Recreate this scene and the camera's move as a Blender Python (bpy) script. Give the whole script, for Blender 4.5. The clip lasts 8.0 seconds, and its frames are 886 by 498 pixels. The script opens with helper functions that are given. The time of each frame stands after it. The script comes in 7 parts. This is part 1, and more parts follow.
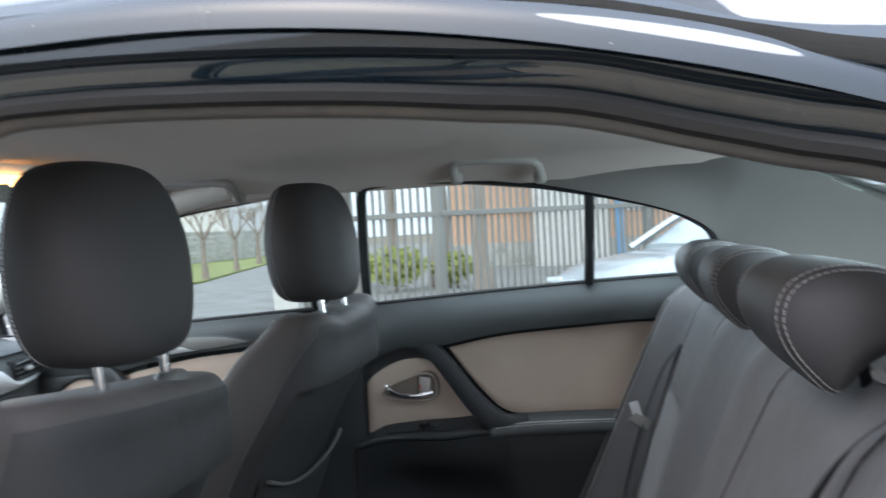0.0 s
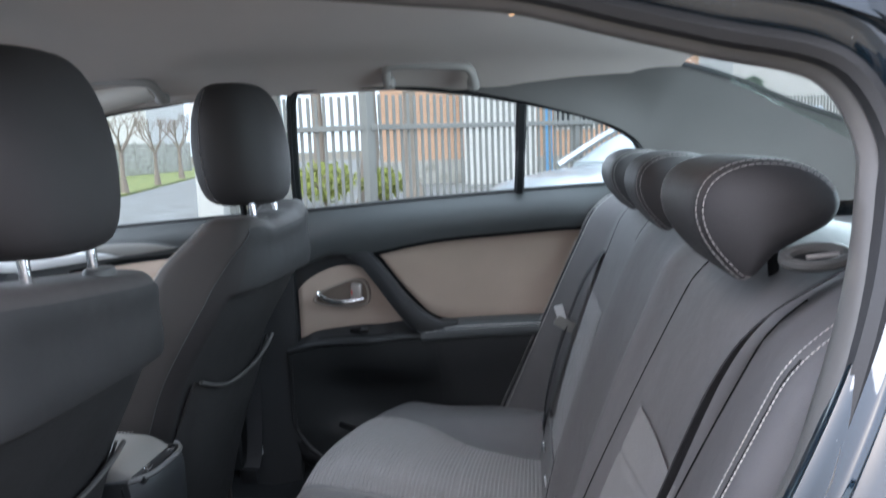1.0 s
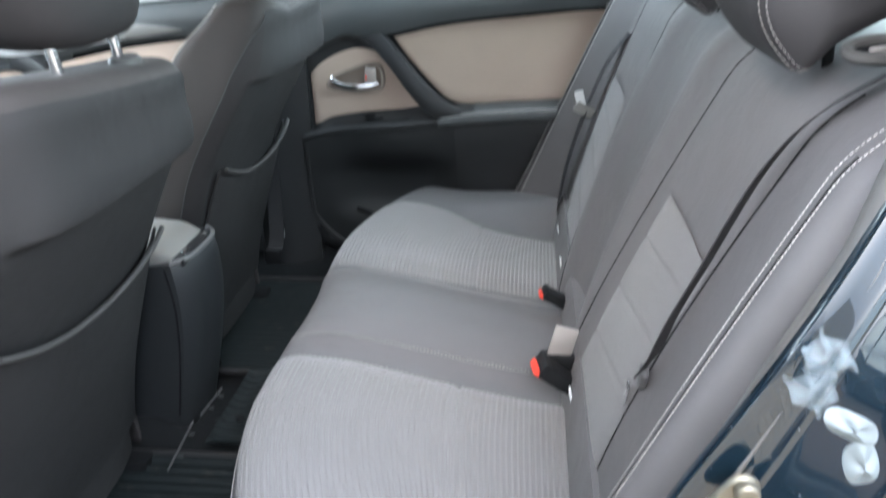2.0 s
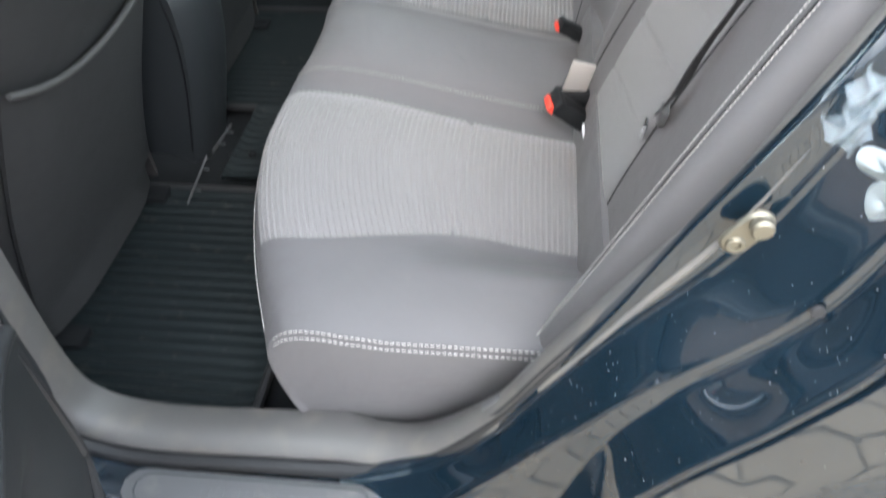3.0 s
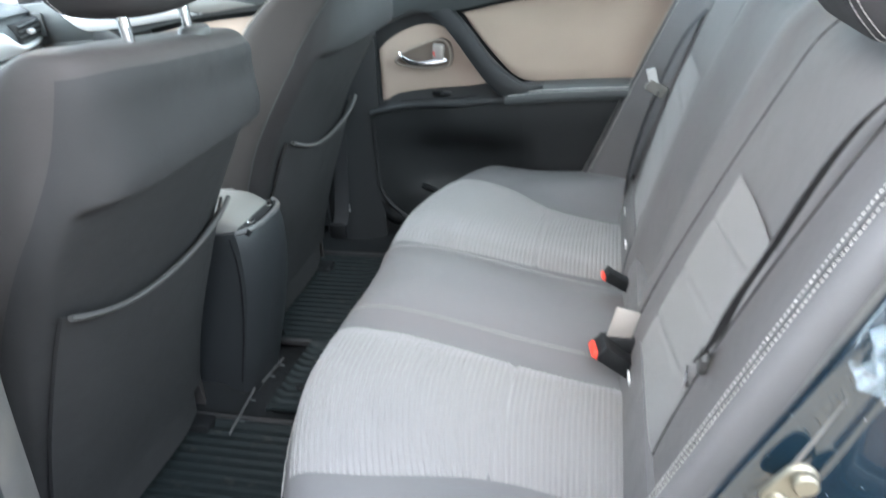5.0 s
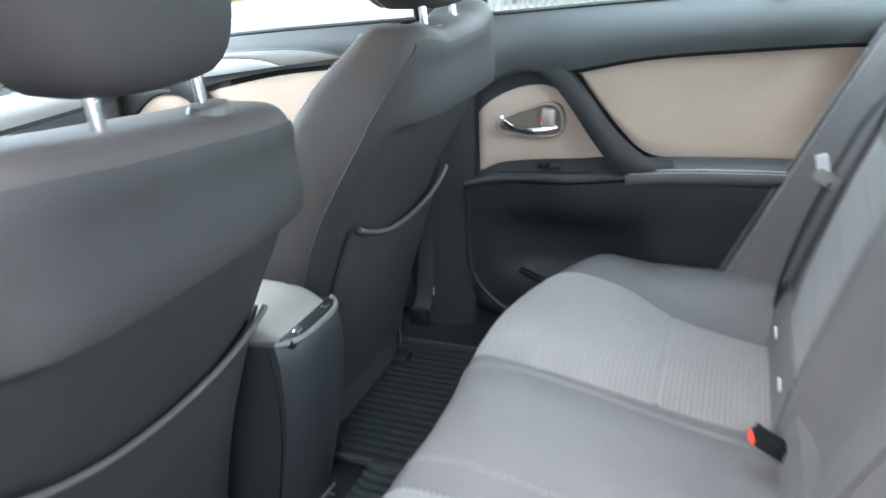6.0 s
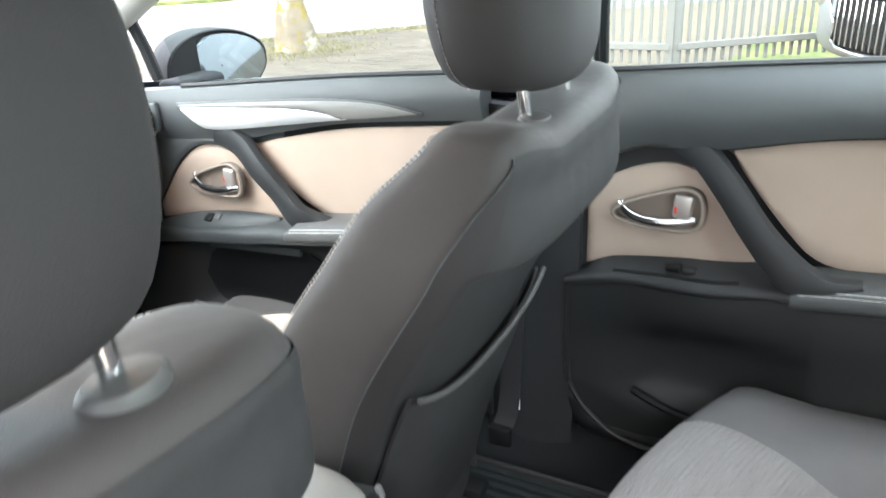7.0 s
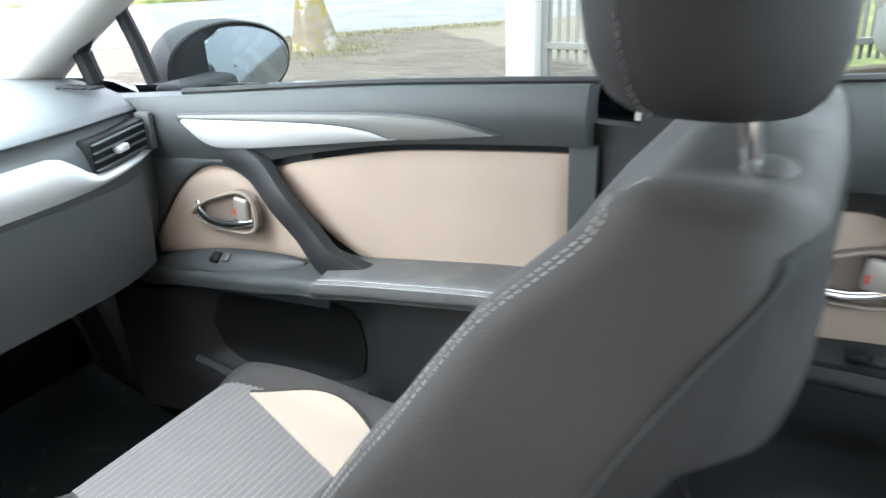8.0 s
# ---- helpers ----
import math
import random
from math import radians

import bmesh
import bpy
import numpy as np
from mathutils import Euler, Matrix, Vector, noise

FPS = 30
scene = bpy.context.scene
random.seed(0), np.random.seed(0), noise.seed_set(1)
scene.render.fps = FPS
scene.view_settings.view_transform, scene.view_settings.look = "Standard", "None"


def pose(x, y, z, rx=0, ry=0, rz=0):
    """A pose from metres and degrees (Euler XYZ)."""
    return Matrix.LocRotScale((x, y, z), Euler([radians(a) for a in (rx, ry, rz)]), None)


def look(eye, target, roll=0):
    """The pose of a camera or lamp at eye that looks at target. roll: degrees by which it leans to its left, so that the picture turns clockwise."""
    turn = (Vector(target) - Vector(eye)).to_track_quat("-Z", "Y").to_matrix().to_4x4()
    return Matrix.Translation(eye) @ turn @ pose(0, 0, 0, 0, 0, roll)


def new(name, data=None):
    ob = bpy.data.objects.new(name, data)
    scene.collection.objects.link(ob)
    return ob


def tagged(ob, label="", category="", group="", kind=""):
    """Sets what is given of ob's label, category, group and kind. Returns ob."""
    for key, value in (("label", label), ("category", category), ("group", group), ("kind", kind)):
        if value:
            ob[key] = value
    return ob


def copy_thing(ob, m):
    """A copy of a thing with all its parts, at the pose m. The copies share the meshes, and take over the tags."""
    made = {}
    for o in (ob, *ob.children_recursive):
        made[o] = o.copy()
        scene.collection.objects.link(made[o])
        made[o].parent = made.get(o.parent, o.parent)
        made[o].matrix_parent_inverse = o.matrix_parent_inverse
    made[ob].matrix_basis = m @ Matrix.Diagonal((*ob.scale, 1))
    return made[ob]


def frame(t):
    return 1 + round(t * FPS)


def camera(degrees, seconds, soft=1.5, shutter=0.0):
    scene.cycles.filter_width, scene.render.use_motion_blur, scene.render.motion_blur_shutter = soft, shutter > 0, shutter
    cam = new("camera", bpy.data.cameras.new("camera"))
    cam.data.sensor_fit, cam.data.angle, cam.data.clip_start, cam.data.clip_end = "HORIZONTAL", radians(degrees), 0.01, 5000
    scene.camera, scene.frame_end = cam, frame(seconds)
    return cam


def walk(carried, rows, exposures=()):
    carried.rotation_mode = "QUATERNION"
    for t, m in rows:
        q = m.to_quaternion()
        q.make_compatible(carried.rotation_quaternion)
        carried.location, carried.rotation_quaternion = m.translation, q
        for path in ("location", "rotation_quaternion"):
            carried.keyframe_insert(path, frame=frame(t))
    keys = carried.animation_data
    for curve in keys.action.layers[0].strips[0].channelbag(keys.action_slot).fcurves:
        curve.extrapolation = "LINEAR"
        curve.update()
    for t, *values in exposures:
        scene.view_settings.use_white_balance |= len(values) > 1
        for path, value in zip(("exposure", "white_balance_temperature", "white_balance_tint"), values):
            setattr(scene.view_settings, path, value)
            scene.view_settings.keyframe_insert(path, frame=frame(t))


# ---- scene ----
cam = camera(61.2, 8.0, shutter=0.5)
PATH = [
    (0, (0.005, -1.259, 1.248), (-0.411, 0.697, 1.199), -3.2),
    (0.5, (0.014, -1.27, 1.215), (-0.243, 0.711, 1.117), -2.5),
    (1, (-0.001, -1.275, 1.221), (-0.238, 0.692, 0.946), -2.2),
    (1.2, (-0.013, -1.278, 1.221), (-0.253, 0.674, 0.858), -2.2),
    (2.3, (-0.061, -1.284, 1.24), (-0.29, 0.421, 0.218), -2.5),
    (2.5, (-0.065, -1.277, 1.231), (-0.294, 0.348, 0.087), -2.6),
    (3, (-0.072, -1.277, 1.233), (-0.285, 0.134, -0.168), -3.0),
    (3.5, (-0.07, -1.28, 1.22), (-0.271, -0.038, -0.334), -3.4),
    (4, (-0.071, -1.289, 1.22), (-0.295, 0.056, -0.244), -3.3),
    (4.5, (-0.052, -1.297, 1.219), (-0.344, 0.336, 0.103), -3.0),
    (4.7, (-0.037, -1.296, 1.222), (-0.371, 0.412, 0.236), -3.0),
    (5.8, (-0.08, -1.04, 1.218), (-0.712, 0.696, 0.453), -3.0),
    (6, (-0.103, -0.93, 1.212), (-0.787, 0.789, 0.451), -2.9),
    (6.5, (-0.202, -0.676, 1.219), (-1.019, 0.978, 0.445), -2.9),
    (7, (-0.278, -0.517, 1.288), (-1.162, 1.095, 0.5), -3.1),
    (7.5, (-0.392, -0.391, 1.3), (-1.288, 1.215, 0.514), -3.0),
    (8, (-0.544, -0.234, 1.235), (-1.456, 1.364, 0.451), -2.5),
]
EXPOSURES = [(0.0, 0.66, 5950, 11), (0.5, 0.73, 5950, 13), (1.2, 0.90, 5800, 15), (2.3, 1.78, 6050, 9), (3.0, 1.80, 6200, 9), (3.5, 1.70, 6400, 9), (4.0, 1.80, 6250, 8), (4.5, 1.96, 6100, 7), (5.8, 2.09, 5800, 7), (6.5, 2.10, 6300, 9), (7.0, 2.10, 6400, 11), (7.5, 1.90, 6300, 10), (8.0, 1.66, 6150, 10)]
walk(cam, [(t, look(eye, target, roll)) for t, eye, target, roll in PATH],
     exposures=EXPOSURES)

# ---- world and light ----
world = bpy.data.worlds.new("overcast_sky")
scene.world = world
world.use_nodes = True
wn = world.node_tree
wn.nodes.clear()
w_out = wn.nodes.new("ShaderNodeOutputWorld")
w_bg = wn.nodes.new("ShaderNodeBackground")
w_sky = wn.nodes.new("ShaderNodeTexSky")
w_sky.sky_type = "NISHITA"
w_sky.sun_disc = False
w_sky.sun_elevation = radians(38)
w_sky.sun_rotation = radians(200)
w_sky.dust_density = 6.0
w_sky.air_density = 1.2
w_mix = wn.nodes.new("ShaderNodeMixRGB")
w_mix.inputs[0].default_value = 0.75
w_mix.inputs[2].default_value = (10.0, 10.7, 11.7, 1)
wn.links.new(w_sky.outputs[0], w_mix.inputs[1])
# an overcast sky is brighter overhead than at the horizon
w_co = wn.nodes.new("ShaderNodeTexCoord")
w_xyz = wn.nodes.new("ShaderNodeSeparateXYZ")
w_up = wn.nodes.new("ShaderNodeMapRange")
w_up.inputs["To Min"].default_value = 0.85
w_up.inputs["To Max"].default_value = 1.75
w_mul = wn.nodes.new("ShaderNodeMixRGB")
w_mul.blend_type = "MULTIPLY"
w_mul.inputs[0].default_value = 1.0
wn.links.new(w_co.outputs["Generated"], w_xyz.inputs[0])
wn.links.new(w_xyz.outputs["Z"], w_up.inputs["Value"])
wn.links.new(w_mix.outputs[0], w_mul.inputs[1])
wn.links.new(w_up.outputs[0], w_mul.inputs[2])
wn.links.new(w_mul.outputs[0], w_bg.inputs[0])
w_bg.inputs[1].default_value = 0.15
wn.links.new(w_bg.outputs[0], w_out.inputs[0])

sun_data = bpy.data.lights.new("sun", "SUN")
sun_data.energy = 0.9
sun_data.angle = radians(25)
sun_data.color = (1.0, 0.97, 0.93)
sun_ob = new("sun", sun_data)
sun_ob.matrix_world = look((2, -6, 6), (0, 0, 0.5))

# sky light through the windscreen
screen_data = bpy.data.lights.new("windscreen_daylight", "AREA")
screen_data.shape, screen_data.size, screen_data.size_y = "RECTANGLE", 1.15, 0.75
screen_data.energy = 8.8
screen_data.color = (0.82, 0.94, 1.0)
screen_ob = new("windscreen_daylight", screen_data)
screen_ob.matrix_world = look((-1.66, 0, 1.215), (-1.20, 0, 0.25))
rear_data = bpy.data.lights.new("rear_window_daylight", "AREA")
rear_data.shape, rear_data.size, rear_data.size_y = "RECTANGLE", 0.60, 0.55
rear_data.energy = 10.5
rear_data.color = (0.80, 0.97, 0.96)
rear_ob = new("rear_window_daylight", rear_data)
rear_ob.matrix_world = look((0.62, 0.04, 1.255), (0.08, 0.30, 0.55))
side_data = bpy.data.lights.new("side_window_daylight", "AREA")
side_data.shape, side_data.size, side_data.size_y = "RECTANGLE", 0.75, 0.20
side_data.energy = 1.0
side_data.color = (0.86, 0.96, 1.0)
side_ob = new("side_window_daylight", side_data)
side_ob.matrix_world = look((-0.20, 0.665, 1.21), (-0.24, 0.30, 0.45))
for lx, ly, lz in ((-1.12, 0.0, 1.38), (0.0, -0.27, 1.376)):
    d = bpy.data.lights.new("dome_lamp_light", "AREA")
    d.shape, d.size, d.energy, d.color = "DISK", 0.06, (0.45 if lx < -1 else 0.08), (1.0, 0.55, 0.25)
    o = new("dome_lamp_light", d)
    o.location = (lx, ly, lz)


# ---- materials ----
def mat(name, color, rough=0.5, metal=0.0, grain=0.0, scale=400.0, vary=0.12, vscale=6.0, coat=0.0, sheen=0.0, spec=0.5, wave=0.0):
    m = bpy.data.materials.new(name)
    m.use_nodes = True
    nt = m.node_tree
    b = nt.nodes["Principled BSDF"]
    b.inputs["Roughness"].default_value = rough
    b.inputs["Metallic"].default_value = metal
    b.inputs["Coat Weight"].default_value = coat
    b.inputs["Coat Roughness"].default_value = 0.03
    b.inputs["Coat IOR"].default_value = 1.85
    b.inputs["Sheen Weight"].default_value = sheen
    b.inputs["Specular IOR Level"].default_value = spec
    co = nt.nodes.new("ShaderNodeTexCoord")
    n1 = nt.nodes.new("ShaderNodeTexNoise")
    n1.inputs["Scale"].default_value = vscale
    n1.inputs["Detail"].default_value = 5
    nt.links.new(co.outputs["Object"], n1.inputs["Vector"])
    ramp = nt.nodes.new("ShaderNodeMapRange")
    ramp.inputs["To Min"].default_value = 1 - vary
    ramp.inputs["To Max"].default_value = 1 + vary
    nt.links.new(n1.outputs["Fac"], ramp.inputs["Value"])
    mul = nt.nodes.new("ShaderNodeMixRGB")
    mul.blend_type = "MULTIPLY"
    mul.inputs[0].default_value = 1.0
    mul.inputs[1].default_value = (*color, 1)
    nt.links.new(ramp.outputs[0], mul.inputs[2])
    nt.links.new(mul.outputs[0], b.inputs["Base Color"])
    r2 = nt.nodes.new("ShaderNodeMapRange")
    r2.inputs["To Min"].default_value = max(0.02, rough - 0.08 * (rough > 0.2))
    r2.inputs["To Max"].default_value = rough + 0.08 * (rough > 0.2)
    nt.links.new(n1.outputs["Fac"], r2.inputs["Value"])
    nt.links.new(r2.outputs[0], b.inputs["Roughness"])
    if grain:
        n2 = nt.nodes.new("ShaderNodeTexNoise")
        n2.inputs["Scale"].default_value = scale
        n2.inputs["Detail"].default_value = 3
        nt.links.new(co.outputs["Object"], n2.inputs["Vector"])
        bp = nt.nodes.new("ShaderNodeBump")
        bp.inputs["Strength"].default_value = grain
        bp.inputs["Distance"].default_value = 0.002
        nt.links.new(n2.outputs["Fac"], bp.inputs["Height"])
        nt.links.new(bp.outputs[0], b.inputs["Normal"])
        if wave:
            n3 = nt.nodes.new("ShaderNodeTexNoise")
            n3.inputs["Scale"].default_value, n3.inputs["Detail"].default_value = 14.0, 3
            nt.links.new(co.outputs["Object"], n3.inputs["Vector"])
            b2 = nt.nodes.new("ShaderNodeBump")
            b2.inputs["Strength"].default_value, b2.inputs["Distance"].default_value = wave, 0.02
            nt.links.new(n3.outputs["Fac"], b2.inputs["Height"])
            nt.links.new(b2.outputs[0], bp.inputs["Normal"])
    return m


def pane_mat(name, tint=(0.86, 0.9, 0.88)):
    m = bpy.data.materials.new(name)
    m.use_nodes = True
    nt = m.node_tree
    nt.nodes.clear()
    out = nt.nodes.new("ShaderNodeOutputMaterial")
    mix = nt.nodes.new("ShaderNodeMixShader")
    tr = nt.nodes.new("ShaderNodeBsdfTransparent")
    gl = nt.nodes.new("ShaderNodeBsdfGlossy")
    lw = nt.nodes.new("ShaderNodeLayerWeight")
    lw.inputs[0].default_value = 0.5
    pw = nt.nodes.new("ShaderNodeMath")
    pw.operation, pw.inputs[1].default_value = "POWER", 5.0
    fr = nt.nodes.new("ShaderNodeMath")
    fr.operation, fr.inputs[1].default_value, fr.inputs[2].default_value = "MULTIPLY_ADD", 0.6, 0.03
    nt.links.new(lw.outputs["Facing"], pw.inputs[0])
    nt.links.new(pw.outputs[0], fr.inputs[0])
    tr.inputs[0].default_value = (*tint, 1)
    gl.inputs["Roughness"].default_value = 0.02
    nt.links.new(fr.outputs[0], mix.inputs[0])
    nt.links.new(tr.outputs[0], mix.inputs[1])
    nt.links.new(gl.outputs[0], mix.inputs[2])
    nt.links.new(mix.outputs[0], out.inputs[0])
    return m


def film_mat(name, color, alpha):
    m = mat(name, color, 0.3, grain=0.3, scale=120)
    m.node_tree.nodes["Principled BSDF"].inputs["Alpha"].default_value = alpha
    return m


def glow_mat(name, color, strength):
    m = bpy.data.materials.new(name)
    m.use_nodes = True
    b = m.node_tree.nodes["Principled BSDF"]
    b.inputs["Base Color"].default_value = (*color, 1)
    b.inputs["Emission Color"].default_value = (*color, 1)
    b.inputs["Emission Strength"].default_value = strength
    return m


M_LEATHER = mat("dark_leather", (0.045, 0.040, 0.0385), 0.66, spec=0.32, wave=0.16, grain=0.3, scale=700, sheen=0.05)
M_BENCH = mat("bench_leather", (0.112, 0.106, 0.108), 0.58, spec=0.4, wave=0.2, grain=0.3, scale=700, sheen=0.05)
# headliner tone darkened, so the pillar's shade sits in the colour
M_LINING = mat("shaded_pillar_lining", (0.095, 0.090, 0.087), 0.9, spec=0.15, grain=0.25, scale=900, vary=0.05)
M_BACKCLOTH = mat("seat_back_vinyl", (0.0295, 0.0288, 0.0292), 0.68, spec=0.32, wave=0.2, grain=0.35, scale=900)
M_RIB = mat("ribbed_cloth", (0.176, 0.164, 0.164), 0.85, grain=0.5, scale=1500, sheen=0.25)
M_CLOTH = mat("grey_cloth", (0.145, 0.138, 0.142), 0.85, grain=0.5, scale=1500, sheen=0.2)
M_HEAD = mat("headrest_leather", (0.0275, 0.0252, 0.0255), 0.68, spec=0.32, grain=0.3, scale=700)
M_SEAM = mat("grey_thread", (0.24, 0.23, 0.225), 0.7)
M_RHEAD = mat("rear_headrest_leather", (0.042, 0.040, 0.042), 0.62, spec=0.35, grain=0.3, scale=700, wave=0.15)
M_THREAD = mat("pale_thread", (0.50, 0.48, 0.46), 0.7)
M_PLASTIC = mat("dark_grey_plastic", (0.056, 0.061, 0.063), 0.5, grain=0.25, scale=900)
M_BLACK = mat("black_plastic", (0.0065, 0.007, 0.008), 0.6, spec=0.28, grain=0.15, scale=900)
M_OPENTRIM = mat("grey_opening_trim", (0.105, 0.100, 0.095), 0.45, grain=0.2, scale=900)
M_TRIM = mat("grey_trim_plastic", (0.10, 0.10, 0.102), 0.45, grain=0.15, scale=900)
M_BEIGE = mat("beige_door_cloth", (0.41, 0.322, 0.264), 0.85, grain=0.3, scale=1200)
# brown in place of beige: shade inside the bowl put into the colour
M_BOWL = mat("shaded_handle_bowl", (0.17, 0.135, 0.11), 0.7, grain=0.2, scale=900)
M_CREAM = mat("cream_seat_patch", (0.44, 0.36, 0.295), 0.75, grain=0.2, scale=900)
M_HEADLINER = mat("headliner_cloth", (0.385, 0.338, 0.31), 0.95, grain=0.35, scale=1400, vary=0.05)
M_PILLAR = mat("pale_pillar_plastic", (0.62, 0.59, 0.54), 0.6, grain=0.2, scale=900, vary=0.05)
M_GRAB = mat("grab_handle_plastic", (0.23, 0.215, 0.205), 0.6, grain=0.2, scale=900, vary=0.05)
M_PAINT = mat("dark_blue_paint", (0.0055, 0.0145, 0.024), 0.3, metal=0.3, coat=0.85, spec=0.15, vary=0.2, vscale=30)
M_CHROME = mat("chrome", (0.85, 0.85, 0.86), 0.12, metal=1.0, vary=0.04)
M_SILVER = mat("silver_trim", (0.66, 0.67, 0.68), 0.42, metal=0.45, vary=0.04)
M_SATIN = mat("satin_metal", (0.50, 0.46, 0.43), 0.38, metal=0.6, vary=0.05)
M_RIM = mat("bowl_rim_plastic", (0.27, 0.225, 0.19), 0.6, grain=0.2, scale=900)
# pale base colour stands in for the sky reflected in the parked car's glass
M_PALEGLASS = mat("painted_sky_glass", (0.34, 0.38, 0.40), 0.12, vary=0.1)
M_BUSH = mat("yellow_green_leaf", (0.22, 0.24, 0.06), 0.9, vary=0.4)
M_COLLAR = mat("collar_plastic", (0.066, 0.064, 0.062), 0.5, grain=0.2, scale=900)
M_RUBBER = mat("black_rubber", (0.018, 0.018, 0.019), 0.6, grain=0.2, scale=500)
M_MAT = mat("rubber_mat", (0.007, 0.011, 0.012), 0.65, spec=0.3, grain=0.2, scale=300, vary=0.3)
M_CARPET = mat("dark_carpet", (0.013, 0.014, 0.015), 0.95, spec=0.15, grain=0.8, scale=1200)
M_WEB = mat("belt_webbing", (0.016, 0.016, 0.018), 0.6, grain=0.4, scale=1500)
M_RED = mat("red_button", (0.75, 0.06, 0.035), 0.35)
M_WHITE = mat("white_label", (0.82, 0.83, 0.84), 0.6)
M_FILM = film_mat("clear_film", (0.28, 0.33, 0.36), 0.16)
M_LOBE = film_mat("milky_film", (0.22, 0.255, 0.27), 0.62)
M_GALV = mat("zinc_metal", (0.21, 0.195, 0.155), 0.45, metal=0.8, vary=0.25, vscale=60)
M_DOORDARK = mat("dark_door_plastic", (0.024, 0.025, 0.0265), 0.5, spec=0.4, grain=0.2, scale=900)
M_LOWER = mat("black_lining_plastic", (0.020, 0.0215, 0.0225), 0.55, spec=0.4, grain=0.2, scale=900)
M_CONSBODY = mat("console_plastic", (0.018, 0.020, 0.022), 0.5, grain=0.2, scale=900)
M_CONSOLE = mat("pale_grey_armrest", (0.205, 0.20, 0.19), 0.5, grain=0.25, scale=700)
M_GLASS = pane_mat("side_glass")
M_MIRROR = mat("mirror_glass", (0.52, 0.57, 0.60), 0.02, metal=1.0, vary=0.02)
M_DOME = glow_mat("dome_lens", (1.0, 0.50, 0.16), 3.0)
M_ASPHALT = mat("asphalt", (0.20, 0.195, 0.19), 0.9, spec=0.15, grain=0.6, scale=80, vary=0.15, vscale=0.6)
M_GRASS = mat("grass", (0.12, 0.145, 0.04), 0.95, grain=0.9, scale=40, vary=0.35, vscale=2.5)
M_PAVER = mat("beige_paver", (0.32, 0.265, 0.195), 0.85, spec=0.12, grain=0.6, scale=120, vary=0.2, vscale=3)
M_JOINT = mat("joint_soil", (0.17, 0.145, 0.11), 0.95, spec=0.12, grain=0.8, scale=90, vary=0.3)
M_STEEL = mat("painted_steel", (0.19, 0.19, 0.18), 0.5, vary=0.15, vscale=2)
M_PLASTER = mat("white_plaster", (0.52, 0.51, 0.49), 0.85, grain=0.3, scale=60)
# darker copy of the yard paver, colour lowered to tone down bright daylight
M_DARKPAVER = mat("darkened_paver", (0.135, 0.115, 0.094), 0.9, spec=0.1, grain=0.6, scale=120, vary=0.3, vscale=2)
M_BRICK = mat("orange_brick", (0.48, 0.30, 0.20), 0.9, grain=0.4, scale=40, vary=0.25, vscale=5)
M_CONCRETE = mat("grey_concrete", (0.36, 0.35, 0.32), 0.9, grain=0.5, scale=50, vary=0.25, vscale=2)
M_BARK = mat("bark", (0.20, 0.165, 0.125), 0.95, grain=0.9, scale=25, vary=0.4, vscale=8)
M_TYRE = mat("tyre_rubber", (0.022, 0.021, 0.020), 0.75, grain=0.4, scale=200, vary=0.3, vscale=12)
M_ALLOY = mat("alloy_wheel", (0.36, 0.345, 0.33), 0.35, metal=0.7, vary=0.08)
M_GREYCAR = mat("silver_car_paint", (0.36, 0.38, 0.40), 0.3, metal=0.5, coat=0.8, vary=0.05)
M_DARKGLASS = mat("dark_glass", (0.02, 0.024, 0.028), 0.05, vary=0.05)
M_ROOF = mat("roof_tiles", (0.24, 0.12, 0.08), 0.9, vary=0.25, vscale=4)
M_BLUE = mat("blue_paint", (0.10, 0.24, 0.42), 0.6)
M_FAR = mat("far_tree_twigs", (0.23, 0.19, 0.16), 0.95, vary=0.3)
M_LEAF = mat("evergreen_leaf", (0.085, 0.125, 0.085), 0.9, vary=0.4)


def mottle(m, color, scale, low, high, amount=1.0):
    """Mixes a second colour into a material in irregular patches."""
    nt = m.node_tree
    b = nt.nodes["Principled BSDF"]
    old = b.inputs["Base Color"].links[0].from_socket
    co = nt.nodes.new("ShaderNodeTexCoord")
    n = nt.nodes.new("ShaderNodeTexNoise")
    n.inputs["Scale"].default_value, n.inputs["Detail"].default_value = scale, 6
    r = nt.nodes.new("ShaderNodeMapRange")
    r.inputs["From Min"].default_value, r.inputs["From Max"].default_value, r.inputs["To Max"].default_value = low, high, amount
    mx = nt.nodes.new("ShaderNodeMixRGB")
    mx.inputs[2].default_value = (*color, 1)
    nt.links.new(co.outputs["Object"], n.inputs["Vector"])
    nt.links.new(n.outputs["Fac"], r.inputs["Value"])
    nt.links.new(r.outputs[0], mx.inputs[0])
    nt.links.new(old, mx.inputs[1])
    nt.links.new(mx.outputs[0], b.inputs["Base Color"])


mottle(M_BARK, (0.33, 0.31, 0.27), 5, 0.50, 0.58)
mottle(M_BARK, (0.22, 0.17, 0.05), 9, 0.52, 0.62)
mottle(M_GRASS, (0.26, 0.25, 0.08), 3, 0.48, 0.65)
mottle(M_ASPHALT, (0.165, 0.158, 0.148), 1.5, 0.45, 0.62)
mottle(M_CONCRETE, (0.20, 0.19, 0.16), 3, 0.5, 0.65, 0.7)
mottle(M_PLASTER, (0.45, 0.44, 0.42), 1.2, 0.5, 0.7, 0.6)
mottle(M_OPENTRIM, (0.17, 0.15, 0.125), 18, 0.5, 0.75, 0.5)
mottle(M_TRIM, (0.20, 0.185, 0.165), 25, 0.55, 0.75, 0.5)
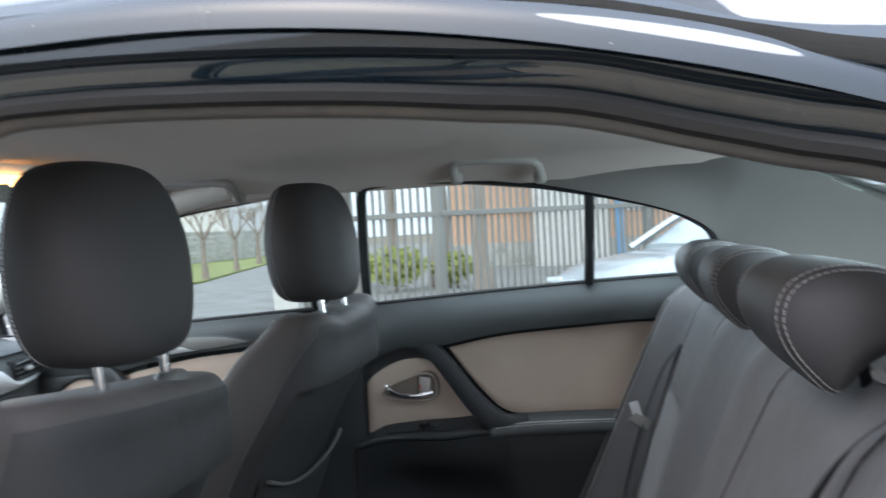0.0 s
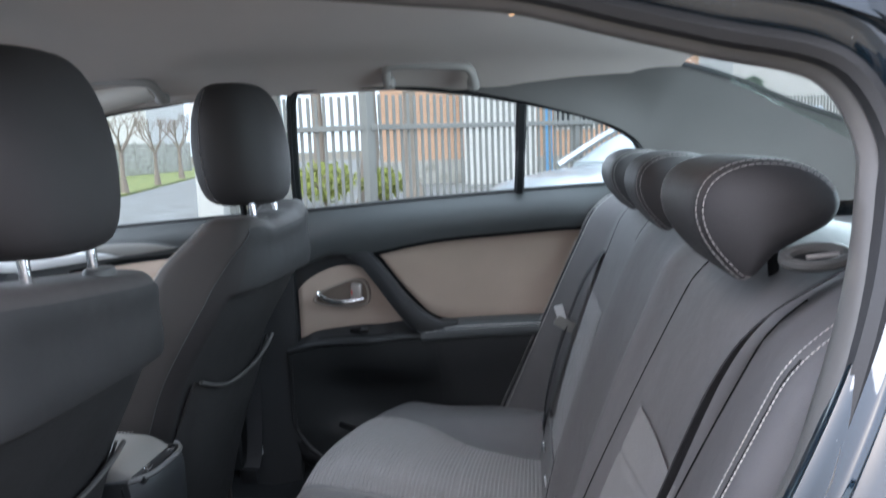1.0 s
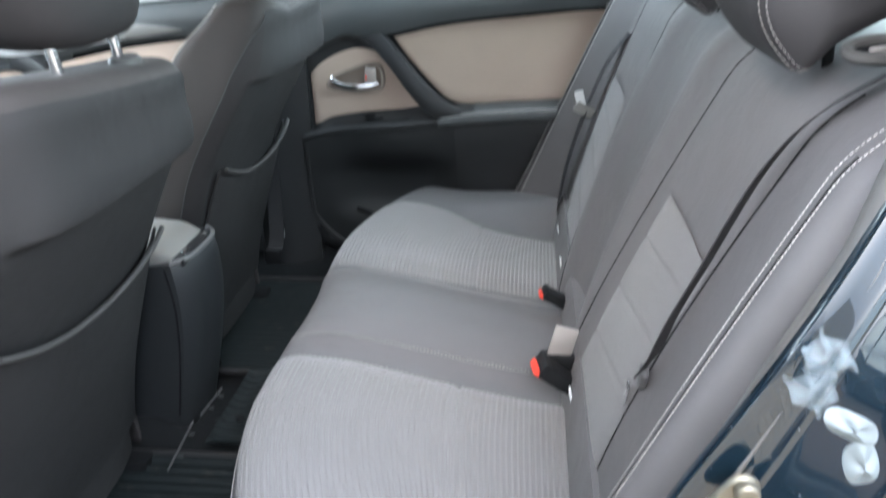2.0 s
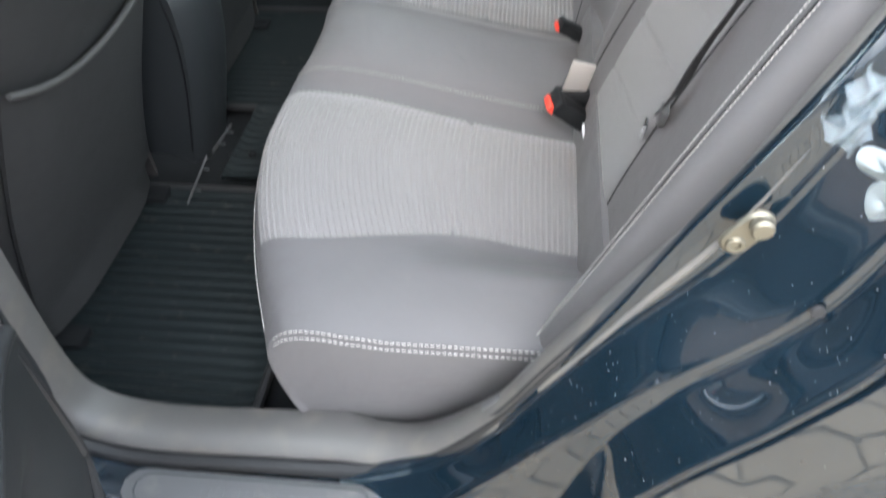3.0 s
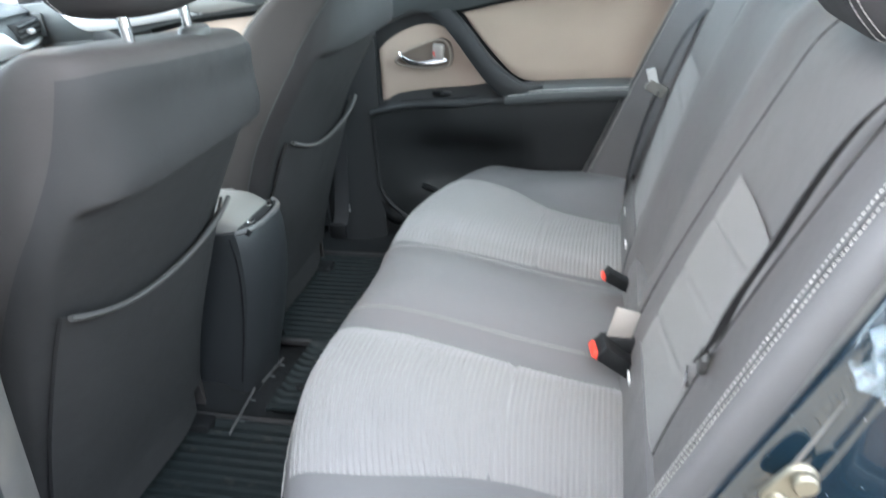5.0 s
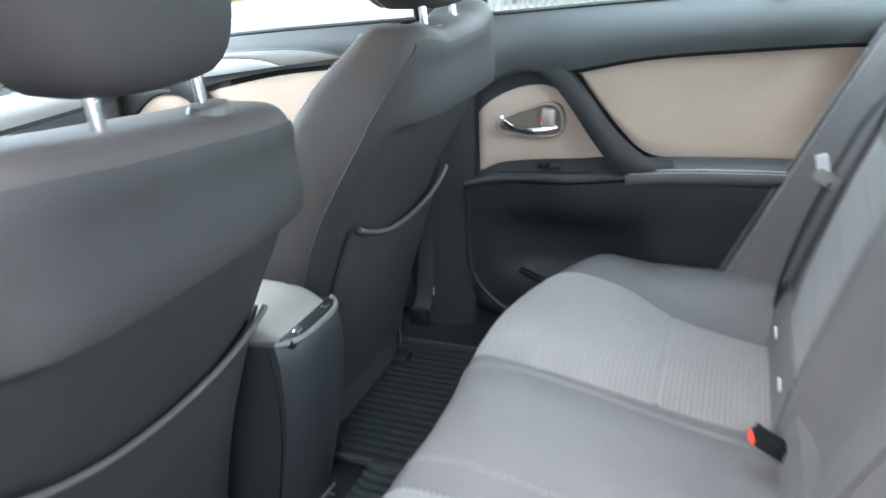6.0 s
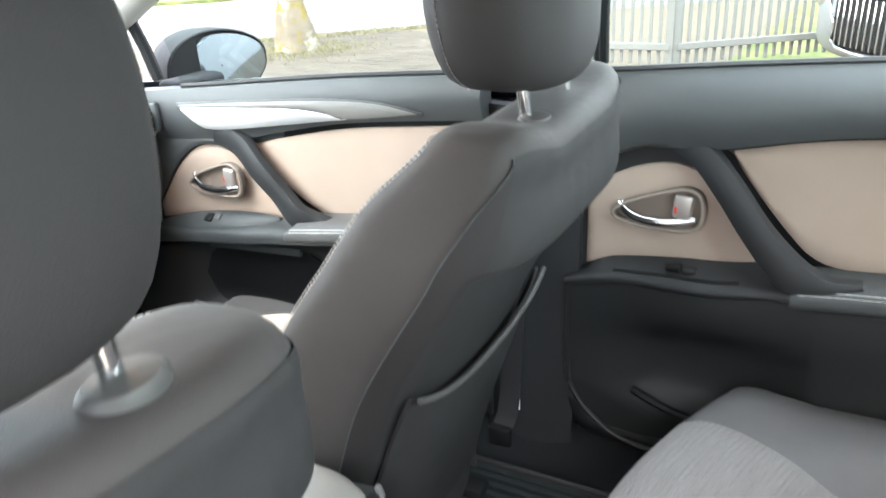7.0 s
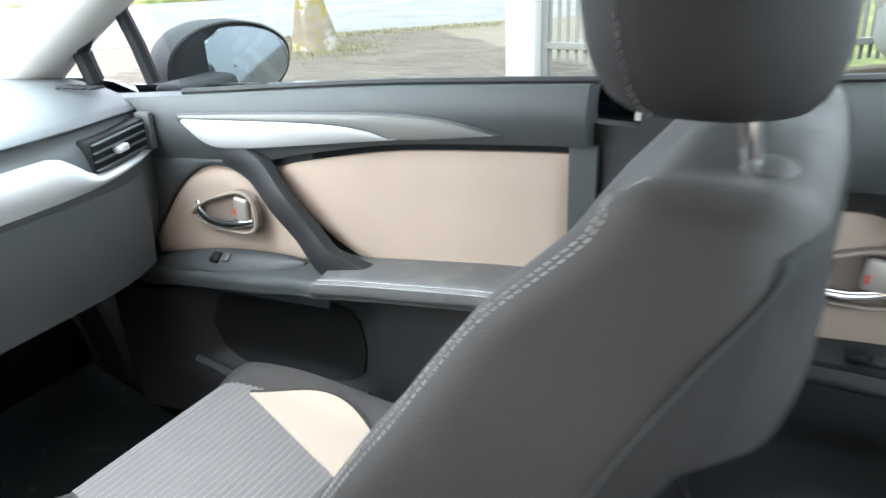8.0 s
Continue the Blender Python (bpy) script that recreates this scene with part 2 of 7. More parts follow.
mottle(M_TYRE, (0.10, 0.085, 0.07), 14, 0.52, 0.75, 0.3)
mottle(M_PAINT, (0.30, 0.30, 0.29), 260, 0.735, 0.76, 0.8)
mottle(M_MAT, (0.05, 0.05, 0.045), 40, 0.60, 0.75, 0.5)


# ---- builders ----
def thing(name, at, label, category, group=""):
    ob = new(name)
    ob.location = at
    ob.empty_display_size = 0.05
    return tagged(ob, label, category, group)


def part(name, bm, material, parent=None, label="", smooth=True):
    bmesh.ops.recalc_face_normals(bm, faces=bm.faces[:])
    me = bpy.data.meshes.new(name)
    bm.to_mesh(me)
    bm.free()
    if smooth:
        me.polygons.foreach_set("use_smooth", [True] * len(me.polygons))
        me.set_sharp_from_angle(angle=radians(38))
    me.materials.append(material)
    ob = new(name, me)
    if parent is not None:
        ob.parent = parent
        if parent.type == "EMPTY":
            ob.matrix_parent_inverse = Matrix.Translation(-parent.location)
    if label:
        tagged(ob, label)
    return ob


def structure(name, bm, material, label, category, smooth=True, stuff=False):
    ob = part(name, bm, material, None, "", smooth)
    return tagged(ob, label, category, "", "stuff" if stuff else "structure")


def ease(v):
    v = max(0.0, min(1.0, v))
    return v * v * (3 - 2 * v)


def spline(pts, n=8, closed=False):
    """Catmull-Rom through the points."""
    p = [Vector(q) for q in pts]
    m = len(p)
    out = []
    for i in range(m if closed else m - 1):
        a, b = p[i], p[(i + 1) % m]
        z = p[(i - 1) % m] if closed or i > 0 else a * 2 - b
        c = p[(i + 2) % m] if closed or i + 2 < m else b * 2 - a
        for k in range(n):
            t = k / n
            out.append(0.5 * ((2 * a) + (b - z) * t + (2 * z - 5 * a + 4 * b - c) * t * t + (3 * a - z - 3 * b + c) * t ** 3))
    if not closed:
        out.append(p[-1])
    return out


def curve(*pairs):
    """A smooth function through (x, value) pairs."""
    pts = spline([(a, b, 0) for a, b in pairs], 10)
    xs, ys = [q.x for q in pts], [q.y for q in pts]
    return lambda x: float(np.interp(x, xs, ys))


def grid(rows, bm=None, closed=False, wrap=False):
    """Faces over a table of points; closed joins the ends of each row, wrap joins the last row to the first."""
    bm = bm or bmesh.new()
    vs = [[bm.verts.new(q) for q in r] for r in rows]
    nr, nc = len(vs), len(vs[0])
    for i in range(nr if wrap else nr - 1):
        for j in range(nc if closed else nc - 1):
            f = (vs[i][j], vs[i][(j + 1) % nc], vs[(i + 1) % nr][(j + 1) % nc], vs[(i + 1) % nr][j])
            if len({v.index if v.index >= 0 else id(v) for v in f}) == 4:
                bm.faces.new(f)
    bm.verts.index_update()
    return bm, vs


def loft(rings, bm=None, caps=True):
    bm, vs = grid(rings, bm, closed=True)
    if caps:
        bm.faces.new(vs[0][::-1])
        bm.faces.new(vs[-1])
    return bm


def slab(rows, off, bm=None):
    """A sheet with thickness: the table of points, and the same moved by off."""
    off = Vector(off)
    bm, a = grid(rows, bm)
    bm, b = grid([[Vector(q) + off for q in r] for r in rows], bm)
    nr, nc = len(a), len(a[0])
    edge = [(0, j) for j in range(nc)] + [(i, nc - 1) for i in range(1, nr)] + [(nr - 1, j) for j in range(nc - 2, -1, -1)] + [(i, 0) for i in range(nr - 2, 0, -1)]
    for (i, j), (k, l) in zip(edge, edge[1:] + edge[:1]):
        bm.faces.new((a[i][j], a[k][l], b[k][l], b[i][j]))
    return bm


def panel(x0, x1, lo, hi, yf, thick, nx=24, nz=10, soft=0.0, bm=None):
    """An upright sheet between the lines lo(x) and hi(x), at y = yf(x, z); soft rounds it back at its rim."""
    rows = []
    for i in range(nx + 1):
        x = x0 + (x1 - x0) * i / nx
        a, b = lo(x), hi(x)
        row = []
        for j in range(nz + 1):
            z = a + (b - a) * j / nz
            y = yf(x, z)
            if soft:
                e = min(x - x0, x1 - x, z - a, b - z)
                k = max(0.0, 1 - e / 0.012)
                y += soft * k * k
            row.append((x, y, z))
        rows.append(row)
    return slab(rows, (0, thick, 0), bm)


def tube(pts, r, n=8, bm=None, closed=False, flat=1.0, up=(0, 0, 1)):
    """A round or flattened bar along the points; r may be a list."""
    p = [Vector(q) for q in pts]
    rings = []
    for i, q in enumerate(p):
        a = p[i - 1] if i > 0 or closed else q
        b = p[(i + 1) % len(p)] if i + 1 < len(p) or closed else q
        t = (b - a).normalized()
        u = Vector(up)
        if abs(t.dot(u)) > 0.95:
            u = Vector((0, 1, 0))
        s = t.cross(u).normalized()
        u = s.cross(t).normalized()
        rr = r[i] if isinstance(r, (list, tuple)) else r
        rings.append([q + s * math.cos(k * 2 * math.pi / n) * rr + u * math.sin(k * 2 * math.pi / n) * rr * flat for k in range(n)])
    if closed:
        return grid(rings, bm, closed=True, wrap=True)[0]
    return loft(rings, bm)


def rbox(c, s, r=0.004, seg=2, bm=None, m=None):
    """A box with rounded edges: centre, sizes."""
    b = bmesh.new()
    bmesh.ops.create_cube(b, size=1)
    bmesh.ops.scale(b, vec=s, verts=b.verts)
    if r:
        bmesh.ops.bevel(b, geom=b.edges[:], offset=r, segments=seg, profile=0.5, affect="EDGES")
    if m is not None:
        bmesh.ops.transform(b, matrix=m, verts=b.verts)
    bmesh.ops.translate(b, vec=c, verts=b.verts)
    if bm is None:
        return b
    me = bpy.data.meshes.new("tmp")
    b.to_mesh(me)
    b.free()
    bm.from_mesh(me)
    bpy.data.meshes.remove(me)
    return bm


def disc(c, axis, r, depth, n=24, bm=None, inner=0.0):
    """A short cylinder or ring about an axis, with a small bevel."""
    a = Vector(axis).normalized()
    u = a.orthogonal().normalized()
    v = a.cross(u)
    e = min(depth, r) * 0.2
    prof = [(inner, 0), (r - e, 0), (r, e), (r, depth - e), (r - e, depth), (inner, depth)]
    rings = [[Vector(c) + (u * math.cos(k * 2 * math.pi / n) + v * math.sin(k * 2 * math.pi / n)) * max(q, 1e-4) + a * h for k in range(n)] for q, h in prof]
    if inner:
        rings.append(rings[0])
        return grid(rings[:-1], bm, closed=True, wrap=True)[0]
    return loft(rings, bm)


def stitches(pts, normal=(0, 0, 1), length=0.0048, gap=0.0026, w=0.0011, bm=None, centre=None):
    """A row of small raised thread dashes along the points."""
    bm = bm or bmesh.new()
    p = [Vector(q) for q in pts]
    run, acc = 0.0, [0.0]
    for a, b in zip(p, p[1:]):
        run += (b - a).length
        acc.append(run)
    def at(s):
        i = min(max(int(np.searchsorted(acc, s)) - 1, 0), len(p) - 2)
        f = (s - acc[i]) / max(acc[i + 1] - acc[i], 1e-9)
        return p[i].lerp(p[i + 1], f)
    s = 0.0
    while s + length < run:
        a, b = at(s), at(s + length)
        t = (b - a).normalized()
        nn = Vector(normal) if centre is None else Vector((a.x - centre[0], 0, a.z - centre[1]))
        side = t.cross(nn).normalized() * w * 0.5
        up = side.cross(t).normalized() * 0.0006
        v = [bm.verts.new(q) for q in (a - side - up, a + side - up, b + side - up, b - side - up, a - side * 0.5 + up, a + side * 0.5 + up, b + side * 0.5 + up, b - side * 0.5 + up)]
        for f in ((4, 5, 6, 7), (0, 1, 5, 4), (1, 2, 6, 5), (2, 3, 7, 6), (3, 0, 4, 7)):
            bm.faces.new([v[k] for k in f])
        s += length + gap
    return bm


def moved(bm, m):
    bmesh.ops.transform(bm, matrix=m, verts=bm.verts)
    return bm


MIRROR = Matrix.Diagonal((1, -1, 1, 1))


# ---- ground and street ----
def flat(pts, z, thick=0.05):
    bm = bmesh.new()
    top = [bm.verts.new((x, y, z)) for x, y in pts]
    low = [bm.verts.new((x, y, z - thick)) for x, y in pts]
    bm.faces.new(top)
    bm.faces.new(low[::-1])
    for i in range(len(pts)):
        j = (i + 1) % len(pts)
        bm.faces.new((top[i], low[i], low[j], top[j]))
    return bm


structure("ground", flat([(-400, -400), (400, -400), (400, 400), (-400, 400)], -0.014), M_JOINT, "flat sandy soil under the paved yard and street", "ground", smooth=False)
structure("road", flat([(-60, -40), (-14, 2), (-5.3, 9.9), (6, 20), (30, 40), (30, 80), (-80, 80), (-80, -40)], -0.008, 0.004), M_ASPHALT, "pale worn asphalt street beyond the yard", "road", smooth=False)
structure("grass_verge", flat([(-16.5, 10.6), (-13.0, 12.8), (-12.4, 15), (-12.6, 20.5), (-14.6, 27), (-17.6, 36.7), (-26, 62), (-70, 62), (-70, 10.6)], 0.06, 0.1), M_GRASS, "bright green grass verge across the street", "grass", smooth=False)

# ---- car body ----
car = thing("car", (0.3, -0.9, 0.0), "dark blue saloon car with its rear door open, parked on paving", "car")

# rim of the rear door opening: x, y, z
LOOP = [(-0.7, -0.79, 0.4), (-0.665, -0.79, 0.335), (-0.6, -0.79, 0.313), (-0.53, -0.79, 0.31), (-0.41, -0.79, 0.318),
        (-0.27, -0.79, 0.33), (-0.185, -0.79, 0.375), (-0.1, -0.79, 0.49), (-0.05, -0.79, 0.58), (0.02, -0.79, 0.7),
        (0.08, -0.79, 0.8), (0.125, -0.785, 0.9), (0.175, -0.77, 1.0), (0.222, -0.735, 1.1), (0.255, -0.69, 1.17),
        (0.272, -0.655, 1.215), (0.24, -0.635, 1.274), (0.15, -0.625, 1.301), (0.08, -0.62, 1.321), (-0.01, -0.62, 1.346),
        (-0.1, -0.62, 1.358), (-0.22, -0.62, 1.372), (-0.37, -0.62, 1.383), (-0.5, -0.62, 1.388), (-0.59, -0.625, 1.382),
        (-0.645, -0.64, 1.34), (-0.665, -0.69, 1.2), (-0.68, -0.74, 1.05), (-0.695, -0.78, 0.85), (-0.7, -0.79, 0.6)]


def sweep_loop(prof, start=-0.30, span=0.20):
    """A strip along the rim: prof(w) gives (outward, sideways) pairs; w blends sill, rear post and roof."""
    pts = spline(LOOP, 6, True)
    n = len(pts)
    rings = []
    for i, q in enumerate(pts):
        t = pts[(i + 1) % n] - pts[i - 1]
        out = Vector((t.z, 0, -t.x)).normalized()
        rear = max(0.0, min(1.0, (q.x - start) / span)) * max(0.0, min(1.0, (1.2 - q.z) / 0.12))
        roof = max(0.0, min(1.0, (q.z - 1.0) / 0.22))
        rings.append([q + out * a + Vector((0, b, 0)) for a, b in prof(rear, roof)])
    return rings


def blend(a, b, c):
    def f(rear, roof):
        s = max(0.0, 1 - rear - roof)
        k = s + rear + roof
        return [tuple((s * p[i] + rear * q[i] + roof * r[i]) / k for i in (0, 1)) for p, q, r in zip(a, b, c)]
    return f


P_SILL = [(0.008, 0.004), (0.010, -0.012), (0.013, -0.03), (0.014, -0.07), (0.018, -0.082), (0.030, -0.088), (0.036, -0.094), (0.034, -0.104), (0.05, -0.108)]
P_REAR = [(0.008, 0.004), (0.012, 0.0), (0.016, -0.002), (0.018, 0.0), (0.020, 0.002), (0.022, 0.004), (0.024, 0.006), (0.026, 0.010), (0.028, 0.014)]
P_ROOF = [(0.006, 0.002), (0.012, -0.008), (0.018, -0.014), (0.032, -0.016), (0.038, -0.03), (0.052, -0.032), (0.062, -0.046), (0.075, -0.050), (0.088, -0.042)]
for side, m in (("near", None), ("far", MIRROR)):
    if m is None:
        jamb = grid(sweep_loop(blend(P_SILL, P_REAR, P_ROOF), -0.275, 0.05), wrap=True)[0]
        part("door_jamb", jamb, M_PAINT, car, "glossy dark blue painted door jamb")
    seal = [(0.012 + 0.011 * math.cos(a), 0.002 + 0.013 * math.sin(a)) for a in np.linspace(0, 2 * math.pi, 9)[:-1]]
    seal = [(a - 0.008, b) for a, b in seal]
    if m:
        sill = [(q.x, -q.y - 0.02, q.z) for q in spline(LOOP[:9], 6)]
        part("sill_trim", tube(sill, 0.030, 10), M_BLACK, car, "black sill trim under the closed door")
        continue
    seal_r = [(a + 0.014, b) for a, b in seal]
    sb = grid(sweep_loop(blend(seal, seal_r, seal)), closed=True, wrap=True)[0]
    part("door_seal", sb, M_RUBBER, car, "black rubber door seal")
    tr_s = [(0.003, 0.012), (0.0, 0.01), (-0.008, 0.009), (-0.018, 0.015), (-0.024, 0.030), (-0.023, 0.052), (-0.010, 0.082), (0.025, 0.10)]
    tr_r = [(0.030, 0.004), (0.027, -0.008), (0.018, -0.013), (0.009, -0.004), (0.005, 0.010), (0.007, 0.026), (0.016, 0.036), (0.034, 0.042)]
    tr_f = [(0.003, 0.012), (0.0, 0.01), (-0.006, 0.006), (-0.012, 0.010), (-0.016, 0.018), (-0.014, 0.028), (-0.004, 0.035), (0.012, 0.04)]
    tb = grid(sweep_loop(blend(tr_s, tr_r, tr_f)), wrap=True)[0]
    part("opening_trim", tb, M_OPENTRIM, car, "grey moulded trim round the door opening")
step = [(0.0, 0.0), (0.006, 0.003), (0.012, 0.0), (0.006, -0.006)]
ws_s = [(0.032 + a, -0.091 + b) for a, b in step]
ws_r = [(0.020 + a * 0.5, -0.004 + b * 0.5) for a, b in step]
ws_f = [(0.034 + a, -0.022 + b) for a, b in step]
part("weatherstrip", grid(sweep_loop(blend(ws_s, ws_r, ws_f), -0.275, 0.05), closed=True, wrap=True)[0], M_RUBBER, car)

# shut face behind the opening: seal line, striker ledge, upper band, step, lower band, outer edge
POST_SEAL = [(-0.30, -0.796, 0.3195), (-0.238, -0.796, 0.343), (-0.175, -0.796, 0.380), (-0.124, -0.796, 0.429), (-0.084, -0.796, 0.494), (-0.060, -0.796, 0.538), (-0.030, -0.796, 0.593), (0.001, -0.796, 0.654), (0.030, -0.796, 0.709), (0.058, -0.796, 0.771), (0.086, -0.796, 0.828), (0.112, -0.796, 0.878), (0.160, -0.788, 0.970), (0.222, -0.750, 1.080), (0.272, -0.685, 1.190)]
POST_LEDGE = [(-0.30, -0.810, 0.3170), (-0.238, -0.803, 0.339), (-0.175, -0.803, 0.375), (-0.122, -0.803, 0.425), (-0.080, -0.803, 0.490), (-0.055, -0.803, 0.535), (-0.024, -0.803, 0.588), (0.010, -0.803, 0.643), (0.048, -0.803, 0.695), (0.083, -0.803, 0.743), (0.112, -0.803, 0.791), (0.137, -0.803, 0.845), (0.184, -0.795, 0.955), (0.244, -0.757, 1.070), (0.292, -0.692, 1.188)]
POST_BAND = [(-0.30, -0.862, 0.3145), (-0.232, -0.848, 0.322), (-0.155, -0.848, 0.367), (-0.092, -0.848, 0.440), (-0.055, -0.848, 0.492), (-0.030, -0.848, 0.531), (-0.001, -0.848, 0.571), (0.027, -0.848, 0.611), (0.067, -0.848, 0.655), (0.116, -0.848, 0.704), (0.154, -0.848, 0.752), (0.180, -0.848, 0.805), (0.226, -0.838, 0.930), (0.280, -0.795, 1.056), (0.318, -0.718, 1.196)]
POST_STEP = [(-0.30, -0.875, 0.304), (-0.232, -0.856, 0.300), (-0.142, -0.856, 0.312), (-0.068, -0.856, 0.322), (-0.043, -0.856, 0.339), (-0.021, -0.856, 0.409), (0.003, -0.855, 0.496), (0.026, -0.855, 0.560), (0.072, -0.855, 0.634), (0.123, -0.855, 0.691), (0.161, -0.855, 0.738), (0.188, -0.854, 0.790), (0.234, -0.844, 0.922), (0.287, -0.800, 1.054), (0.323, -0.722, 1.197)]
POST_EDGE = [(-0.30, -0.885, 0.292), (-0.232, -0.864, 0.286), (-0.140, -0.886, 0.296), (-0.046, -0.905, 0.310), (-0.022, -0.908, 0.325), (-0.010, -0.908, 0.370), (0.012, -0.908, 0.447), (0.034, -0.908, 0.509), (0.084, -0.908, 0.598), (0.133, -0.908, 0.664), (0.167, -0.908, 0.718), (0.198, -0.906, 0.770), (0.262, -0.888, 0.905), (0.322, -0.838, 1.045), (0.348, -0.755, 1.200)]
lines = [spline(q, 8) for q in (POST_SEAL, POST_LEDGE, POST_BAND, POST_STEP, POST_EDGE)]
for line, passes in zip(lines, (16, 16, 16, 8, 8)):
    for i in range(passes):
        line[1:-1] = [(a + b * 2 + c) / 4 for a, b, c in zip(line, line[1:], line[2:])]
rows = []
for p0, p1, p2, p3, p4 in zip(*lines):
    wide = min(1.0, max(0.0, (p3 - p2).length / 0.03))
    cross = [p0 + Vector((0, 0.012, 0)), p0, p0.lerp(p1, 0.5), p0.lerp(p1, 0.88), p1 + Vector((0, -0.003, 0)), p1.lerp(p2, 0.10), p1.lerp(p2, 0.5) + Vector((0, 0.0005, 0)), p1.lerp(p2, 0.90), p2 + Vector((0, -0.002, 0)), p2.lerp(p3, 0.16), p2.lerp(p3, 0.5), p2.lerp(p3, 0.84) + Vector((0, 0.004 * (1 - wide), 0)), p3, p3.lerp(p4, 0.12) + Vector((0, 0.0015, 0)), p3.lerp(p4, 0.5) + Vector((0, 0.0005, 0)), p3.lerp(p4, 0.90), p4, p4 + Vector((0.004, -0.005, -0.005))]
    rows.append(spline(cross, 3))
part("rear_post_panel", grid(rows)[0], M_PAINT, car, "dusty dark blue painted shut face of the rear post")
gap = [q + Vector((0.003, -0.001, -0.004)) for q in lines[4][20:]]
part("shut_line", tube(gap, 0.0028, 6), M_RUBBER, car, "thin dark gap along the wing edge")
chips = bmesh.new()
crng = random.Random(31)
for i in range(110):
    k = crng.randrange(38, 100)
    u = crng.random()
    q = lines[1][k].lerp(lines[2][k], u) if i % 2 else lines[3][k].lerp(lines[4][k], u ** 0.6)
    r = crng.uniform(0.0002, 0.0005)
    rbox(q + Vector((-0.55, -0.70, 0.42)) * 0.0028, (r * 2, r * crng.uniform(1, 3), r), 0, 1, chips)
tagged(part("paint_specks", chips, M_SEAM, car, "pale dust specks on the paint", smooth=False), "", "", "", "stuff")

# roof skin
def roll(d, r=0.10, h=0.055):
    return h if d > r else h * math.sqrt(max(0.0, 1 - (1 - d / r) ** 2))


rows = []
for x in np.linspace(-1.25, 0.44, 45):
    edge = 1.446 - 0.26 * max(0.0, x + 0.45) ** 2 - 0.10 * max(0.0, -0.6 - x) ** 2
    crown = 1.492 - 0.13 * max(0.0, x + 0.30) ** 2 - 0.12 * max(0.0, -0.7 - x) ** 2
    w = 0.674 - 0.05 * max(0.0, (x - 0.1) / 0.34) ** 2
    far = 1.0 - 0.75 * ease((x - 0.02) / 0.20)
    rows.append([(x, w * k, edge + (crown - edge) * (1 - abs(k) ** 2.6) + roll(w * (1 - abs(k)))) for k in (min(far, math.sin(a)) for a in np.linspace(-math.pi / 2, math.pi / 2, 61))])
part("roof_skin", slab(rows, (0, 0, -0.012)), M_PAINT, car, "dark blue roof reflecting the sky")

# outer rear pillar between roof and wing
A = [(-0.02, -0.662, 1.425), (0.10, -0.668, 1.395), (0.20, -0.675, 1.36), (0.28, -0.688, 1.325), (0.335, -0.715, 1.275), (0.355, -0.755, 1.20), (0.345, -0.80, 1.12), (0.325, -0.85, 1.02), (0.305, -0.872, 0.93)]
B = [(0.20, -0.60, 1.468), (0.32, -0.59, 1.445), (0.45, -0.59, 1.41), (0.60, -0.60, 1.345), (0.78, -0.63, 1.25), (0.95, -0.68, 1.14), (1.00, -0.78, 1.06), (0.90, -0.85, 1.0), (0.80, -0.87, 0.95)]
B_FAR = [(0.20, -0.60, 1.43), (0.30, -0.575, 1.392), (0.45, -0.56, 1.338), (0.60, -0.575, 1.275), (0.78, -0.61, 1.195), (0.95, -0.67, 1.09), (1.00, -0.78, 1.04), (0.90, -0.85, 1.0), (0.80, -0.87, 0.95)]
for m in (None, MIRROR):
    rows = []
    for p, q in zip(spline(A, 5), spline(B if m is None else B_FAR, 5)):
        rows.append([p.lerp(q, k) + Vector((0, -0.022 * math.sin(math.pi * k), 0.012 * math.sin(math.pi * k))) for k in np.linspace(0, 1, 9)])
    bm = slab(rows, (0, 0.012, -0.004))
    part("rear_pillar_skin", moved(bm, m) if m else bm, M_PAINT, car, "dark blue outer rear pillar")

# rear quarter panel round the wheel arch
WX, WZ, WR = 0.47, 0.31, 0.372


def quarter(m=None):
    rim = spline([(a, b, 0) for a, b in ((0.10, 0.19), (0.03, 0.25), (-0.014, 0.315), (-0.004, 0.368), (0.018, 0.445), (0.040, 0.506), (0.090, 0.593), (0.139, 0.658), (0.173, 0.711), (0.204, 0.762), (0.268, 0.898), (0.330, 1.04), (0.60, 1.08), (1.0, 1.06), (1.4, 1.0), (1.5, 0.6), (1.5, 0.2))], 4)
    rows = []
    for q in rim:
        ang = math.atan2(q.y - WZ, q.x - WX)
        a = Vector((WX + WR * math.cos(ang), WZ + WR * math.sin(ang), 0))
        row = []
        for k in (0, 0.03, 0.08, 0.2, 0.4, 0.6, 0.8, 0.92, 1):
            p = a.lerp(q, k)
            y = -0.918 + 0.65 * max(0.0, p.y - 0.72) ** 2 - 0.005 * math.exp(-(k / 0.08) ** 2) + 0.10 * max(0.0, (p.x - 1.1) / 0.4) ** 2
            row.append((p.x, y, p.y))
        rows.append(row)
    bm = slab(rows, (0, 0.012, 0))
    return moved(bm, m) if m else bm


part("quarter_panel", quarter(), M_PAINT, car, "dark blue rear wing above the wheel")
part("quarter_panel", quarter(MIRROR), M_PAINT, car)
lip = [(WX + (WR - 0.002) * math.cos(a), -0.918, WZ + (WR - 0.002) * math.sin(a)) for a in np.linspace(radians(205), radians(-15), 40)]
part("arch_lip", tube(lip, 0.006, 6), M_PAINT, car)
liner = [[(WX + 0.34 * math.cos(a), y, WZ + 0.34 * math.sin(a)) for a in np.linspace(radians(205), radians(-15), 30)] for y in (-0.89, -0.66)]
part("arch_liner", grid(liner)[0], M_BLACK, car)

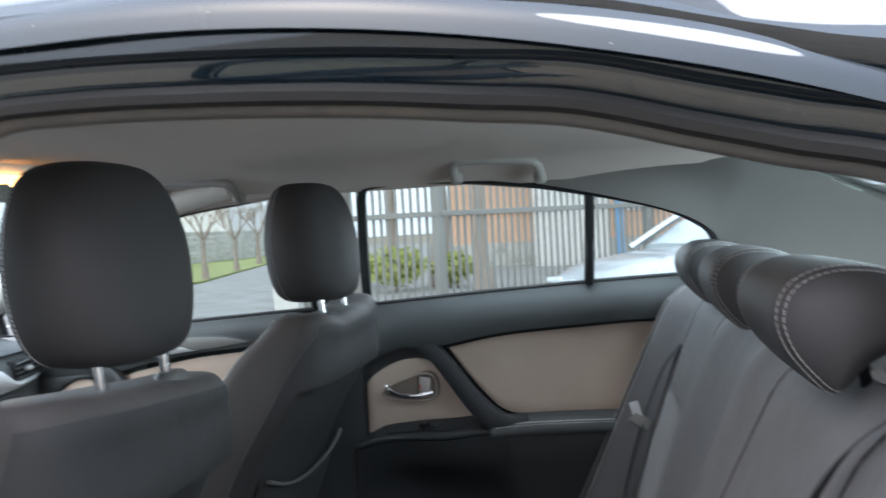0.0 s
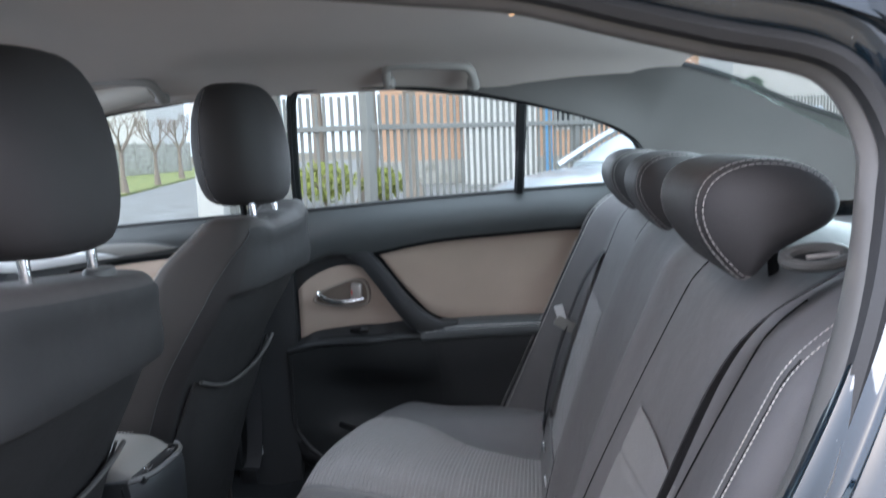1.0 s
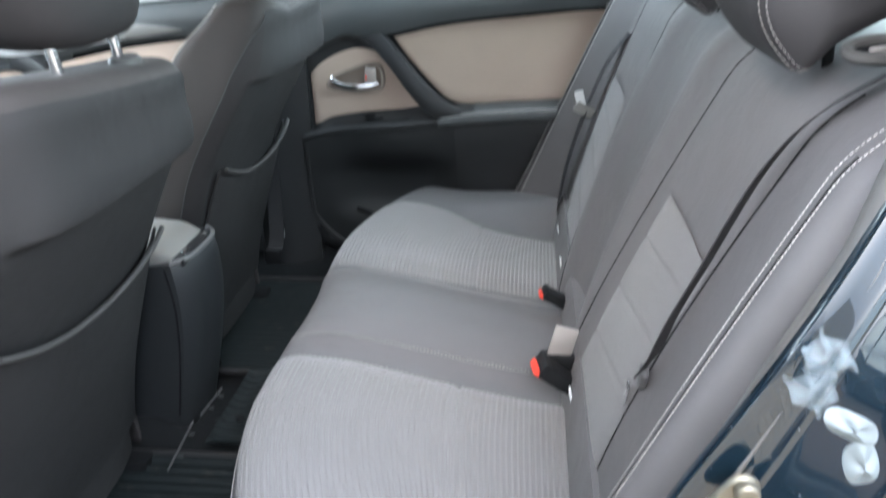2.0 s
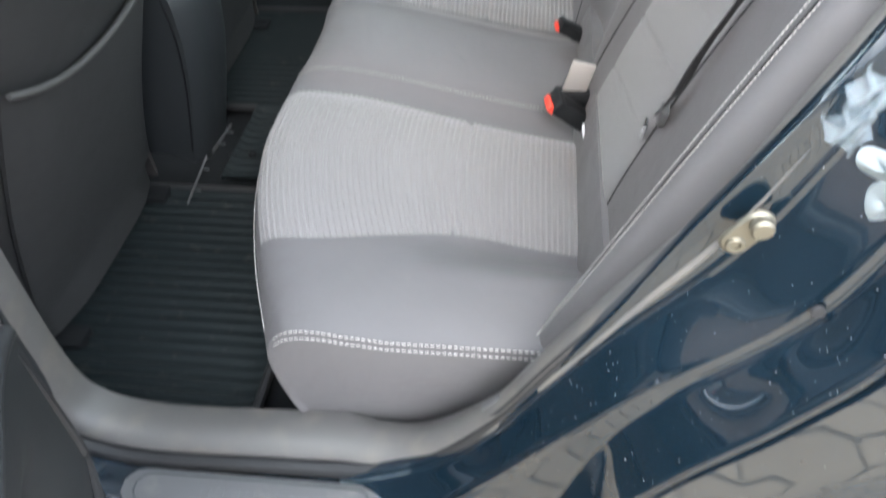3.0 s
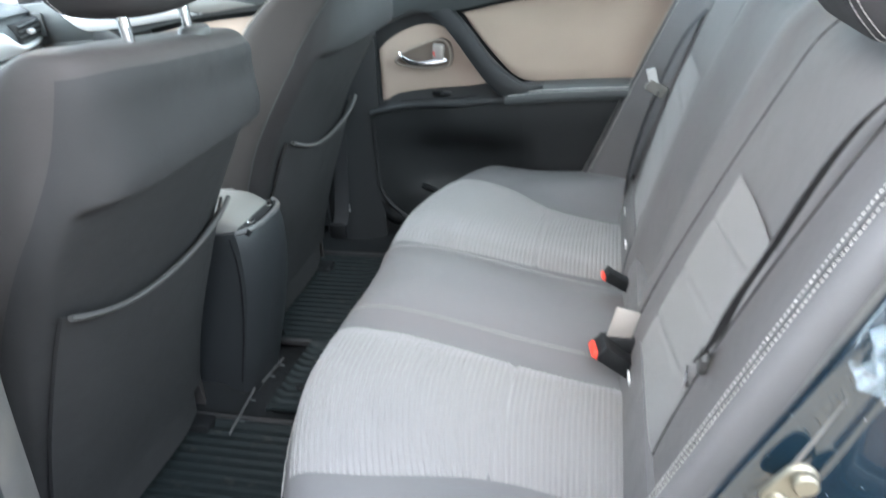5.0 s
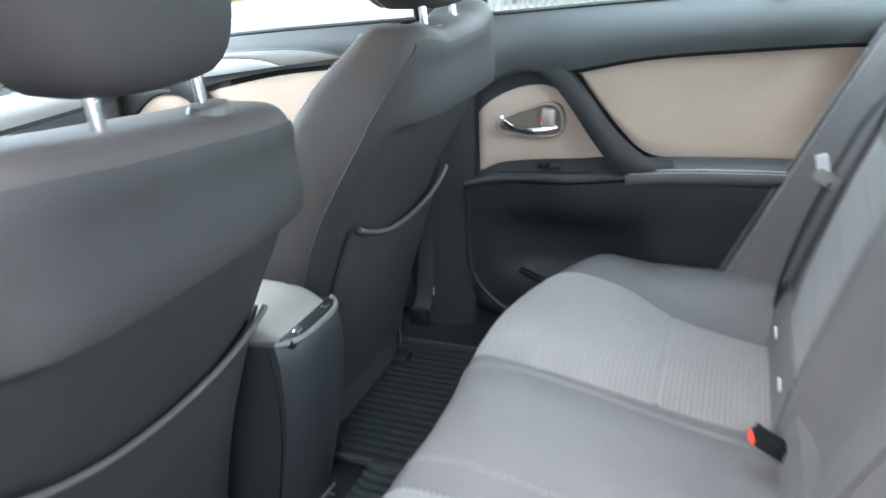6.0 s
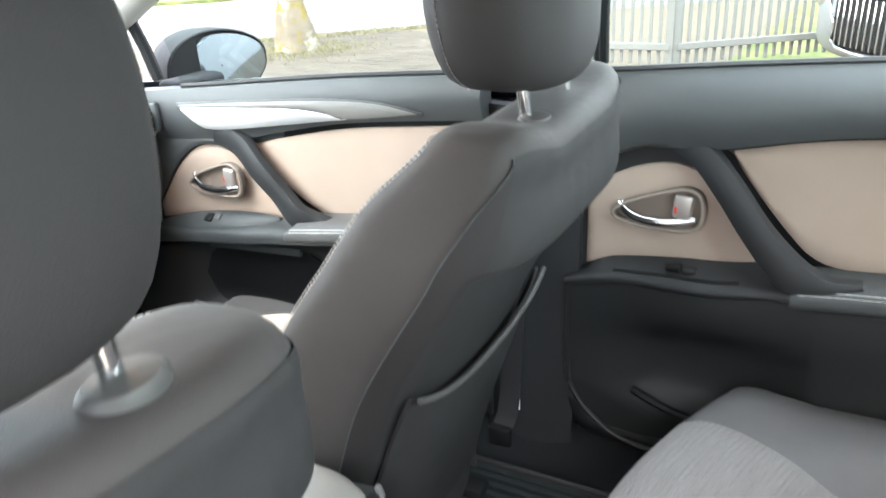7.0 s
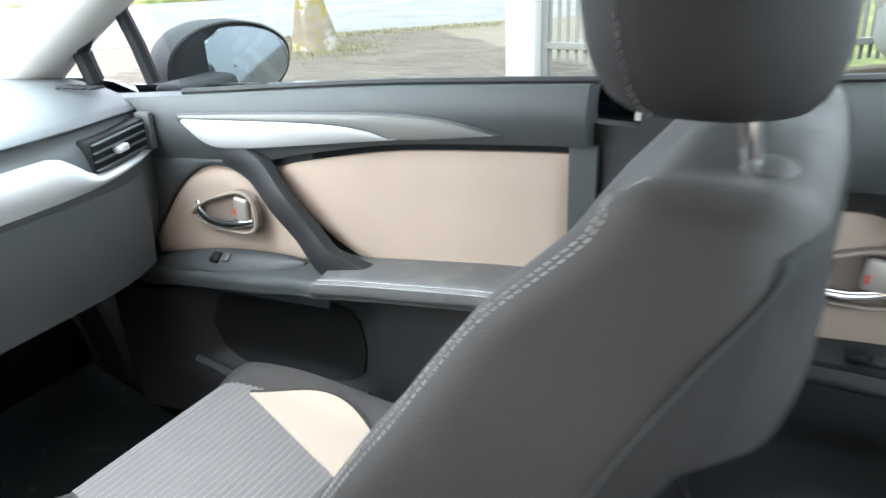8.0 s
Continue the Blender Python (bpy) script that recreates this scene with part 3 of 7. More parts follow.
# rocker
prof = [(-0.80, 0.295), (-0.875, 0.300), (-0.893, 0.296), (-0.899, 0.285), (-0.892, 0.276), (-0.905, 0.270), (-0.913, 0.255), (-0.915, 0.24), (-0.903, 0.232), (-0.912, 0.222), (-0.912, 0.20), (-0.895, 0.182), (-0.86, 0.17), (-0.78, 0.165)]
for m in (None, MIRROR):
    bm = grid([[(x, y, z) for y, z in prof] for x in np.linspace(-1.7, 0.125, 12)])[0]
    part("rocker_panel", moved(bm, m) if m else bm, M_PAINT, car, "glossy dark blue rocker panel below the sill")
part("rocker_strip", tube([(x, -0.893, 0.293) for x in np.linspace(-1.6, 0.03, 10)], 0.006, 6), M_RUBBER, car)

# scuff plate on the sill
sp = [[(x, y, 0.3225 + 0.02 * (x + 0.59) * 0.5 + 0.004 * (1 - abs((y + 0.84) / 0.03) ** 4)) for y in (-0.841 + 0.029 * k * max(0.35, 1 - abs((x + 0.41) / 0.176) ** 24) for k in np.linspace(-1, 1, 9))] for x in -0.41 + 0.175 * np.sin(np.linspace(-math.pi / 2, math.pi / 2, 41))]
plate = part("scuff_plate", slab(sp, (0, 0, -0.006)), M_TRIM, car, "grey plastic scuff plate with faint raised lettering")
border = []
for sg in (1, -1):
    for x in -0.41 + 0.158 * np.sin(np.linspace(-math.pi / 2, math.pi / 2, 41)) * sg:
        border.append((x, -0.841 + sg * 0.0215 * max(0.35, 1 - abs((x + 0.41) / 0.16) ** 24), 0.3268 + 0.01 * (x + 0.59)))
part("border", tube(border, 0.0014, 5, closed=True), M_PLASTIC, plate)
for i, w in enumerate((0.012, 0.010, 0.012, 0.010, 0.012, 0.010, 0.012)):
    part("relief_bar", rbox((-0.47 + i * 0.020, -0.842, 0.3282 + i * 0.0002), (w, 0.012, 0.0015), 0.0004, 1), M_TRIM, plate)

part("trim_clip", rbox((-0.098, -0.772, 0.478), (0.012, 0.012, 0.034), 0.004, 2, None, Matrix.Rotation(radians(38), 4, "Y")), M_TRIM, car, "small grey clip on the opening trim")
# striker, hinge check, plugs on the rear post
striker = thing("door_striker", (0.10, -0.81, 0.80), "zinc-coated door striker bolted to the painted post", "latch")
ov = []
for a in np.linspace(0, 2 * math.pi, 25)[:-1]:
    u, v = 0.019 * math.cos(a), 0.019 * math.sin(a) + (0.017 if math.sin(a) > 0 else -0.017)
    ov.append((u, v))
tilt = radians(-35)
rings = []
for k, d in ((0.9, 0.0), (1.0, 0.002), (1.0, 0.005), (0.9, 0.007)):
    rings.append([(0.103 + 0.68 * (u * math.cos(tilt) - v * math.sin(tilt)) * k, -0.818 - d, 0.818 + 0.68 * (u * math.sin(tilt) + v * math.cos(tilt)) * k) for u, v in ov])
part("base_plate", loft(rings), M_GALV, striker)
part("bolt_head", disc((0.111, -0.824, 0.829), (0, -1, 0), 0.0095, 0.010, 16), M_GALV, striker, "round bright bolt head")
part("bolt_socket", disc((0.096, -0.824, 0.807), (0, -1, 0), 0.008, 0.004, 16, inner=0.0045), M_GALV, striker)
for x, z, r in ((0.175, 0.74, 0.008), (0.165, 0.765, 0.006)):
    part("plug", disc((x, -0.853, z), (0, -1, 0.2), r, 0.004, 14), M_RUBBER, car)
latch = thing("plastic_film", (0.14, -0.84, 0.91), "torn crumpled plastic film scrap stuck to the painted jamb", "plastic film")
crumple = [[(0.140 + 0.012 * u + 0.009 * v + 0.004 * math.sin(7 * v + 3 * u), -0.842 - 0.006 * math.sin(6 * u - 4 * v), 0.945 + 0.024 * v - 0.012 * u + 0.004 * math.sin(5 * u + 8 * v)) for u in np.linspace(-1, 1, 13)] for v in np.linspace(-1, 1, 15)]
part("clear_fold", slab(crumple, (0, 0.0015, 0)), M_FILM, latch, "crumpled clear film")
for cx, cz, ru, rv, a0 in ((0.152, 0.926, 0.020, 0.010, -0.5), (0.163, 0.897, 0.011, 0.019, 0.2)):
    petal = []
    for r in np.linspace(0.05, 1, 7):
        petal.append([(cx + r * (ru * math.cos(a) * math.cos(a0) - rv * math.sin(a) * math.sin(a0)), -0.872 - 0.005 * (1 - r * r) + 0.002 * math.sin(3 * a), cz + r * (ru * math.cos(a) * math.sin(a0) + rv * math.sin(a) * math.cos(a0))) for a in np.linspace(0, 2 * math.pi, 25)])
    part("film_petal", slab(petal, (0, 0.0015, 0)), M_LOBE, latch, "milky plastic film flap")


# wheel
wheel = thing("wheel", (WX, -0.80, 0.0), "silver alloy wheel with a dusty black tyre on the paving", "wheel", "car wheels")
tp = [(0.215, -0.885), (0.235, -0.897), (0.27, -0.902), (0.298, -0.896), (0.314, -0.884), (0.322, -0.862), (0.325, -0.80), (0.322, -0.70), (0.31, -0.69), (0.22, -0.69)]
rings = [[(WX + r * math.cos(a), y, WZ + r * math.sin(a)) for r, y in tp] for a in np.linspace(0, 2 * math.pi, 65)[:-1]]
tyre = part("tyre", grid(rings, wrap=True)[0], M_TYRE, wheel, "dusty black tyre")
for i in range(60):
    a = i * 2 * math.pi / 60
    c = Vector((WX + 0.309 * math.cos(a), -0.8835, WZ + 0.312 * math.sin(a)))
    part("tread_block", rbox(c, (0.032, 0.0065, 0.017), 0.002, 1, None, Matrix.Rotation(-a + 0.25, 4, "Y")), M_TYRE, tyre)
rp = [(0.218, -0.888), (0.205, -0.893), (0.196, -0.885), (0.185, -0.86), (0.178, -0.80), (0.178, -0.70)]
rings = [[(WX + r * math.cos(a), y, WZ + r * math.sin(a)) for r, y in rp] for a in np.linspace(0, 2 * math.pi, 49)[:-1]]
rim_ob = part("rim", grid(rings, wrap=True)[0], M_ALLOY, wheel)
for i in range(10):
    a = i * 2 * math.pi / 10 + 0.2
    d = Vector((math.cos(a), 0, math.sin(a)))
    part("spoke", tube([Vector((WX, -0.88, WZ)) + d * r + Vector((0, y, 0)) for r, y in ((0.03, 0.0), (0.08, -0.004), (0.14, 0.0), (0.19, 0.012))], [0.017, 0.014, 0.013, 0.016], 8, flat=0.8, up=(0, 1, 0)), M_ALLOY, rim_ob)
part("hub", disc((WX, -0.870, WZ), (0, -1, 0), 0.045, 0.022, 24), M_ALLOY, rim_ob)
part("brake_disc", disc((WX, -0.78, WZ), (0, -1, 0), 0.14, 0.02, 32), M_GALV, wheel)

# plain bodywork that closes the car's ends
FX = -2.23


def front_wing(m=None):
    rim = spline([(a, b, 0) for a, b in ((-1.86, 0.19), (-1.86, 0.45), (-1.86, 0.72), (-1.86, 0.95), (-2.2, 0.965), (-2.65, 0.93), (-2.98, 0.86), (-3.08, 0.70), (-3.09, 0.45), (-3.04, 0.20))], 4)
    rows = []
    for q in rim:
        ang = math.atan2(q.y - WZ, q.x - FX)
        a = Vector((FX + WR * math.cos(ang), WZ + WR * math.sin(ang), 0))
        row = []
        for k in (0, 0.05, 0.2, 0.4, 0.6, 0.8, 1):
            p = a.lerp(q, k)
            row.append((p.x, -0.900 + 0.010 * k + 0.08 * max(0.0, (p.y - 0.70) / 0.3) ** 2 + 0.22 * max(0.0, (-2.6 - p.x) / 0.5) ** 2, p.y))
        rows.append(row)
    bm = slab(rows, (0, 0.012, 0))
    return moved(bm, m) if m else bm


part("front_wing", front_wing(), M_PAINT, car)
part("front_wing", front_wing(MIRROR), M_PAINT, car)
part("front_fascia", slab([[(-3.07 - 0.14 * (1 - (y / 0.70) ** 2) + 0.05 * abs(z - 0.5), y, z) for z in np.linspace(0.20, 0.88, 9)] for y in np.linspace(-0.70, 0.70, 17)], (0.012, 0, 0)), M_PAINT, car)
part("rear_fascia", slab([[(1.50 + 0.12 * (1 - (y / 0.90) ** 4) - 0.05 * abs(z - 0.6), y, z) for z in np.linspace(0.22, 0.99, 9)] for y in np.linspace(-0.88, 0.88, 17)], (-0.012, 0, 0)), M_PAINT, car)
HALF_TURN = Matrix.Rotation(math.pi, 4, "Z")
for q in (Matrix.Translation((FX, -0.80, 0)), Matrix.Translation((WX, 0.80, 0)) @ HALF_TURN, Matrix.Translation((FX, 0.80, 0)) @ HALF_TURN):
    copy_thing(wheel, q)

# ---- cabin shell ----
def head_z(x, y):
    z = 1.425 - 0.10 * max(0.0, x + 0.25) ** 2 - 0.12 * max(0.0, -0.85 - x) ** 2
    return z - 0.010 * (y / 0.605) ** 2 - 0.052 * max(0.0, (abs(y) - 0.42) / 0.20) ** 2


def head_w(x):
    return 0.622 - 0.122 * max(0.0, min(1.0, (x + 0.15) / 0.49)) ** 0.8


rows = []
for x in np.linspace(-1.45, 0.34, 46):
    hw = head_w(x) + 0.030 * ease((0.35 - x) / 0.05) * ease((x + 0.35) / 0.2)
    rows.append([(x, max(-0.582, hw * k), head_z(x, max(-0.582, hw * k))) for k in np.linspace(-1, 1, 41)])
part("headliner", slab(rows, (0, 0, 0.01)), M_HEADLINER, car, "pale grey cloth headliner")

# rear pillar linings from the side glass to the rear glass
for s in (1, -1):
    a = spline([(-0.15, 0.618, 1.352), (-0.02, 0.614, 1.322), (0.08, 0.618, 1.295), (0.16, 0.626, 1.270), (0.23, 0.645, 1.240), (0.275, 0.675, 1.205), (0.292, 0.705, 1.165), (0.285, 0.725, 1.12), (0.31, 0.735, 1.06), (0.36, 0.735, 1.0)], 5)
    if s < 0:
        a = spline([(-0.10, 0.585, 1.375), (0.02, 0.585, 1.36), (0.10, 0.585, 1.338), (0.16, 0.588, 1.318), (0.225, 0.595, 1.298), (0.285, 0.62, 1.225), (0.275, 0.655, 1.17), (0.25, 0.70, 1.1), (0.26, 0.735, 1.03), (0.30, 0.735, 0.98)], 5)
    b = [(x, head_w(x) - 0.010, head_z(x, head_w(x) - 0.010) + 0.003) for x in (-0.15, -0.04, 0.06, 0.16, 0.26, 0.34)]
    b = spline(b + [(0.46, 0.520, 1.345), (0.60, 0.545, 1.285), (0.75, 0.570, 1.225), (1.0, 0.60, 1.06)], 5)
    rows = []
    for p, q in zip(a, b):
        row = []
        for k in np.linspace(0, 1, 13):
            c = p.lerp(q, k)
            c.y += 0.02 * math.sin(math.pi * k)
            c.z += (0.012 + 0.018 * max(0.0, min(1.0, (0.34 - q.x) / 0.15))) * math.sin(math.pi * k)
            row.append((c.x, c.y * s, c.z))
        rows.append(row)
    part("rear_pillar_lining", slab(rows, (0, 0.01 * s, 0)), M_LINING, car, "rear pillar lining, coloured darker than the headliner for shade")
    b = b[25:]
    part("rear_glass_edge", tube([(q.x, q.y * s, q.z) for q in b], 0.007, 6), M_BLACK, car)
glass_rows = [[(0.34 + 0.66 * k, y, 1.39 - 0.33 * k + 0.02 * (1 - (y / 0.6) ** 2)) for y in np.linspace(-0.5 - 0.1 * k, 0.5 + 0.1 * k, 9)] for k in np.linspace(0, 1, 9)]
rg = part("rear_window", slab(glass_rows, (0, 0, 0.004)), M_GLASS, car, "rear window glass")
rg.visible_shadow = False
part("parcel_shelf", slab([[(x, y, 1.0 + 0.02 * (x - 0.3)) for y in np.linspace(-0.68, 0.68, 7)] for x in np.linspace(0.34, 1.05, 7)], (0, 0, -0.02)), M_TRIM, car, "grey parcel shelf")
part("boot_lid", slab([[(x, y, 1.03 - 0.06 * (x - 1.0)) for y in np.linspace(-0.75, 0.75, 7)] for x in np.linspace(1.0, 1.6, 7)], (0, 0, -0.02)), M_PAINT, car)

# floor
rows = []
for x in np.linspace(-2.25, 0.1, 24):
    rows.append([(x, y, 0.225 + 0.10 * math.exp(-(y / 0.10) ** 4) * (1 if x < -0.72 else 0.15) + 0.09 * max(0.0, (abs(y) - 0.70) / 0.09)) for y in np.linspace(-0.79, 0.79, 41)])
part("floor_pan", slab(rows, (0, 0, -0.02)), M_CARPET, car, "dark carpeted car floor")
for s in (1, -1):
    # side walls under the windows, behind the door linings
    part("side_wall", panel(-2.2, -0.72, lambda x: 0.2, lambda x: 0.96 + 0.03 * (x + 1.5), lambda x, z: s * (0.80 - 0.02 * max(0.0, -1.2 - x)), s * 0.02, 10, 4), M_BLACK, car)
part("rear_bulkhead", slab([[(0.50 + 0.1 * k, y, 0.2 + 0.8 * k) for y in (-0.78, 0, 0.78)] for k in (0, 0.5, 1)], (0.02, 0, 0)), M_BLACK, car)
part("front_bulkhead", slab([[(-2.15 + 0.1 * k, y, 0.2 + 0.8 * k) for y in (-0.78, 0, 0.78)] for k in (0, 0.5, 1)], (-0.02, 0, 0)), M_BLACK, car)
# screen, bonnet, front pillars
scr = [[(-2.05 + 0.80 * k, y, 1.02 + 0.375 * k + 0.02 * math.sin(math.pi * k)) for y in np.linspace(-0.66 + 0.10 * k, 0.66 - 0.10 * k, 9)] for k in np.linspace(0, 1, 9)]
sg = part("windscreen", slab(scr, (0, 0, 0.004)), M_GLASS, car, "clear windscreen")
sg.visible_shadow = False
part("bonnet", slab([[(x, y, 1.0 - 0.12 * ((-2.1 - x) / 1.0) ** 1.5 - 0.05 * (y / 0.8) ** 4) for y in np.linspace(-0.82, 0.82, 9)] for x in np.linspace(-3.1, -2.1, 9)][::-1], (0, 0, -0.02)), M_PAINT, car)
for s in (1, -1):
    ap = spline([(-2.02, 0.665 * s, 0.99), (-1.86, 0.645 * s, 1.075), (-1.62, 0.620 * s, 1.19), (-1.38, 0.598 * s, 1.29), (-1.15, 0.585 * s, 1.36), (-0.95, 0.58 * s, 1.395)], 6)
    part("front_pillar_skin", tube([q + Vector((0, 0.024 * s, 0.026)) for q in ap], [0.080 - 0.040 * i / (len(ap) - 1) for i in range(len(ap))], 12, flat=0.7), M_PAINT, car)
    part("front_pillar", tube(ap, [0.082 - 0.040 * i / (len(ap) - 1) for i in range(len(ap))], 16, flat=0.7), M_PILLAR, car, "pale front pillar lining")
    rail = spline([(-1.55, 0.645 * s, 1.235), (-1.30, 0.632 * s, 1.325), (-1.05, 0.625 * s, 1.368), (-0.80, 0.622 * s, 1.385)] + [(-0.62, 0.622, 1.388)] * (s > 0), 5)
    part("roof_rail", tube(rail, 0.026, 8), M_HEADLINER, car)
    # centre pillar
    cp = [[(x + 0.045 * (1.05 - z) * -1, s * (0.735 - 0.115 * max(0.0, (z - 1.0) / 0.37) + 0.015 * abs(x + 0.72) / 0.07), z) for z in np.linspace(0.99, 1.38, 9)] for x in np.linspace(-0.80, -0.66, 7)]
    part("centre_pillar_upper", slab(cp, (0, 0.02 * s, 0)), M_PILLAR, car, "pale upper centre pillar lining")
    cp = [[(x + 0.02 * (0.98 - z) * -1, s * (0.742 - 0.012 * math.sin(math.pi * (x + 0.86) / 0.19)), z) for z in np.linspace(0.24, 0.985, 9)] for x in np.linspace(-0.86, -0.67, 9)]
    part("centre_pillar_lower", slab(cp, (0, 0.03 * s, 0)), M_DOORDARK, car, "dark grey lower centre pillar lining")

def strap(bar, widths, thick):
    """A flat bar with softened edges along points that lie in a door's plane."""
    wf = curve(*[(i / (len(widths) - 1), w) for i, w in enumerate(widths)])
    rings = []
    for i, q in enumerate(bar):
        d = (bar[min(i + 1, len(bar) - 1)] - bar[max(i - 1, 0)])
        s = Vector((d.z, 0, -d.x)).normalized()
        w = wf(i / (len(bar) - 1))
        rings.append([q + s * a * w + Vector((0, b * thick, 0)) for a, b in ((-1, 0.8), (-0.98, -0.1), (-0.86, -0.72), (-0.5, -0.95), (0, -1), (0.5, -0.92), (0.86, -0.62), (0.98, 0.0), (1, 0.8), (0, 1.0))])
    return loft(rings)


def door_handle(p, root, cx, cz, y0):
    """A teardrop handle bowl with a lever and a lock tab."""
    ring = [Vector((cx + q.x, y0, cz + q.y)) for q in spline([(-0.068, -0.010, 0), (-0.045, 0.008, 0), (0.0, 0.026, 0), (0.048, 0.040, 0), (0.074, 0.032, 0), (0.083, 0.004, 0), (0.078, -0.024, 0), (0.055, -0.035, 0), (0.0, -0.036, 0), (-0.045, -0.030, 0), (-0.066, -0.022, 0)], 4, True)]
    mid = Vector((cx + 0.015, y0, cz))
    bowl = p("handle_bowl", loft([[mid + (q - mid) * k + Vector((0, d, 0)) for q in ring] for k, d in ((1.10, 0.006), (1.07, -0.003), (1.0, -0.005), (0.95, 0.0), (0.90, 0.016), (0.5, 0.024))]), M_BOWL, root, "brown recessed handle bowl")
    p("bowl_rim", tube([q + Vector((0, -0.004, 0)) for q in ring], 0.003, 6, closed=True), M_RIM, bowl)
    low = [Vector((cx + a, y0 + 0.012, cz + b)) for a, b in ((-0.060, -0.017), (-0.03, -0.027), (0.02, -0.030), (0.07, -0.027))]
    p("bowl_floor", tube(spline(low, 4), 0.0055, 6), M_BLACK, bowl)
    lever = spline([(cx - 0.060, y0 + 0.004, cz + 0.006), (cx - 0.050, y0 - 0.004, cz - 0.007), (cx - 0.026, y0 - 0.009, cz - 0.018), (cx + 0.010, y0 - 0.009, cz - 0.022), (cx + 0.045, y0 - 0.004, cz - 0.019), (cx + 0.070, y0 + 0.002, cz - 0.014)], 5)
    n = len(lever)
    p("lever", tube(lever, [0.0040 + 0.0036 * math.sin(math.pi * (0.15 + 0.75 * i / (n - 1))) for i in range(n)], 10, flat=0.8, up=(0, 1, 0)), M_CHROME, bowl, "chrome door lever")
    tab = p("lock_tab", rbox((cx + 0.049, y0 + 0.001, cz + 0.008), (0.032, 0.014, 0.044), 0.006, 3, None, Matrix.Rotation(radians(6), 4, "Y")), M_SATIN, bowl, "satin silver lock tab")
    p("red_mark", rbox((cx + 0.038, y0 - 0.0072, cz + 0.004), (0.004, 0.002, 0.012), 0.0008, 1), M_RED, tab)


# ---- door linings ----
def rear_door(m, root):
    """A rear door with its lining; m places the right-hand door."""
    def p(name, bm, material, parent=root, label=""):
        return part(name, moved(bm, m), material, parent, label)
    belt = curve((-0.75, 1.045), (-0.64, 1.05), (-0.37, 1.07), (-0.03, 1.09), (0.21, 1.10), (0.32, 1.10))
    btop = curve((-0.75, 0.86), (-0.66, 0.885), (-0.55, 0.925), (-0.44, 0.932), (-0.32, 0.955), (-0.22, 0.968), (-0.06, 0.980), (0.11, 0.990), (0.30, 0.99))
    # upper pad
    def y_up(x, z):
        k = (belt(x) - z) / max(belt(x) - btop(x), 0.01)
        return 0.738 - 0.026 * math.sin(math.pi * min(1, k * 0.9)) ** 1.0 - 0.004 * k + (0.02 if k > 0.97 else 0)
    p("door_pad", panel(-0.685, 0.30, lambda x: btop(x) + 0.004, belt, y_up, 0.05, 40, 14), M_PLASTIC, root, "dark grey soft door top")
    p("glass_seal", tube([(x, 0.742, belt(x) + 0.004) for x in np.linspace(-0.66, 0.24, 20)], 0.007, 6, flat=0.8), M_RUBBER)
    # beige insert
    low = curve((-0.50, 0.95), (-0.43, 0.925), (-0.40, 0.885), (-0.36, 0.835), (-0.32, 0.79), (-0.28, 0.755), (-0.22, 0.742), (-0.02, 0.742), (0.20, 0.75))
    p("cloth_insert", panel(-0.437, 0.20, lambda x: low(x), lambda x: btop(x) - 0.010, lambda x, z: 0.752 + 0.010 * math.sin(6 * (z - 0.75)), 0.01, 40, 12, soft=0.006), M_BEIGE, root, "beige cloth door insert")
    # black sheet behind the insert colours the shade in the gap round it
    p("rear_insert_shade", panel(-0.47, 0.24, lambda x: max(low(x) - 0.03, 0.72), lambda x: btop(x) + 0.006, lambda x, z: 0.768, 0.01, 20, 4), M_BLACK)
    # handle plate
    hp_top = curve((-0.70, 0.78), (-0.655, 0.84), (-0.61, 0.872), (-0.56, 0.892), (-0.51, 0.898), (-0.47, 0.885), (-0.44, 0.855), (-0.40, 0.81), (-0.355, 0.752), (-0.34, 0.73))
    hp_low = curve((-0.70, 0.672), (-0.65, 0.692), (-0.55, 0.712), (-0.45, 0.722), (-0.355, 0.726), (-0.34, 0.726))
    p("handle_plate", panel(-0.665, -0.352, hp_low, hp_top, lambda x, z: 0.752 - 0.006 * math.sin(8 * (x + 0.66)), 0.012, 30, 10, soft=0.005), M_BEIGE, root, "beige plate round the inner door handle")
    p("lining_front", panel(-0.70, -0.45, lambda x: 0.62, lambda x: btop(x) + 0.01, lambda x, z: 0.760, 0.02, 12, 6), M_DOORDARK)
    p("edge_strip", slab([[(-0.706 - 0.0025 * (i % 2), y, z) for y in np.linspace(0.752, 0.83, 4)] for i, z in enumerate(np.linspace(0.31, 0.66, 91))], (0.008, 0, 0)), M_BLACK, root, "black ribbed rubber edge strip")
    door_handle(p, root, -0.540, 0.820, 0.733)
    # slanting pull bar
    bar = spline([(-0.515, 0.742, 0.948), (-0.465, 0.730, 0.922), (-0.418, 0.715, 0.872), (-0.372, 0.705, 0.812), (-0.332, 0.698, 0.768), (-0.298, 0.692, 0.742), (-0.255, 0.692, 0.733), (-0.205, 0.700, 0.744)], 5)
    p("pull_bar", strap(bar, [0.020, 0.024, 0.025, 0.026, 0.029, 0.030, 0.020, 0.006], 0.013), M_DOORDARK, root, "dark grey slanting pull bar")
    # armrest ledge: a thin lip over a dark face
    at = curve((-0.72, 0.655), (-0.67, 0.670), (-0.60, 0.687), (-0.50, 0.698), (-0.43, 0.702), (-0.35, 0.712), (-0.20, 0.728), (0.0, 0.736), (0.2, 0.735))
    def reach(x):
        return 0.040 + 0.040 * ease((x + 0.71) / 0.30)
    rows = []
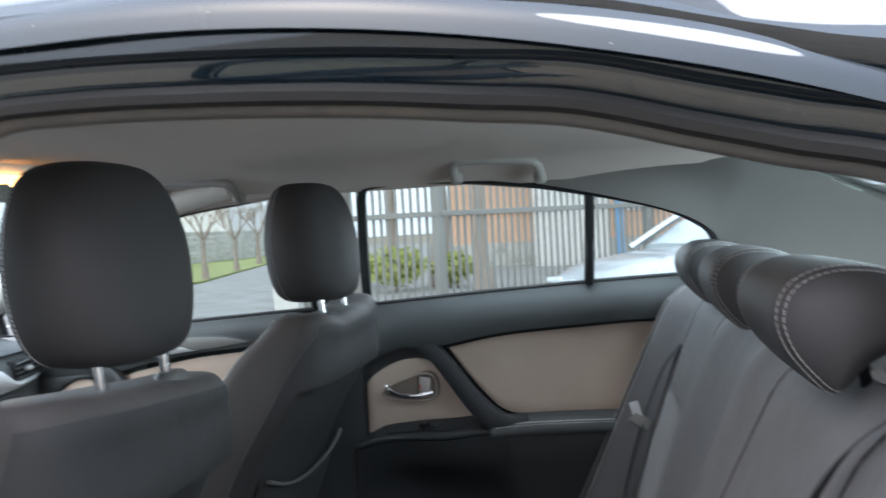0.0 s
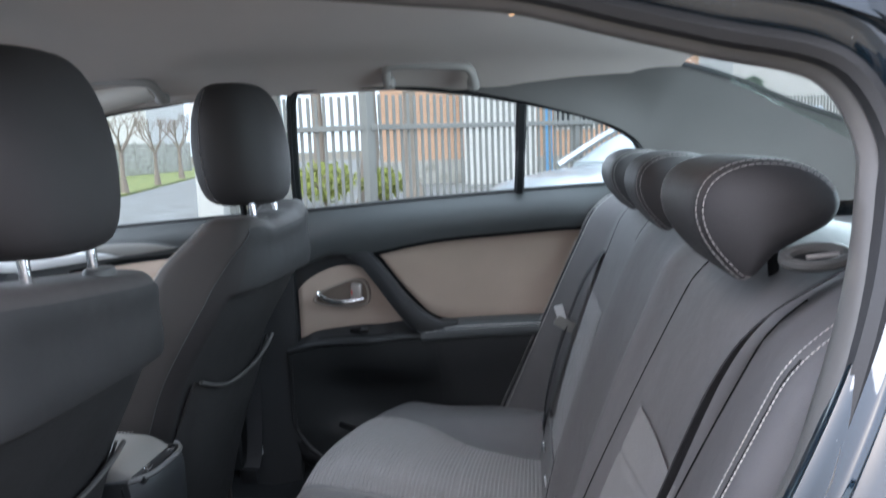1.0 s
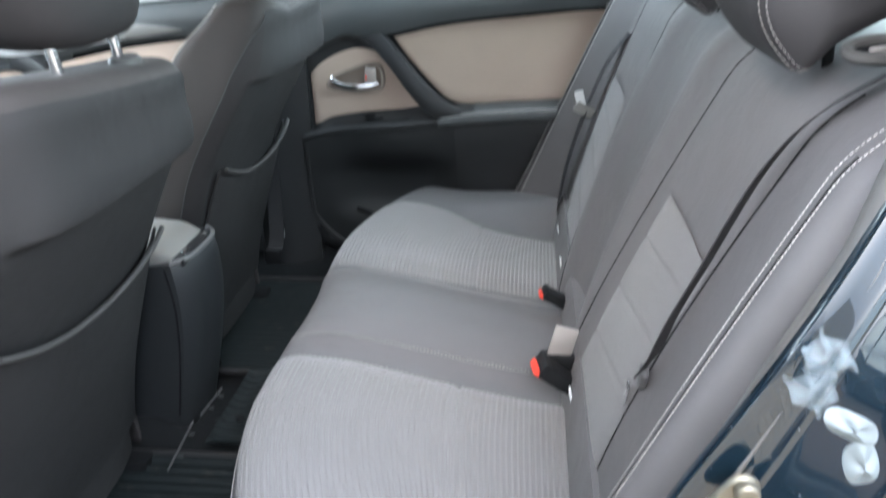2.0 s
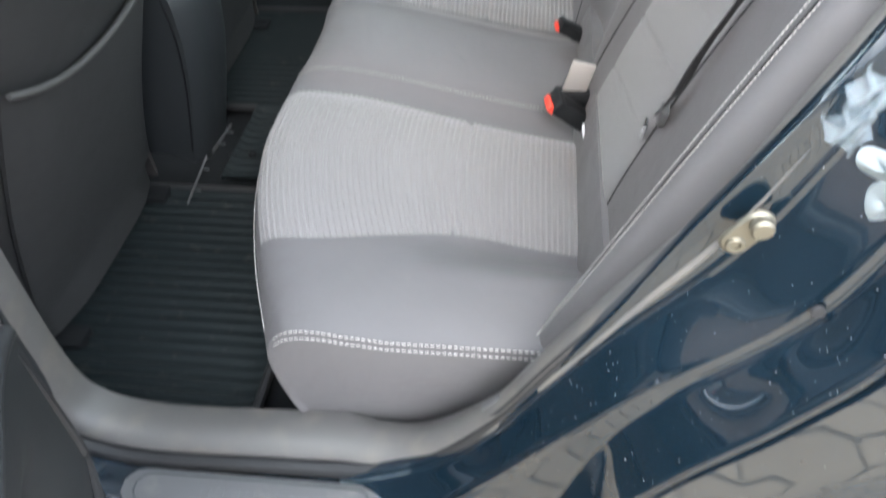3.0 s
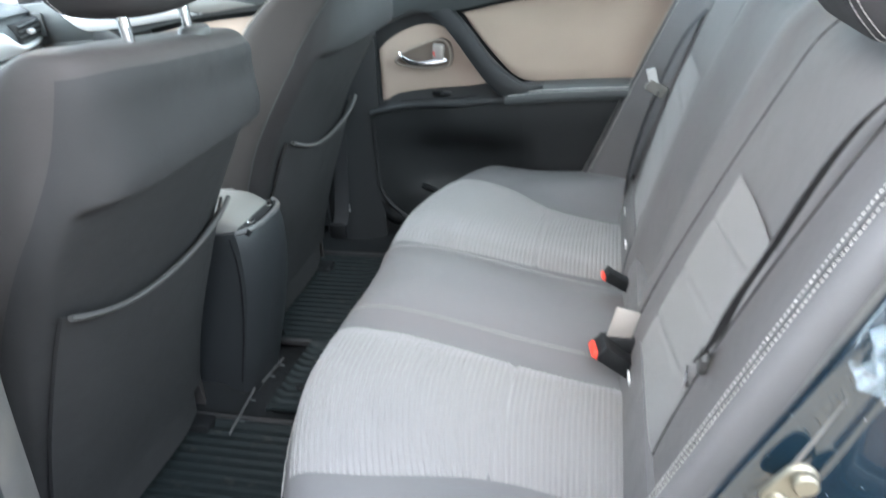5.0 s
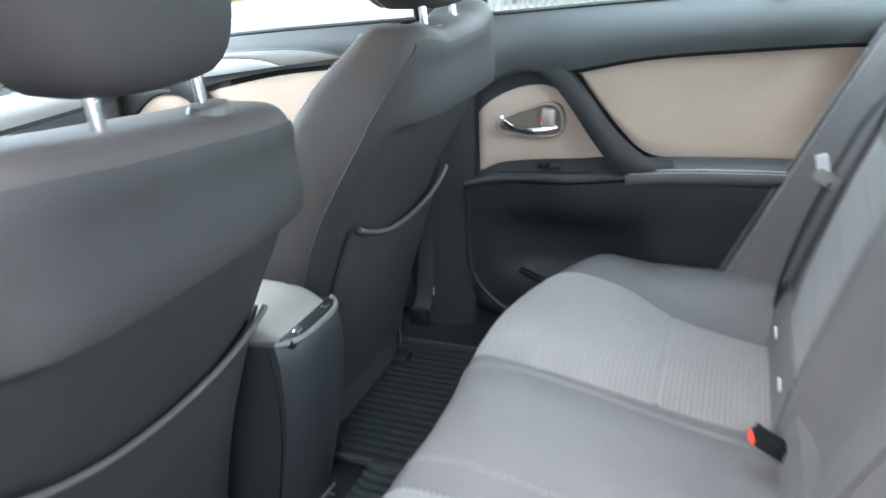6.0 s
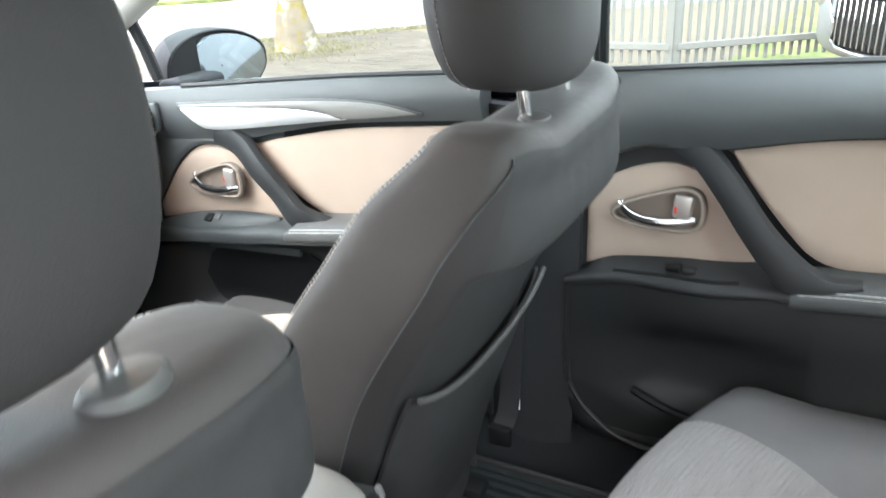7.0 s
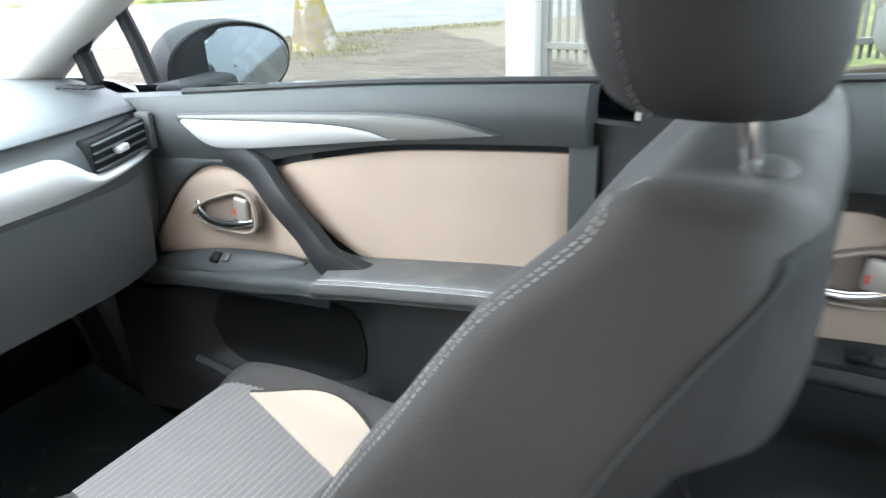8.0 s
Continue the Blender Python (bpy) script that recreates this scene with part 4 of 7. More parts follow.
    for x in np.linspace(-0.70, 0.20, 44):
        t, w = at(x), reach(x)
        lift = 0.030 * ease((x + 0.69) / 0.08) * ease((-0.30 - x) / 0.06)
        rows.append(spline([(x, 0.775, t + 0.006 + lift), (x, 0.768 - w * 0.25, t + 0.005 + lift * 0.8), (x, 0.765 - w * 0.70, t + 0.003 + lift * 0.2), (x, 0.765 - w * 0.93, t), (x, 0.765 - w, t - 0.007), (x, 0.765 - w * 0.97, t - 0.014), (x, 0.765 - w * 0.80, t - 0.020), (x, 0.775, t - 0.03)], 2))
    arm = p("armrest", grid(rows)[0], M_DOORDARK, root, "dark grey armrest ledge")
    rows = []
    for x in np.linspace(-0.305, 0.20, 26):
        t = at(x)
        e = ease((x + 0.306) / 0.02)
        rows.append(spline([(x, 0.770, t + 0.016 * e), (x, 0.715, t + 0.017 * e), (x, 0.688, t + 0.012 * e), (x, 0.677, t + 0.002), (x, 0.675, t - 0.012), (x, 0.679, t - 0.022), (x, 0.70, t - 0.028)], 2))
    p("armrest_pad", grid(rows)[0], M_PLASTIC, arm, "grey leather armrest pad")
    for d in (0.0, 0.006):
        p("stitching", stitches([(x, 0.6815 - d * 0.6, at(x) + 0.0085 - d) for x in np.linspace(-0.295, 0.14, 30)], (0, -0.6, 1), 0.012, 0.001, 0.0016), M_THREAD, arm)
    p("switch_plate", slab([[(x, 0.760 - v * (reach(x) * 0.82 - 0.006), at(x) + 0.0345 - 0.028 * v - 0.004 * math.sin(math.pi * v)) for v in np.linspace(0, 1, 5)] for x in np.linspace(-0.605, -0.385, 14)], (0, 0, -0.004)), M_BLACK, arm, "dark switch plate")
    p("window_switch", rbox((-0.497, 0.722, 0.720), (0.026, 0.022, 0.012), 0.003, 2), M_BLACK, arm, "small black window switch")
    p("switch_tab", rbox((-0.470, 0.722, 0.718), (0.022, 0.020, 0.008), 0.003, 2), M_DOORDARK, arm)
    # lower lining with a bowl-shaped pocket
    def y_low(x, z):
        b = math.exp(-(((x + 0.43) / 0.15) ** 4 + ((z - 0.50) / 0.085) ** 4))
        d = max(0.0, at(x) - 0.02 - z)
        return 0.735 - (reach(x) - 0.036) * math.exp(-(d / 0.11) ** 2) + 0.045 * b + 0.02 * max(0.0, (0.42 - z) / 0.15)
    lo = curve((-0.72, 0.44), (-0.69, 0.42), (-0.64, 0.36), (-0.57, 0.315), (-0.45, 0.30), (-0.2, 0.32), (-0.1, 0.4), (0.2, 0.62))
    p("lower_lining", panel(-0.70, 0.18, lo, lambda x: at(x) - 0.018, y_low, 0.03, 44, 20), M_LOWER, root, "black moulded lower door lining")
    p("rear_lower_panel", panel(-0.262, 0.17, lambda x: max(0.40, lo(x) + 0.02) + 0.20 * max(0.0, -0.20 - x), lambda x: at(x) - 0.034, lambda x, z: y_low(x, z) - 0.005, 0.006, 20, 8, soft=0.004), M_DOORDARK, root, "dark grey rear panel of the lower lining")
    p("pocket_lip", tube(spline([(-0.56, 0.735, 0.44), (-0.48, 0.722, 0.418), (-0.40, 0.718, 0.412), (-0.30, 0.735, 0.43)], 5), 0.008, 6), M_BLACK)
    p("lining_edge", tube(spline([(-0.690, 0.735, 0.63), (-0.693, 0.735, 0.50), (-0.685, 0.735, 0.42), (-0.64, 0.735, 0.358), (-0.57, 0.735, 0.315), (-0.45, 0.735, 0.300)], 5), 0.006, 6), M_RUBBER)
    # frame, glass and divider
    wtop = curve((-0.70, 1.35), (-0.63, 1.362), (-0.60, 1.366), (-0.40, 1.368), (-0.22, 1.352), (-0.02, 1.313), (0.14, 1.272), (0.22, 1.235), (0.272, 1.195), (0.30, 1.14))
    def y_w(x, z):
        return 0.745 - 0.135 * max(0.0, (z - 1.05) / 0.32)
    frame_pts = [(-0.652, 1.05), (-0.645, 1.12), (-0.635, 1.20), (-0.622, 1.29), (-0.605, 1.355), (-0.55, 1.372), (-0.40, 1.372), (-0.22, 1.356), (-0.02, 1.318), (0.14, 1.277), (0.225, 1.238), (0.275, 1.195), (0.275, 1.145), (0.235, 1.098)]
    fp = [Vector((q.x, y_w(q.x, q.y), q.y)) for q in spline([(a, b, 0) for a, b in frame_pts], 5)]
    p("window_frame", tube(fp, 0.0045, 8), M_BLACK, root, "black window frame")
    p("outer_frame", tube([q + Vector((0, 0.022, 0.012)) for q in fp], 0.013, 8), M_BLACK)
    g = p("window_glass", panel(-0.645, 0.272, belt, lambda x: max(belt(x) + 0.004, wtop(x) + 0.004), lambda x, z: y_w(x, z) + 0.012, 0.004, 30, 8), M_GLASS, root, "clear side window glass")
    g.visible_shadow = False
    p("divider_bar", tube([(-0.033, y_w(0, 1.09), 1.09), (-0.026, y_w(0, 1.2), 1.2), (-0.02, y_w(0, 1.318), 1.318)], 0.013, 6, flat=1.0), M_BLACK, root, "black upright glass divider")
    # outer skin
    sk = []
    for x in np.linspace(-0.70, 0.22, 14):
        lo_z = 0.30 if x < -0.2 else 0.30 + (x + 0.2) * 1.35
        sk.append([(x, 0.895 - 0.02 * ((z - 0.6) / 0.3) ** 2 - 0.05 * max(0.0, (z - 0.85) / 0.25) ** 2 * 2, z) for z in np.linspace(lo_z, belt(x) - 0.005, 10)])
    p("outer_skin", slab(sk, (0, -0.012, 0)), M_PAINT, root, "dark blue outer door skin")


right_door = thing("rear_door", (-0.2, 0.85, 0.30), "closed rear car door with beige insert and black lower lining", "car door")
rear_door(Matrix.Identity(4), right_door)
HINGE = Vector((-0.73, -0.87, 0))
OPEN = Matrix.Translation(HINGE) @ Matrix.Rotation(radians(-68), 4, "Z") @ Matrix.Translation(-HINGE) @ MIRROR
left_door = thing("rear_door", (-0.6, -1.2, 0.30), "wide open rear car door with dark lower lining", "car door")
rear_door(OPEN, left_door)


def front_door(m, root):
    def p(name, bm, material, parent=root, label=""):
        return part(name, moved(bm, m), material, parent, label)
    def base(x):
        return 0.715 - 0.05 * max(0.0, (-1.15 - x) / 0.5) ** 1.3
    belt = curve((-1.95, 0.968), (-1.60, 0.988), (-1.20, 1.019), (-0.80, 1.044), (-0.70, 1.048))
    btop = curve((-1.9, 0.86), (-1.60, 0.872), (-1.42, 0.880), (-1.36, 0.893), (-1.20, 0.922), (-1.05, 0.938), (-0.89, 0.950), (-0.80, 0.953))
    def y_up(x, z):
        k = (belt(x) - z) / (belt(x) - btop(x))
        return base(x) + 0.010 - 0.022 * math.sin(math.pi * min(1, 0.15 + k * 0.8))
    p("door_pad", panel(-1.86, -0.855, lambda x: btop(x) + 0.004, belt, y_up, 0.05, 40, 14), M_PLASTIC, root, "dark grey soft door top")
    p("glass_seal", tube([(x, base(x) + 0.018, belt(x) + 0.004) for x in np.linspace(-1.58, -0.80, 20)], 0.006, 6), M_RUBBER)
    p("pad_end", panel(-0.885, -0.845, lambda x: 0.74, lambda x: 0.955, lambda x, z: base(x) + 0.012, 0.03, 4, 4), M_PLASTIC)
    # silver spear
    s_hi = curve((-1.68, 0.958), (-1.575, 0.962), (-1.35, 0.976), (-1.18, 0.984), (-1.07, 0.983), (-0.985, 0.967), (-0.97, 0.963))
    s_lo = curve((-1.68, 0.970), (-1.575, 0.951), (-1.53, 0.917), (-1.495, 0.903), (-1.40, 0.909), (-1.15, 0.939), (-1.0, 0.959), (-0.97, 0.963))
    s_mid = curve((-1.68, 0.950), (-1.575, 0.952), (-1.45, 0.956), (-1.28, 0.960), (-1.20, 0.953), (-1.15, 0.941), (-1.0, 0.957))
    spear = p("silver_spear", panel(-1.574, -0.978, s_lo, lambda x: max(s_lo(x) + 0.001, s_hi(x)), lambda x, z: y_up(x, z) - 0.007, 0.01, 40, 6, soft=0.003), M_PLASTIC, root, "silver and grey spear-shaped trim")
    p("bright_blade", panel(-1.560, -1.155, lambda x: s_lo(x) + 0.004, lambda x: max(s_lo(x) + 0.005, s_mid(x)), lambda x, z: y_up(x, z) - 0.011, 0.006, 30, 5, soft=0.003), M_SILVER, spear, "bright silver blade")
    p("grey_blade", panel(-1.566, -0.99, lambda x: max(s_mid(x), s_lo(x)) + 0.003, lambda x: max(max(s_mid(x), s_lo(x)) + 0.004, s_hi(x) - 0.004), lambda x, z: y_up(x, z) - 0.010, 0.006, 30, 5, soft=0.002), M_CONSOLE, spear)
    # beige insert
    low = curve((-1.45, 0.885), (-1.42, 0.855), (-1.38, 0.815), (-1.33, 0.765), (-1.27, 0.725), (-1.20, 0.705), (-1.10, 0.705), (-0.86, 0.725))
    p("cloth_insert", panel(-1.43, -0.885, low, lambda x: btop(x) - 0.012, lambda x, z: base(x) + 0.018, 0.01, 30, 12, soft=0.006), M_BEIGE, root, "beige cloth door insert")
    # black backing sheet stands for the shadow line over the insert
    p("front_insert_shade", panel(-1.42, -0.86, lambda x: max(low(x) - 0.03, 0.71), lambda x: btop(x) + 0.006, lambda x, z: base(x) + 0.032, 0.02, 20, 4), M_BLACK)
    # handle plate
    hp_top = curve((-1.72, 0.685), (-1.68, 0.738), (-1.62, 0.815), (-1.56, 0.858), (-1.50, 0.862), (-1.46, 0.845), (-1.42, 0.80), (-1.38, 0.74), (-1.35, 0.705))
    hp_low = curve((-1.72, 0.672), (-1.60, 0.688), (-1.45, 0.698), (-1.35, 0.70))
    p("handle_plate", panel(-1.70, -1.355, hp_low, hp_top, lambda x, z: base(x) + 0.012, 0.012, 30, 10, soft=0.005), M_BEIGE, root, "beige plate round the inner door handle")
    p("lining_front", panel(-1.86, -1.34, lambda x: 0.60, lambda x: btop(x) + 0.01, lambda x, z: base(x) + 0.028, 0.02, 12, 6), M_PLASTIC)
    p("pad_front", panel(-1.86, -1.455, lambda x: hp_top(x) + 0.003, lambda x: btop(x) + 0.007, lambda x, z: base(x) + 0.004, 0.02, 30, 6, soft=0.004), M_PLASTIC, root, "grey panel curving down before the handle plate")
    door_handle(p, root, -1.518, 0.788, base(-1.52) - 0.005)
    bar = spline([(-1.49, base(-1.5) + 0.004, 0.900), (-1.43, base(-1.4) - 0.008, 0.872), (-1.375, base(-1.4) - 0.020, 0.822), (-1.33, base(-1.3) - 0.026, 0.772), (-1.290, base(-1.3) - 0.030, 0.730), (-1.252, base(-1.2) - 0.030, 0.712), (-1.215, base(-1.2) - 0.024, 0.710), (-1.185, base(-1.1) - 0.012, 0.716)], 5)
    p("pull_bar", strap(bar, [0.030, 0.029, 0.027, 0.026, 0.029, 0.028, 0.018, 0.005], 0.013), M_DOORDARK, root, "dark grey slanting pull bar")
    at = curve((-1.75, 0.648), (-1.66, 0.660), (-1.55, 0.672), (-1.43, 0.684), (-1.295, 0.699), (-1.15, 0.715), (-0.985, 0.735), (-0.86, 0.743))
    rows = []
    for x in np.linspace(-1.72, -0.86, 40):
        t, b = at(x), base(x) + 0.03
        w = 0.055 + 0.030 * max(0.0, min(1.0, (x + 1.72) / 0.3)) + 0.010 * max(0.0, min(1.0, (x + 1.34) / 0.03))
        rows.append(spline([(x, b + 0.01, t + 0.010), (x, b - w * 0.3, t + 0.009), (x, b - w * 0.78, t + 0.004), (x, b - w * 0.95, t - 0.001), (x, b - w, t - 0.010), (x, b - w * 0.98, t - 0.022), (x, b - w * 0.85, t - 0.034), (x, b + 0.01, t - 0.05)], 2))
    arm = p("armrest", grid(rows)[0], M_PLASTIC, root, "dark grey padded armrest")
    rows = []
    for x in np.linspace(-1.300, -0.865, 24):
        t, b = at(x), base(x) + 0.03
        e = ease((x + 1.301) / 0.015)
        rows.append(spline([(x, b, t + 0.017 * e), (x, b - 0.055, t + 0.018 * e), (x, b - 0.086, t + 0.014 * e), (x, b - 0.098, t + 0.006 * e), (x, b - 0.101, t - 0.006), (x, b - 0.099, t - 0.018), (x, b - 0.080, t - 0.030)], 2))
    p("armrest_pad", grid(rows)[0], M_TRIM, arm, "grey leather armrest pad")
    for d in (0.0, 0.006):
        p("stitching", stitches([(x, base(x) + 0.03 - 0.0965 - d * 0.6, at(x) + 0.0095 - d) for x in np.linspace(-1.285, -0.9, 30)], (0, -0.6, 1), 0.012, 0.001, 0.0016), M_THREAD, arm)
    pod = []
    for x in np.linspace(-1.70, -1.355, 24):
        s = max(0.0, math.sin(math.pi * (x + 1.70) / 0.345)) ** 0.6
        a, b = Vector((x, base(x) + 0.004, at(x) + 0.010 + 0.024 * s)), Vector((x, base(x) - 0.030 * s - 0.004, at(x) + 0.004))
        pod.append([a.lerp(b, k) + Vector((0, -0.004 * math.sin(math.pi * k), 0.006 * math.sin(math.pi * k))) for k in np.linspace(0, 1, 7)])
    sp = p("switch_pod", slab(pod, (0, 0.012, -0.008)), M_PLASTIC, arm, "dark grey lens-shaped switch pod")
    tilt_x = Matrix.Rotation(radians(30), 4, "X")
    p("window_switch", rbox((-1.535, base(-1.54) - 0.018, 0.698), (0.020, 0.022, 0.010), 0.003, 2, None, tilt_x), M_BLACK, sp, "small black window switch")
    p("switch_tab", rbox((-1.512, base(-1.51) - 0.018, 0.701), (0.018, 0.020, 0.008), 0.003, 2, None, tilt_x), M_TRIM, sp)
    def y_low(x, z):
        b = math.exp(-(((x + 1.437) / 0.19) ** 6 + ((z - 0.53) / 0.100) ** 6))
        return base(x) - 0.005 + 0.055 * b + 0.02 * max(0.0, (0.42 - z) / 0.15)
    p("lower_lining", panel(-1.82, -0.86, lambda x: 0.30, lambda x: at(x) - 0.05, y_low, 0.07, 50, 22), M_DOORDARK, root, "dark grey lower door lining with a pocket")
    # black sheet laid in the recess: the pocket's shade put in as colour
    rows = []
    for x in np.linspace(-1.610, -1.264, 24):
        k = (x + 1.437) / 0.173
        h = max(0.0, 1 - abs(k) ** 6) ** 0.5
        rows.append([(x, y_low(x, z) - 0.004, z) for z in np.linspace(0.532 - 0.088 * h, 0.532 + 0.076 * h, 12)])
    p("pocket_shade", slab(rows, (0, 0.003, 0)), M_BLACK, root, "black sheet for the shade inside the door pocket")
    p("pocket_lip", tube(spline([(-1.64, base(-1.6) - 0.008, 0.455), (-1.50, base(-1.5) - 0.014, 0.430), (-1.33, base(-1.3) - 0.014, 0.425), (-1.25, base(-1.2) - 0.005, 0.45)], 5), 0.008, 6), M_PLASTIC)
    def y_w(x, z):
        return base(x) + 0.03 - 0.115 * max(0.0, (z - 1.03) / 0.33)
    top = curve((-1.62, 1.145), (-1.50, 1.215), (-1.35, 1.29), (-1.20, 1.325), (-1.0, 1.352), (-0.82, 1.362), (-0.78, 1.362))
    fp = spline([(-0.80, y_w(-0.8, 1.03), 1.03), (-0.79, y_w(-0.8, 1.2), 1.2), (-0.785, y_w(-0.8, 1.355), 1.355), (-1.0, y_w(-1.0, 1.352), 1.352), (-1.2, y_w(-1.2, 1.325), 1.325), (-1.35, y_w(-1.35, 1.29), 1.29), (-1.5, y_w(-1.5, 1.215), 1.215), (-1.63, base(-1.62) - 0.01, 1.16), (-1.72, base(-1.72) - 0.004, 1.115), (-1.785, base(-1.78) + 0.004, 1.07), (-1.78, base(-1.78) + 0.02, 1.0)], 5)
    p("window_frame", tube(fp, 0.010, 8), M_BLACK, root, "black window frame")
    g = p("window_glass", panel(-1.60, -0.79, belt, top, lambda x, z: y_w(x, z) + 0.005, 0.004, 24, 8), M_GLASS, root, "clear side window glass")
    g.visible_shadow = False
    p("corner_divider", tube([(-1.632, base(-1.63) + 0.010, 1.008), (-1.644, base(-1.64) + 0.002, 1.075), (-1.662, base(-1.66) - 0.010, 1.15)], 0.013, 8), M_BLACK, root, "black corner glass divider")
    p("corner_frame", tube(spline([(-1.645, base(-1.64) - 0.008, 1.152), (-1.72, base(-1.72) - 0.002, 1.112), (-1.775, base(-1.77) + 0.006, 1.070), (-1.772, base(-1.77) + 0.016, 1.005)], 5), 0.017, 8), M_BLACK, root, "black frame of the small corner window")
    sk = [[(x, 0.895 - 0.03 * max(0.0, -1.2 - x) - 0.02 * ((z - 0.6) / 0.3) ** 2 - 0.10 * max(0.0, (z - 0.85) / 0.25) ** 2, z) for z in np.linspace(0.30, belt(x) - 0.005, 10)] for x in np.linspace(-1.85, -0.71, 14)]
    p("outer_skin", slab(sk, (0, -0.012, 0)), M_PAINT, root, "dark blue outer door skin")


fdoor = thing("front_door", (-1.3, 0.85, 0.30), "closed front passenger door with beige insert and silver spear trim", "car door")
front_door(Matrix.Identity(4), fdoor)
ldoor = thing("front_door", (-1.3, -0.85, 0.30), "closed driver's door of the dark blue car", "car door")
front_door(MIRROR, ldoor)

# wing mirror
wing = thing("wing_mirror", (-1.72, 0.85, 0.90), "dark blue wing mirror with clear glass on the front door", "wing mirror")
yaw = Matrix.Translation((-1.735, 0.962, 0.988)) @ Matrix.Rotation(radians(-25), 4, "Z") @ Matrix.Diagonal((1, 1, 1.10, 1))
sect = []
for k, d in ((0.45, -0.165), (0.78, -0.158), (0.93, -0.13), (0.99, -0.06), (1.0, 0.012), (1.0, 0.022), (0.965, 0.026), (0.94, 0.020)):
    sect.append([(d, (0.135 * math.cos(a) + 0.018 * math.sin(a)) * k, 0.083 * (abs(math.sin(a)) ** 0.85) * math.copysign(1, math.sin(a)) * k * (1 - 0.10 * math.cos(a))) for a in np.linspace(0, 2 * math.pi, 41)[:-1]])
part("housing", moved(loft(sect), yaw), M_BLACK, wing, "dark mirror housing")
gl = [[(0.021, (0.135 * math.cos(a) + 0.018 * math.sin(a)) * k, 0.083 * (abs(math.sin(a)) ** 0.85) * math.copysign(1, math.sin(a)) * k * (1 - 0.10 * math.cos(a))) for a in np.linspace(0, 2 * math.pi, 41)[:-1]] for k in (0.87, 0.5, 0.02)]
part("mirror_glass", moved(loft(gl, caps=False), yaw @ Matrix.Translation((0.004, 0.010, 0)) @ Matrix.Rotation(radians(-5), 4, "Z")), M_MIRROR, wing, "clear mirror glass")
part("mirror_foot", rbox((-1.68, 0.82, 0.965), (0.08, 0.16, 0.05), 0.018, 3), M_BLACK, wing)

# ---- front seats ----
XREAR = curve((0.25, -0.84), (0.35, -0.835), (0.50, -0.800), (0.62, -0.760), (0.74, -0.712), (0.85, -0.655), (0.90, -0.628), (0.95, -0.610), (1.02, -0.598), (1.08, -0.594))
THICK = curve((0.25, 0.17), (0.40, 0.215), (0.60, 0.235), (0.80, 0.235), (0.90, 0.222), (0.95, 0.203), (1.02, 0.165), (1.05, 0.150), (1.1, 0.135))
HALFW = curve((0.25, 0.215), (0.40, 0.235), (0.60, 0.255), (0.80, 0.260), (0.90, 0.248), (0.97, 0.230), (1.06, 0.212), (1.1, 0.208))


def seat_pt(z, yc, a, shrink=1.0, off=0.0):
    xr, t, w = XREAR(z), THICK(z), HALFW(z)
    # the shell overhangs above a level crease across the back
    c, s = math.cos(a), math.sin(a)
    px = math.copysign(abs(c) ** 0.48, c) * shrink
    py = math.copysign(abs(s) ** 0.46, s) * (0.86 + 0.14 * shrink)
    x = xr - t / 2 + px * (t / 2 + off)
    if px > 0:
        x -= 0.012 * abs(py) ** 4
        x += (0.030 * ease((z - 0.893) / 0.018) - 0.012 - 0.018 * ease((z - 0.91) / 0.10)) * ease((px - 0.70) / 0.25)
    else:
        x -= 0.060 * max(0.0, abs(py) - 0.30) * min(1.0, (1.11 - z) / 0.15)
    # the passenger's seat is set higher, with a hollow round its headrest posts
    rise, hollow, lean = (0.034, 0.020, -0.006) if yc > 0 else (0.0, 0.004, 0.020)
    up = ease((z - 0.97) / 0.08)
    x += 0.55 * rise * ease((z - 0.45) / 0.35) * (0.5 - 0.5 * px) + (0.020 * ease((z - 0.70) / 0.2) if yc > 0 else 0.0)
    h = z + off * 0.5 + rise * ease((z - 0.55) / 0.35) - up * (lean * py + 0.010 * abs(py) ** 4 + hollow * (1 - ease((abs(py) - 0.40) / 0.45)))
    return Vector((x, yc + py * (w + off), h))


TOPS = [(z, 1.0) for z in list(np.linspace(0.27, 0.88, 27)) + list(np.linspace(0.888, 0.918, 9)) + list(np.linspace(0.93, 1.025, 7))] + [(1.025 + 0.044 * math.sin(k * math.pi / 2), max(0.0, math.cos(k * math.pi / 2)) ** 0.42 if k < 1 else 0.0) for k in (0.15, 0.3, 0.45, 0.6, 0.74, 0.86, 0.94, 1.0)]


def seat_ring(z, yc, shrink=1.0, n=72):
    return [seat_pt(z, yc, a, shrink) for a in np.linspace(0, 2 * math.pi, n + 1)[:-1]]


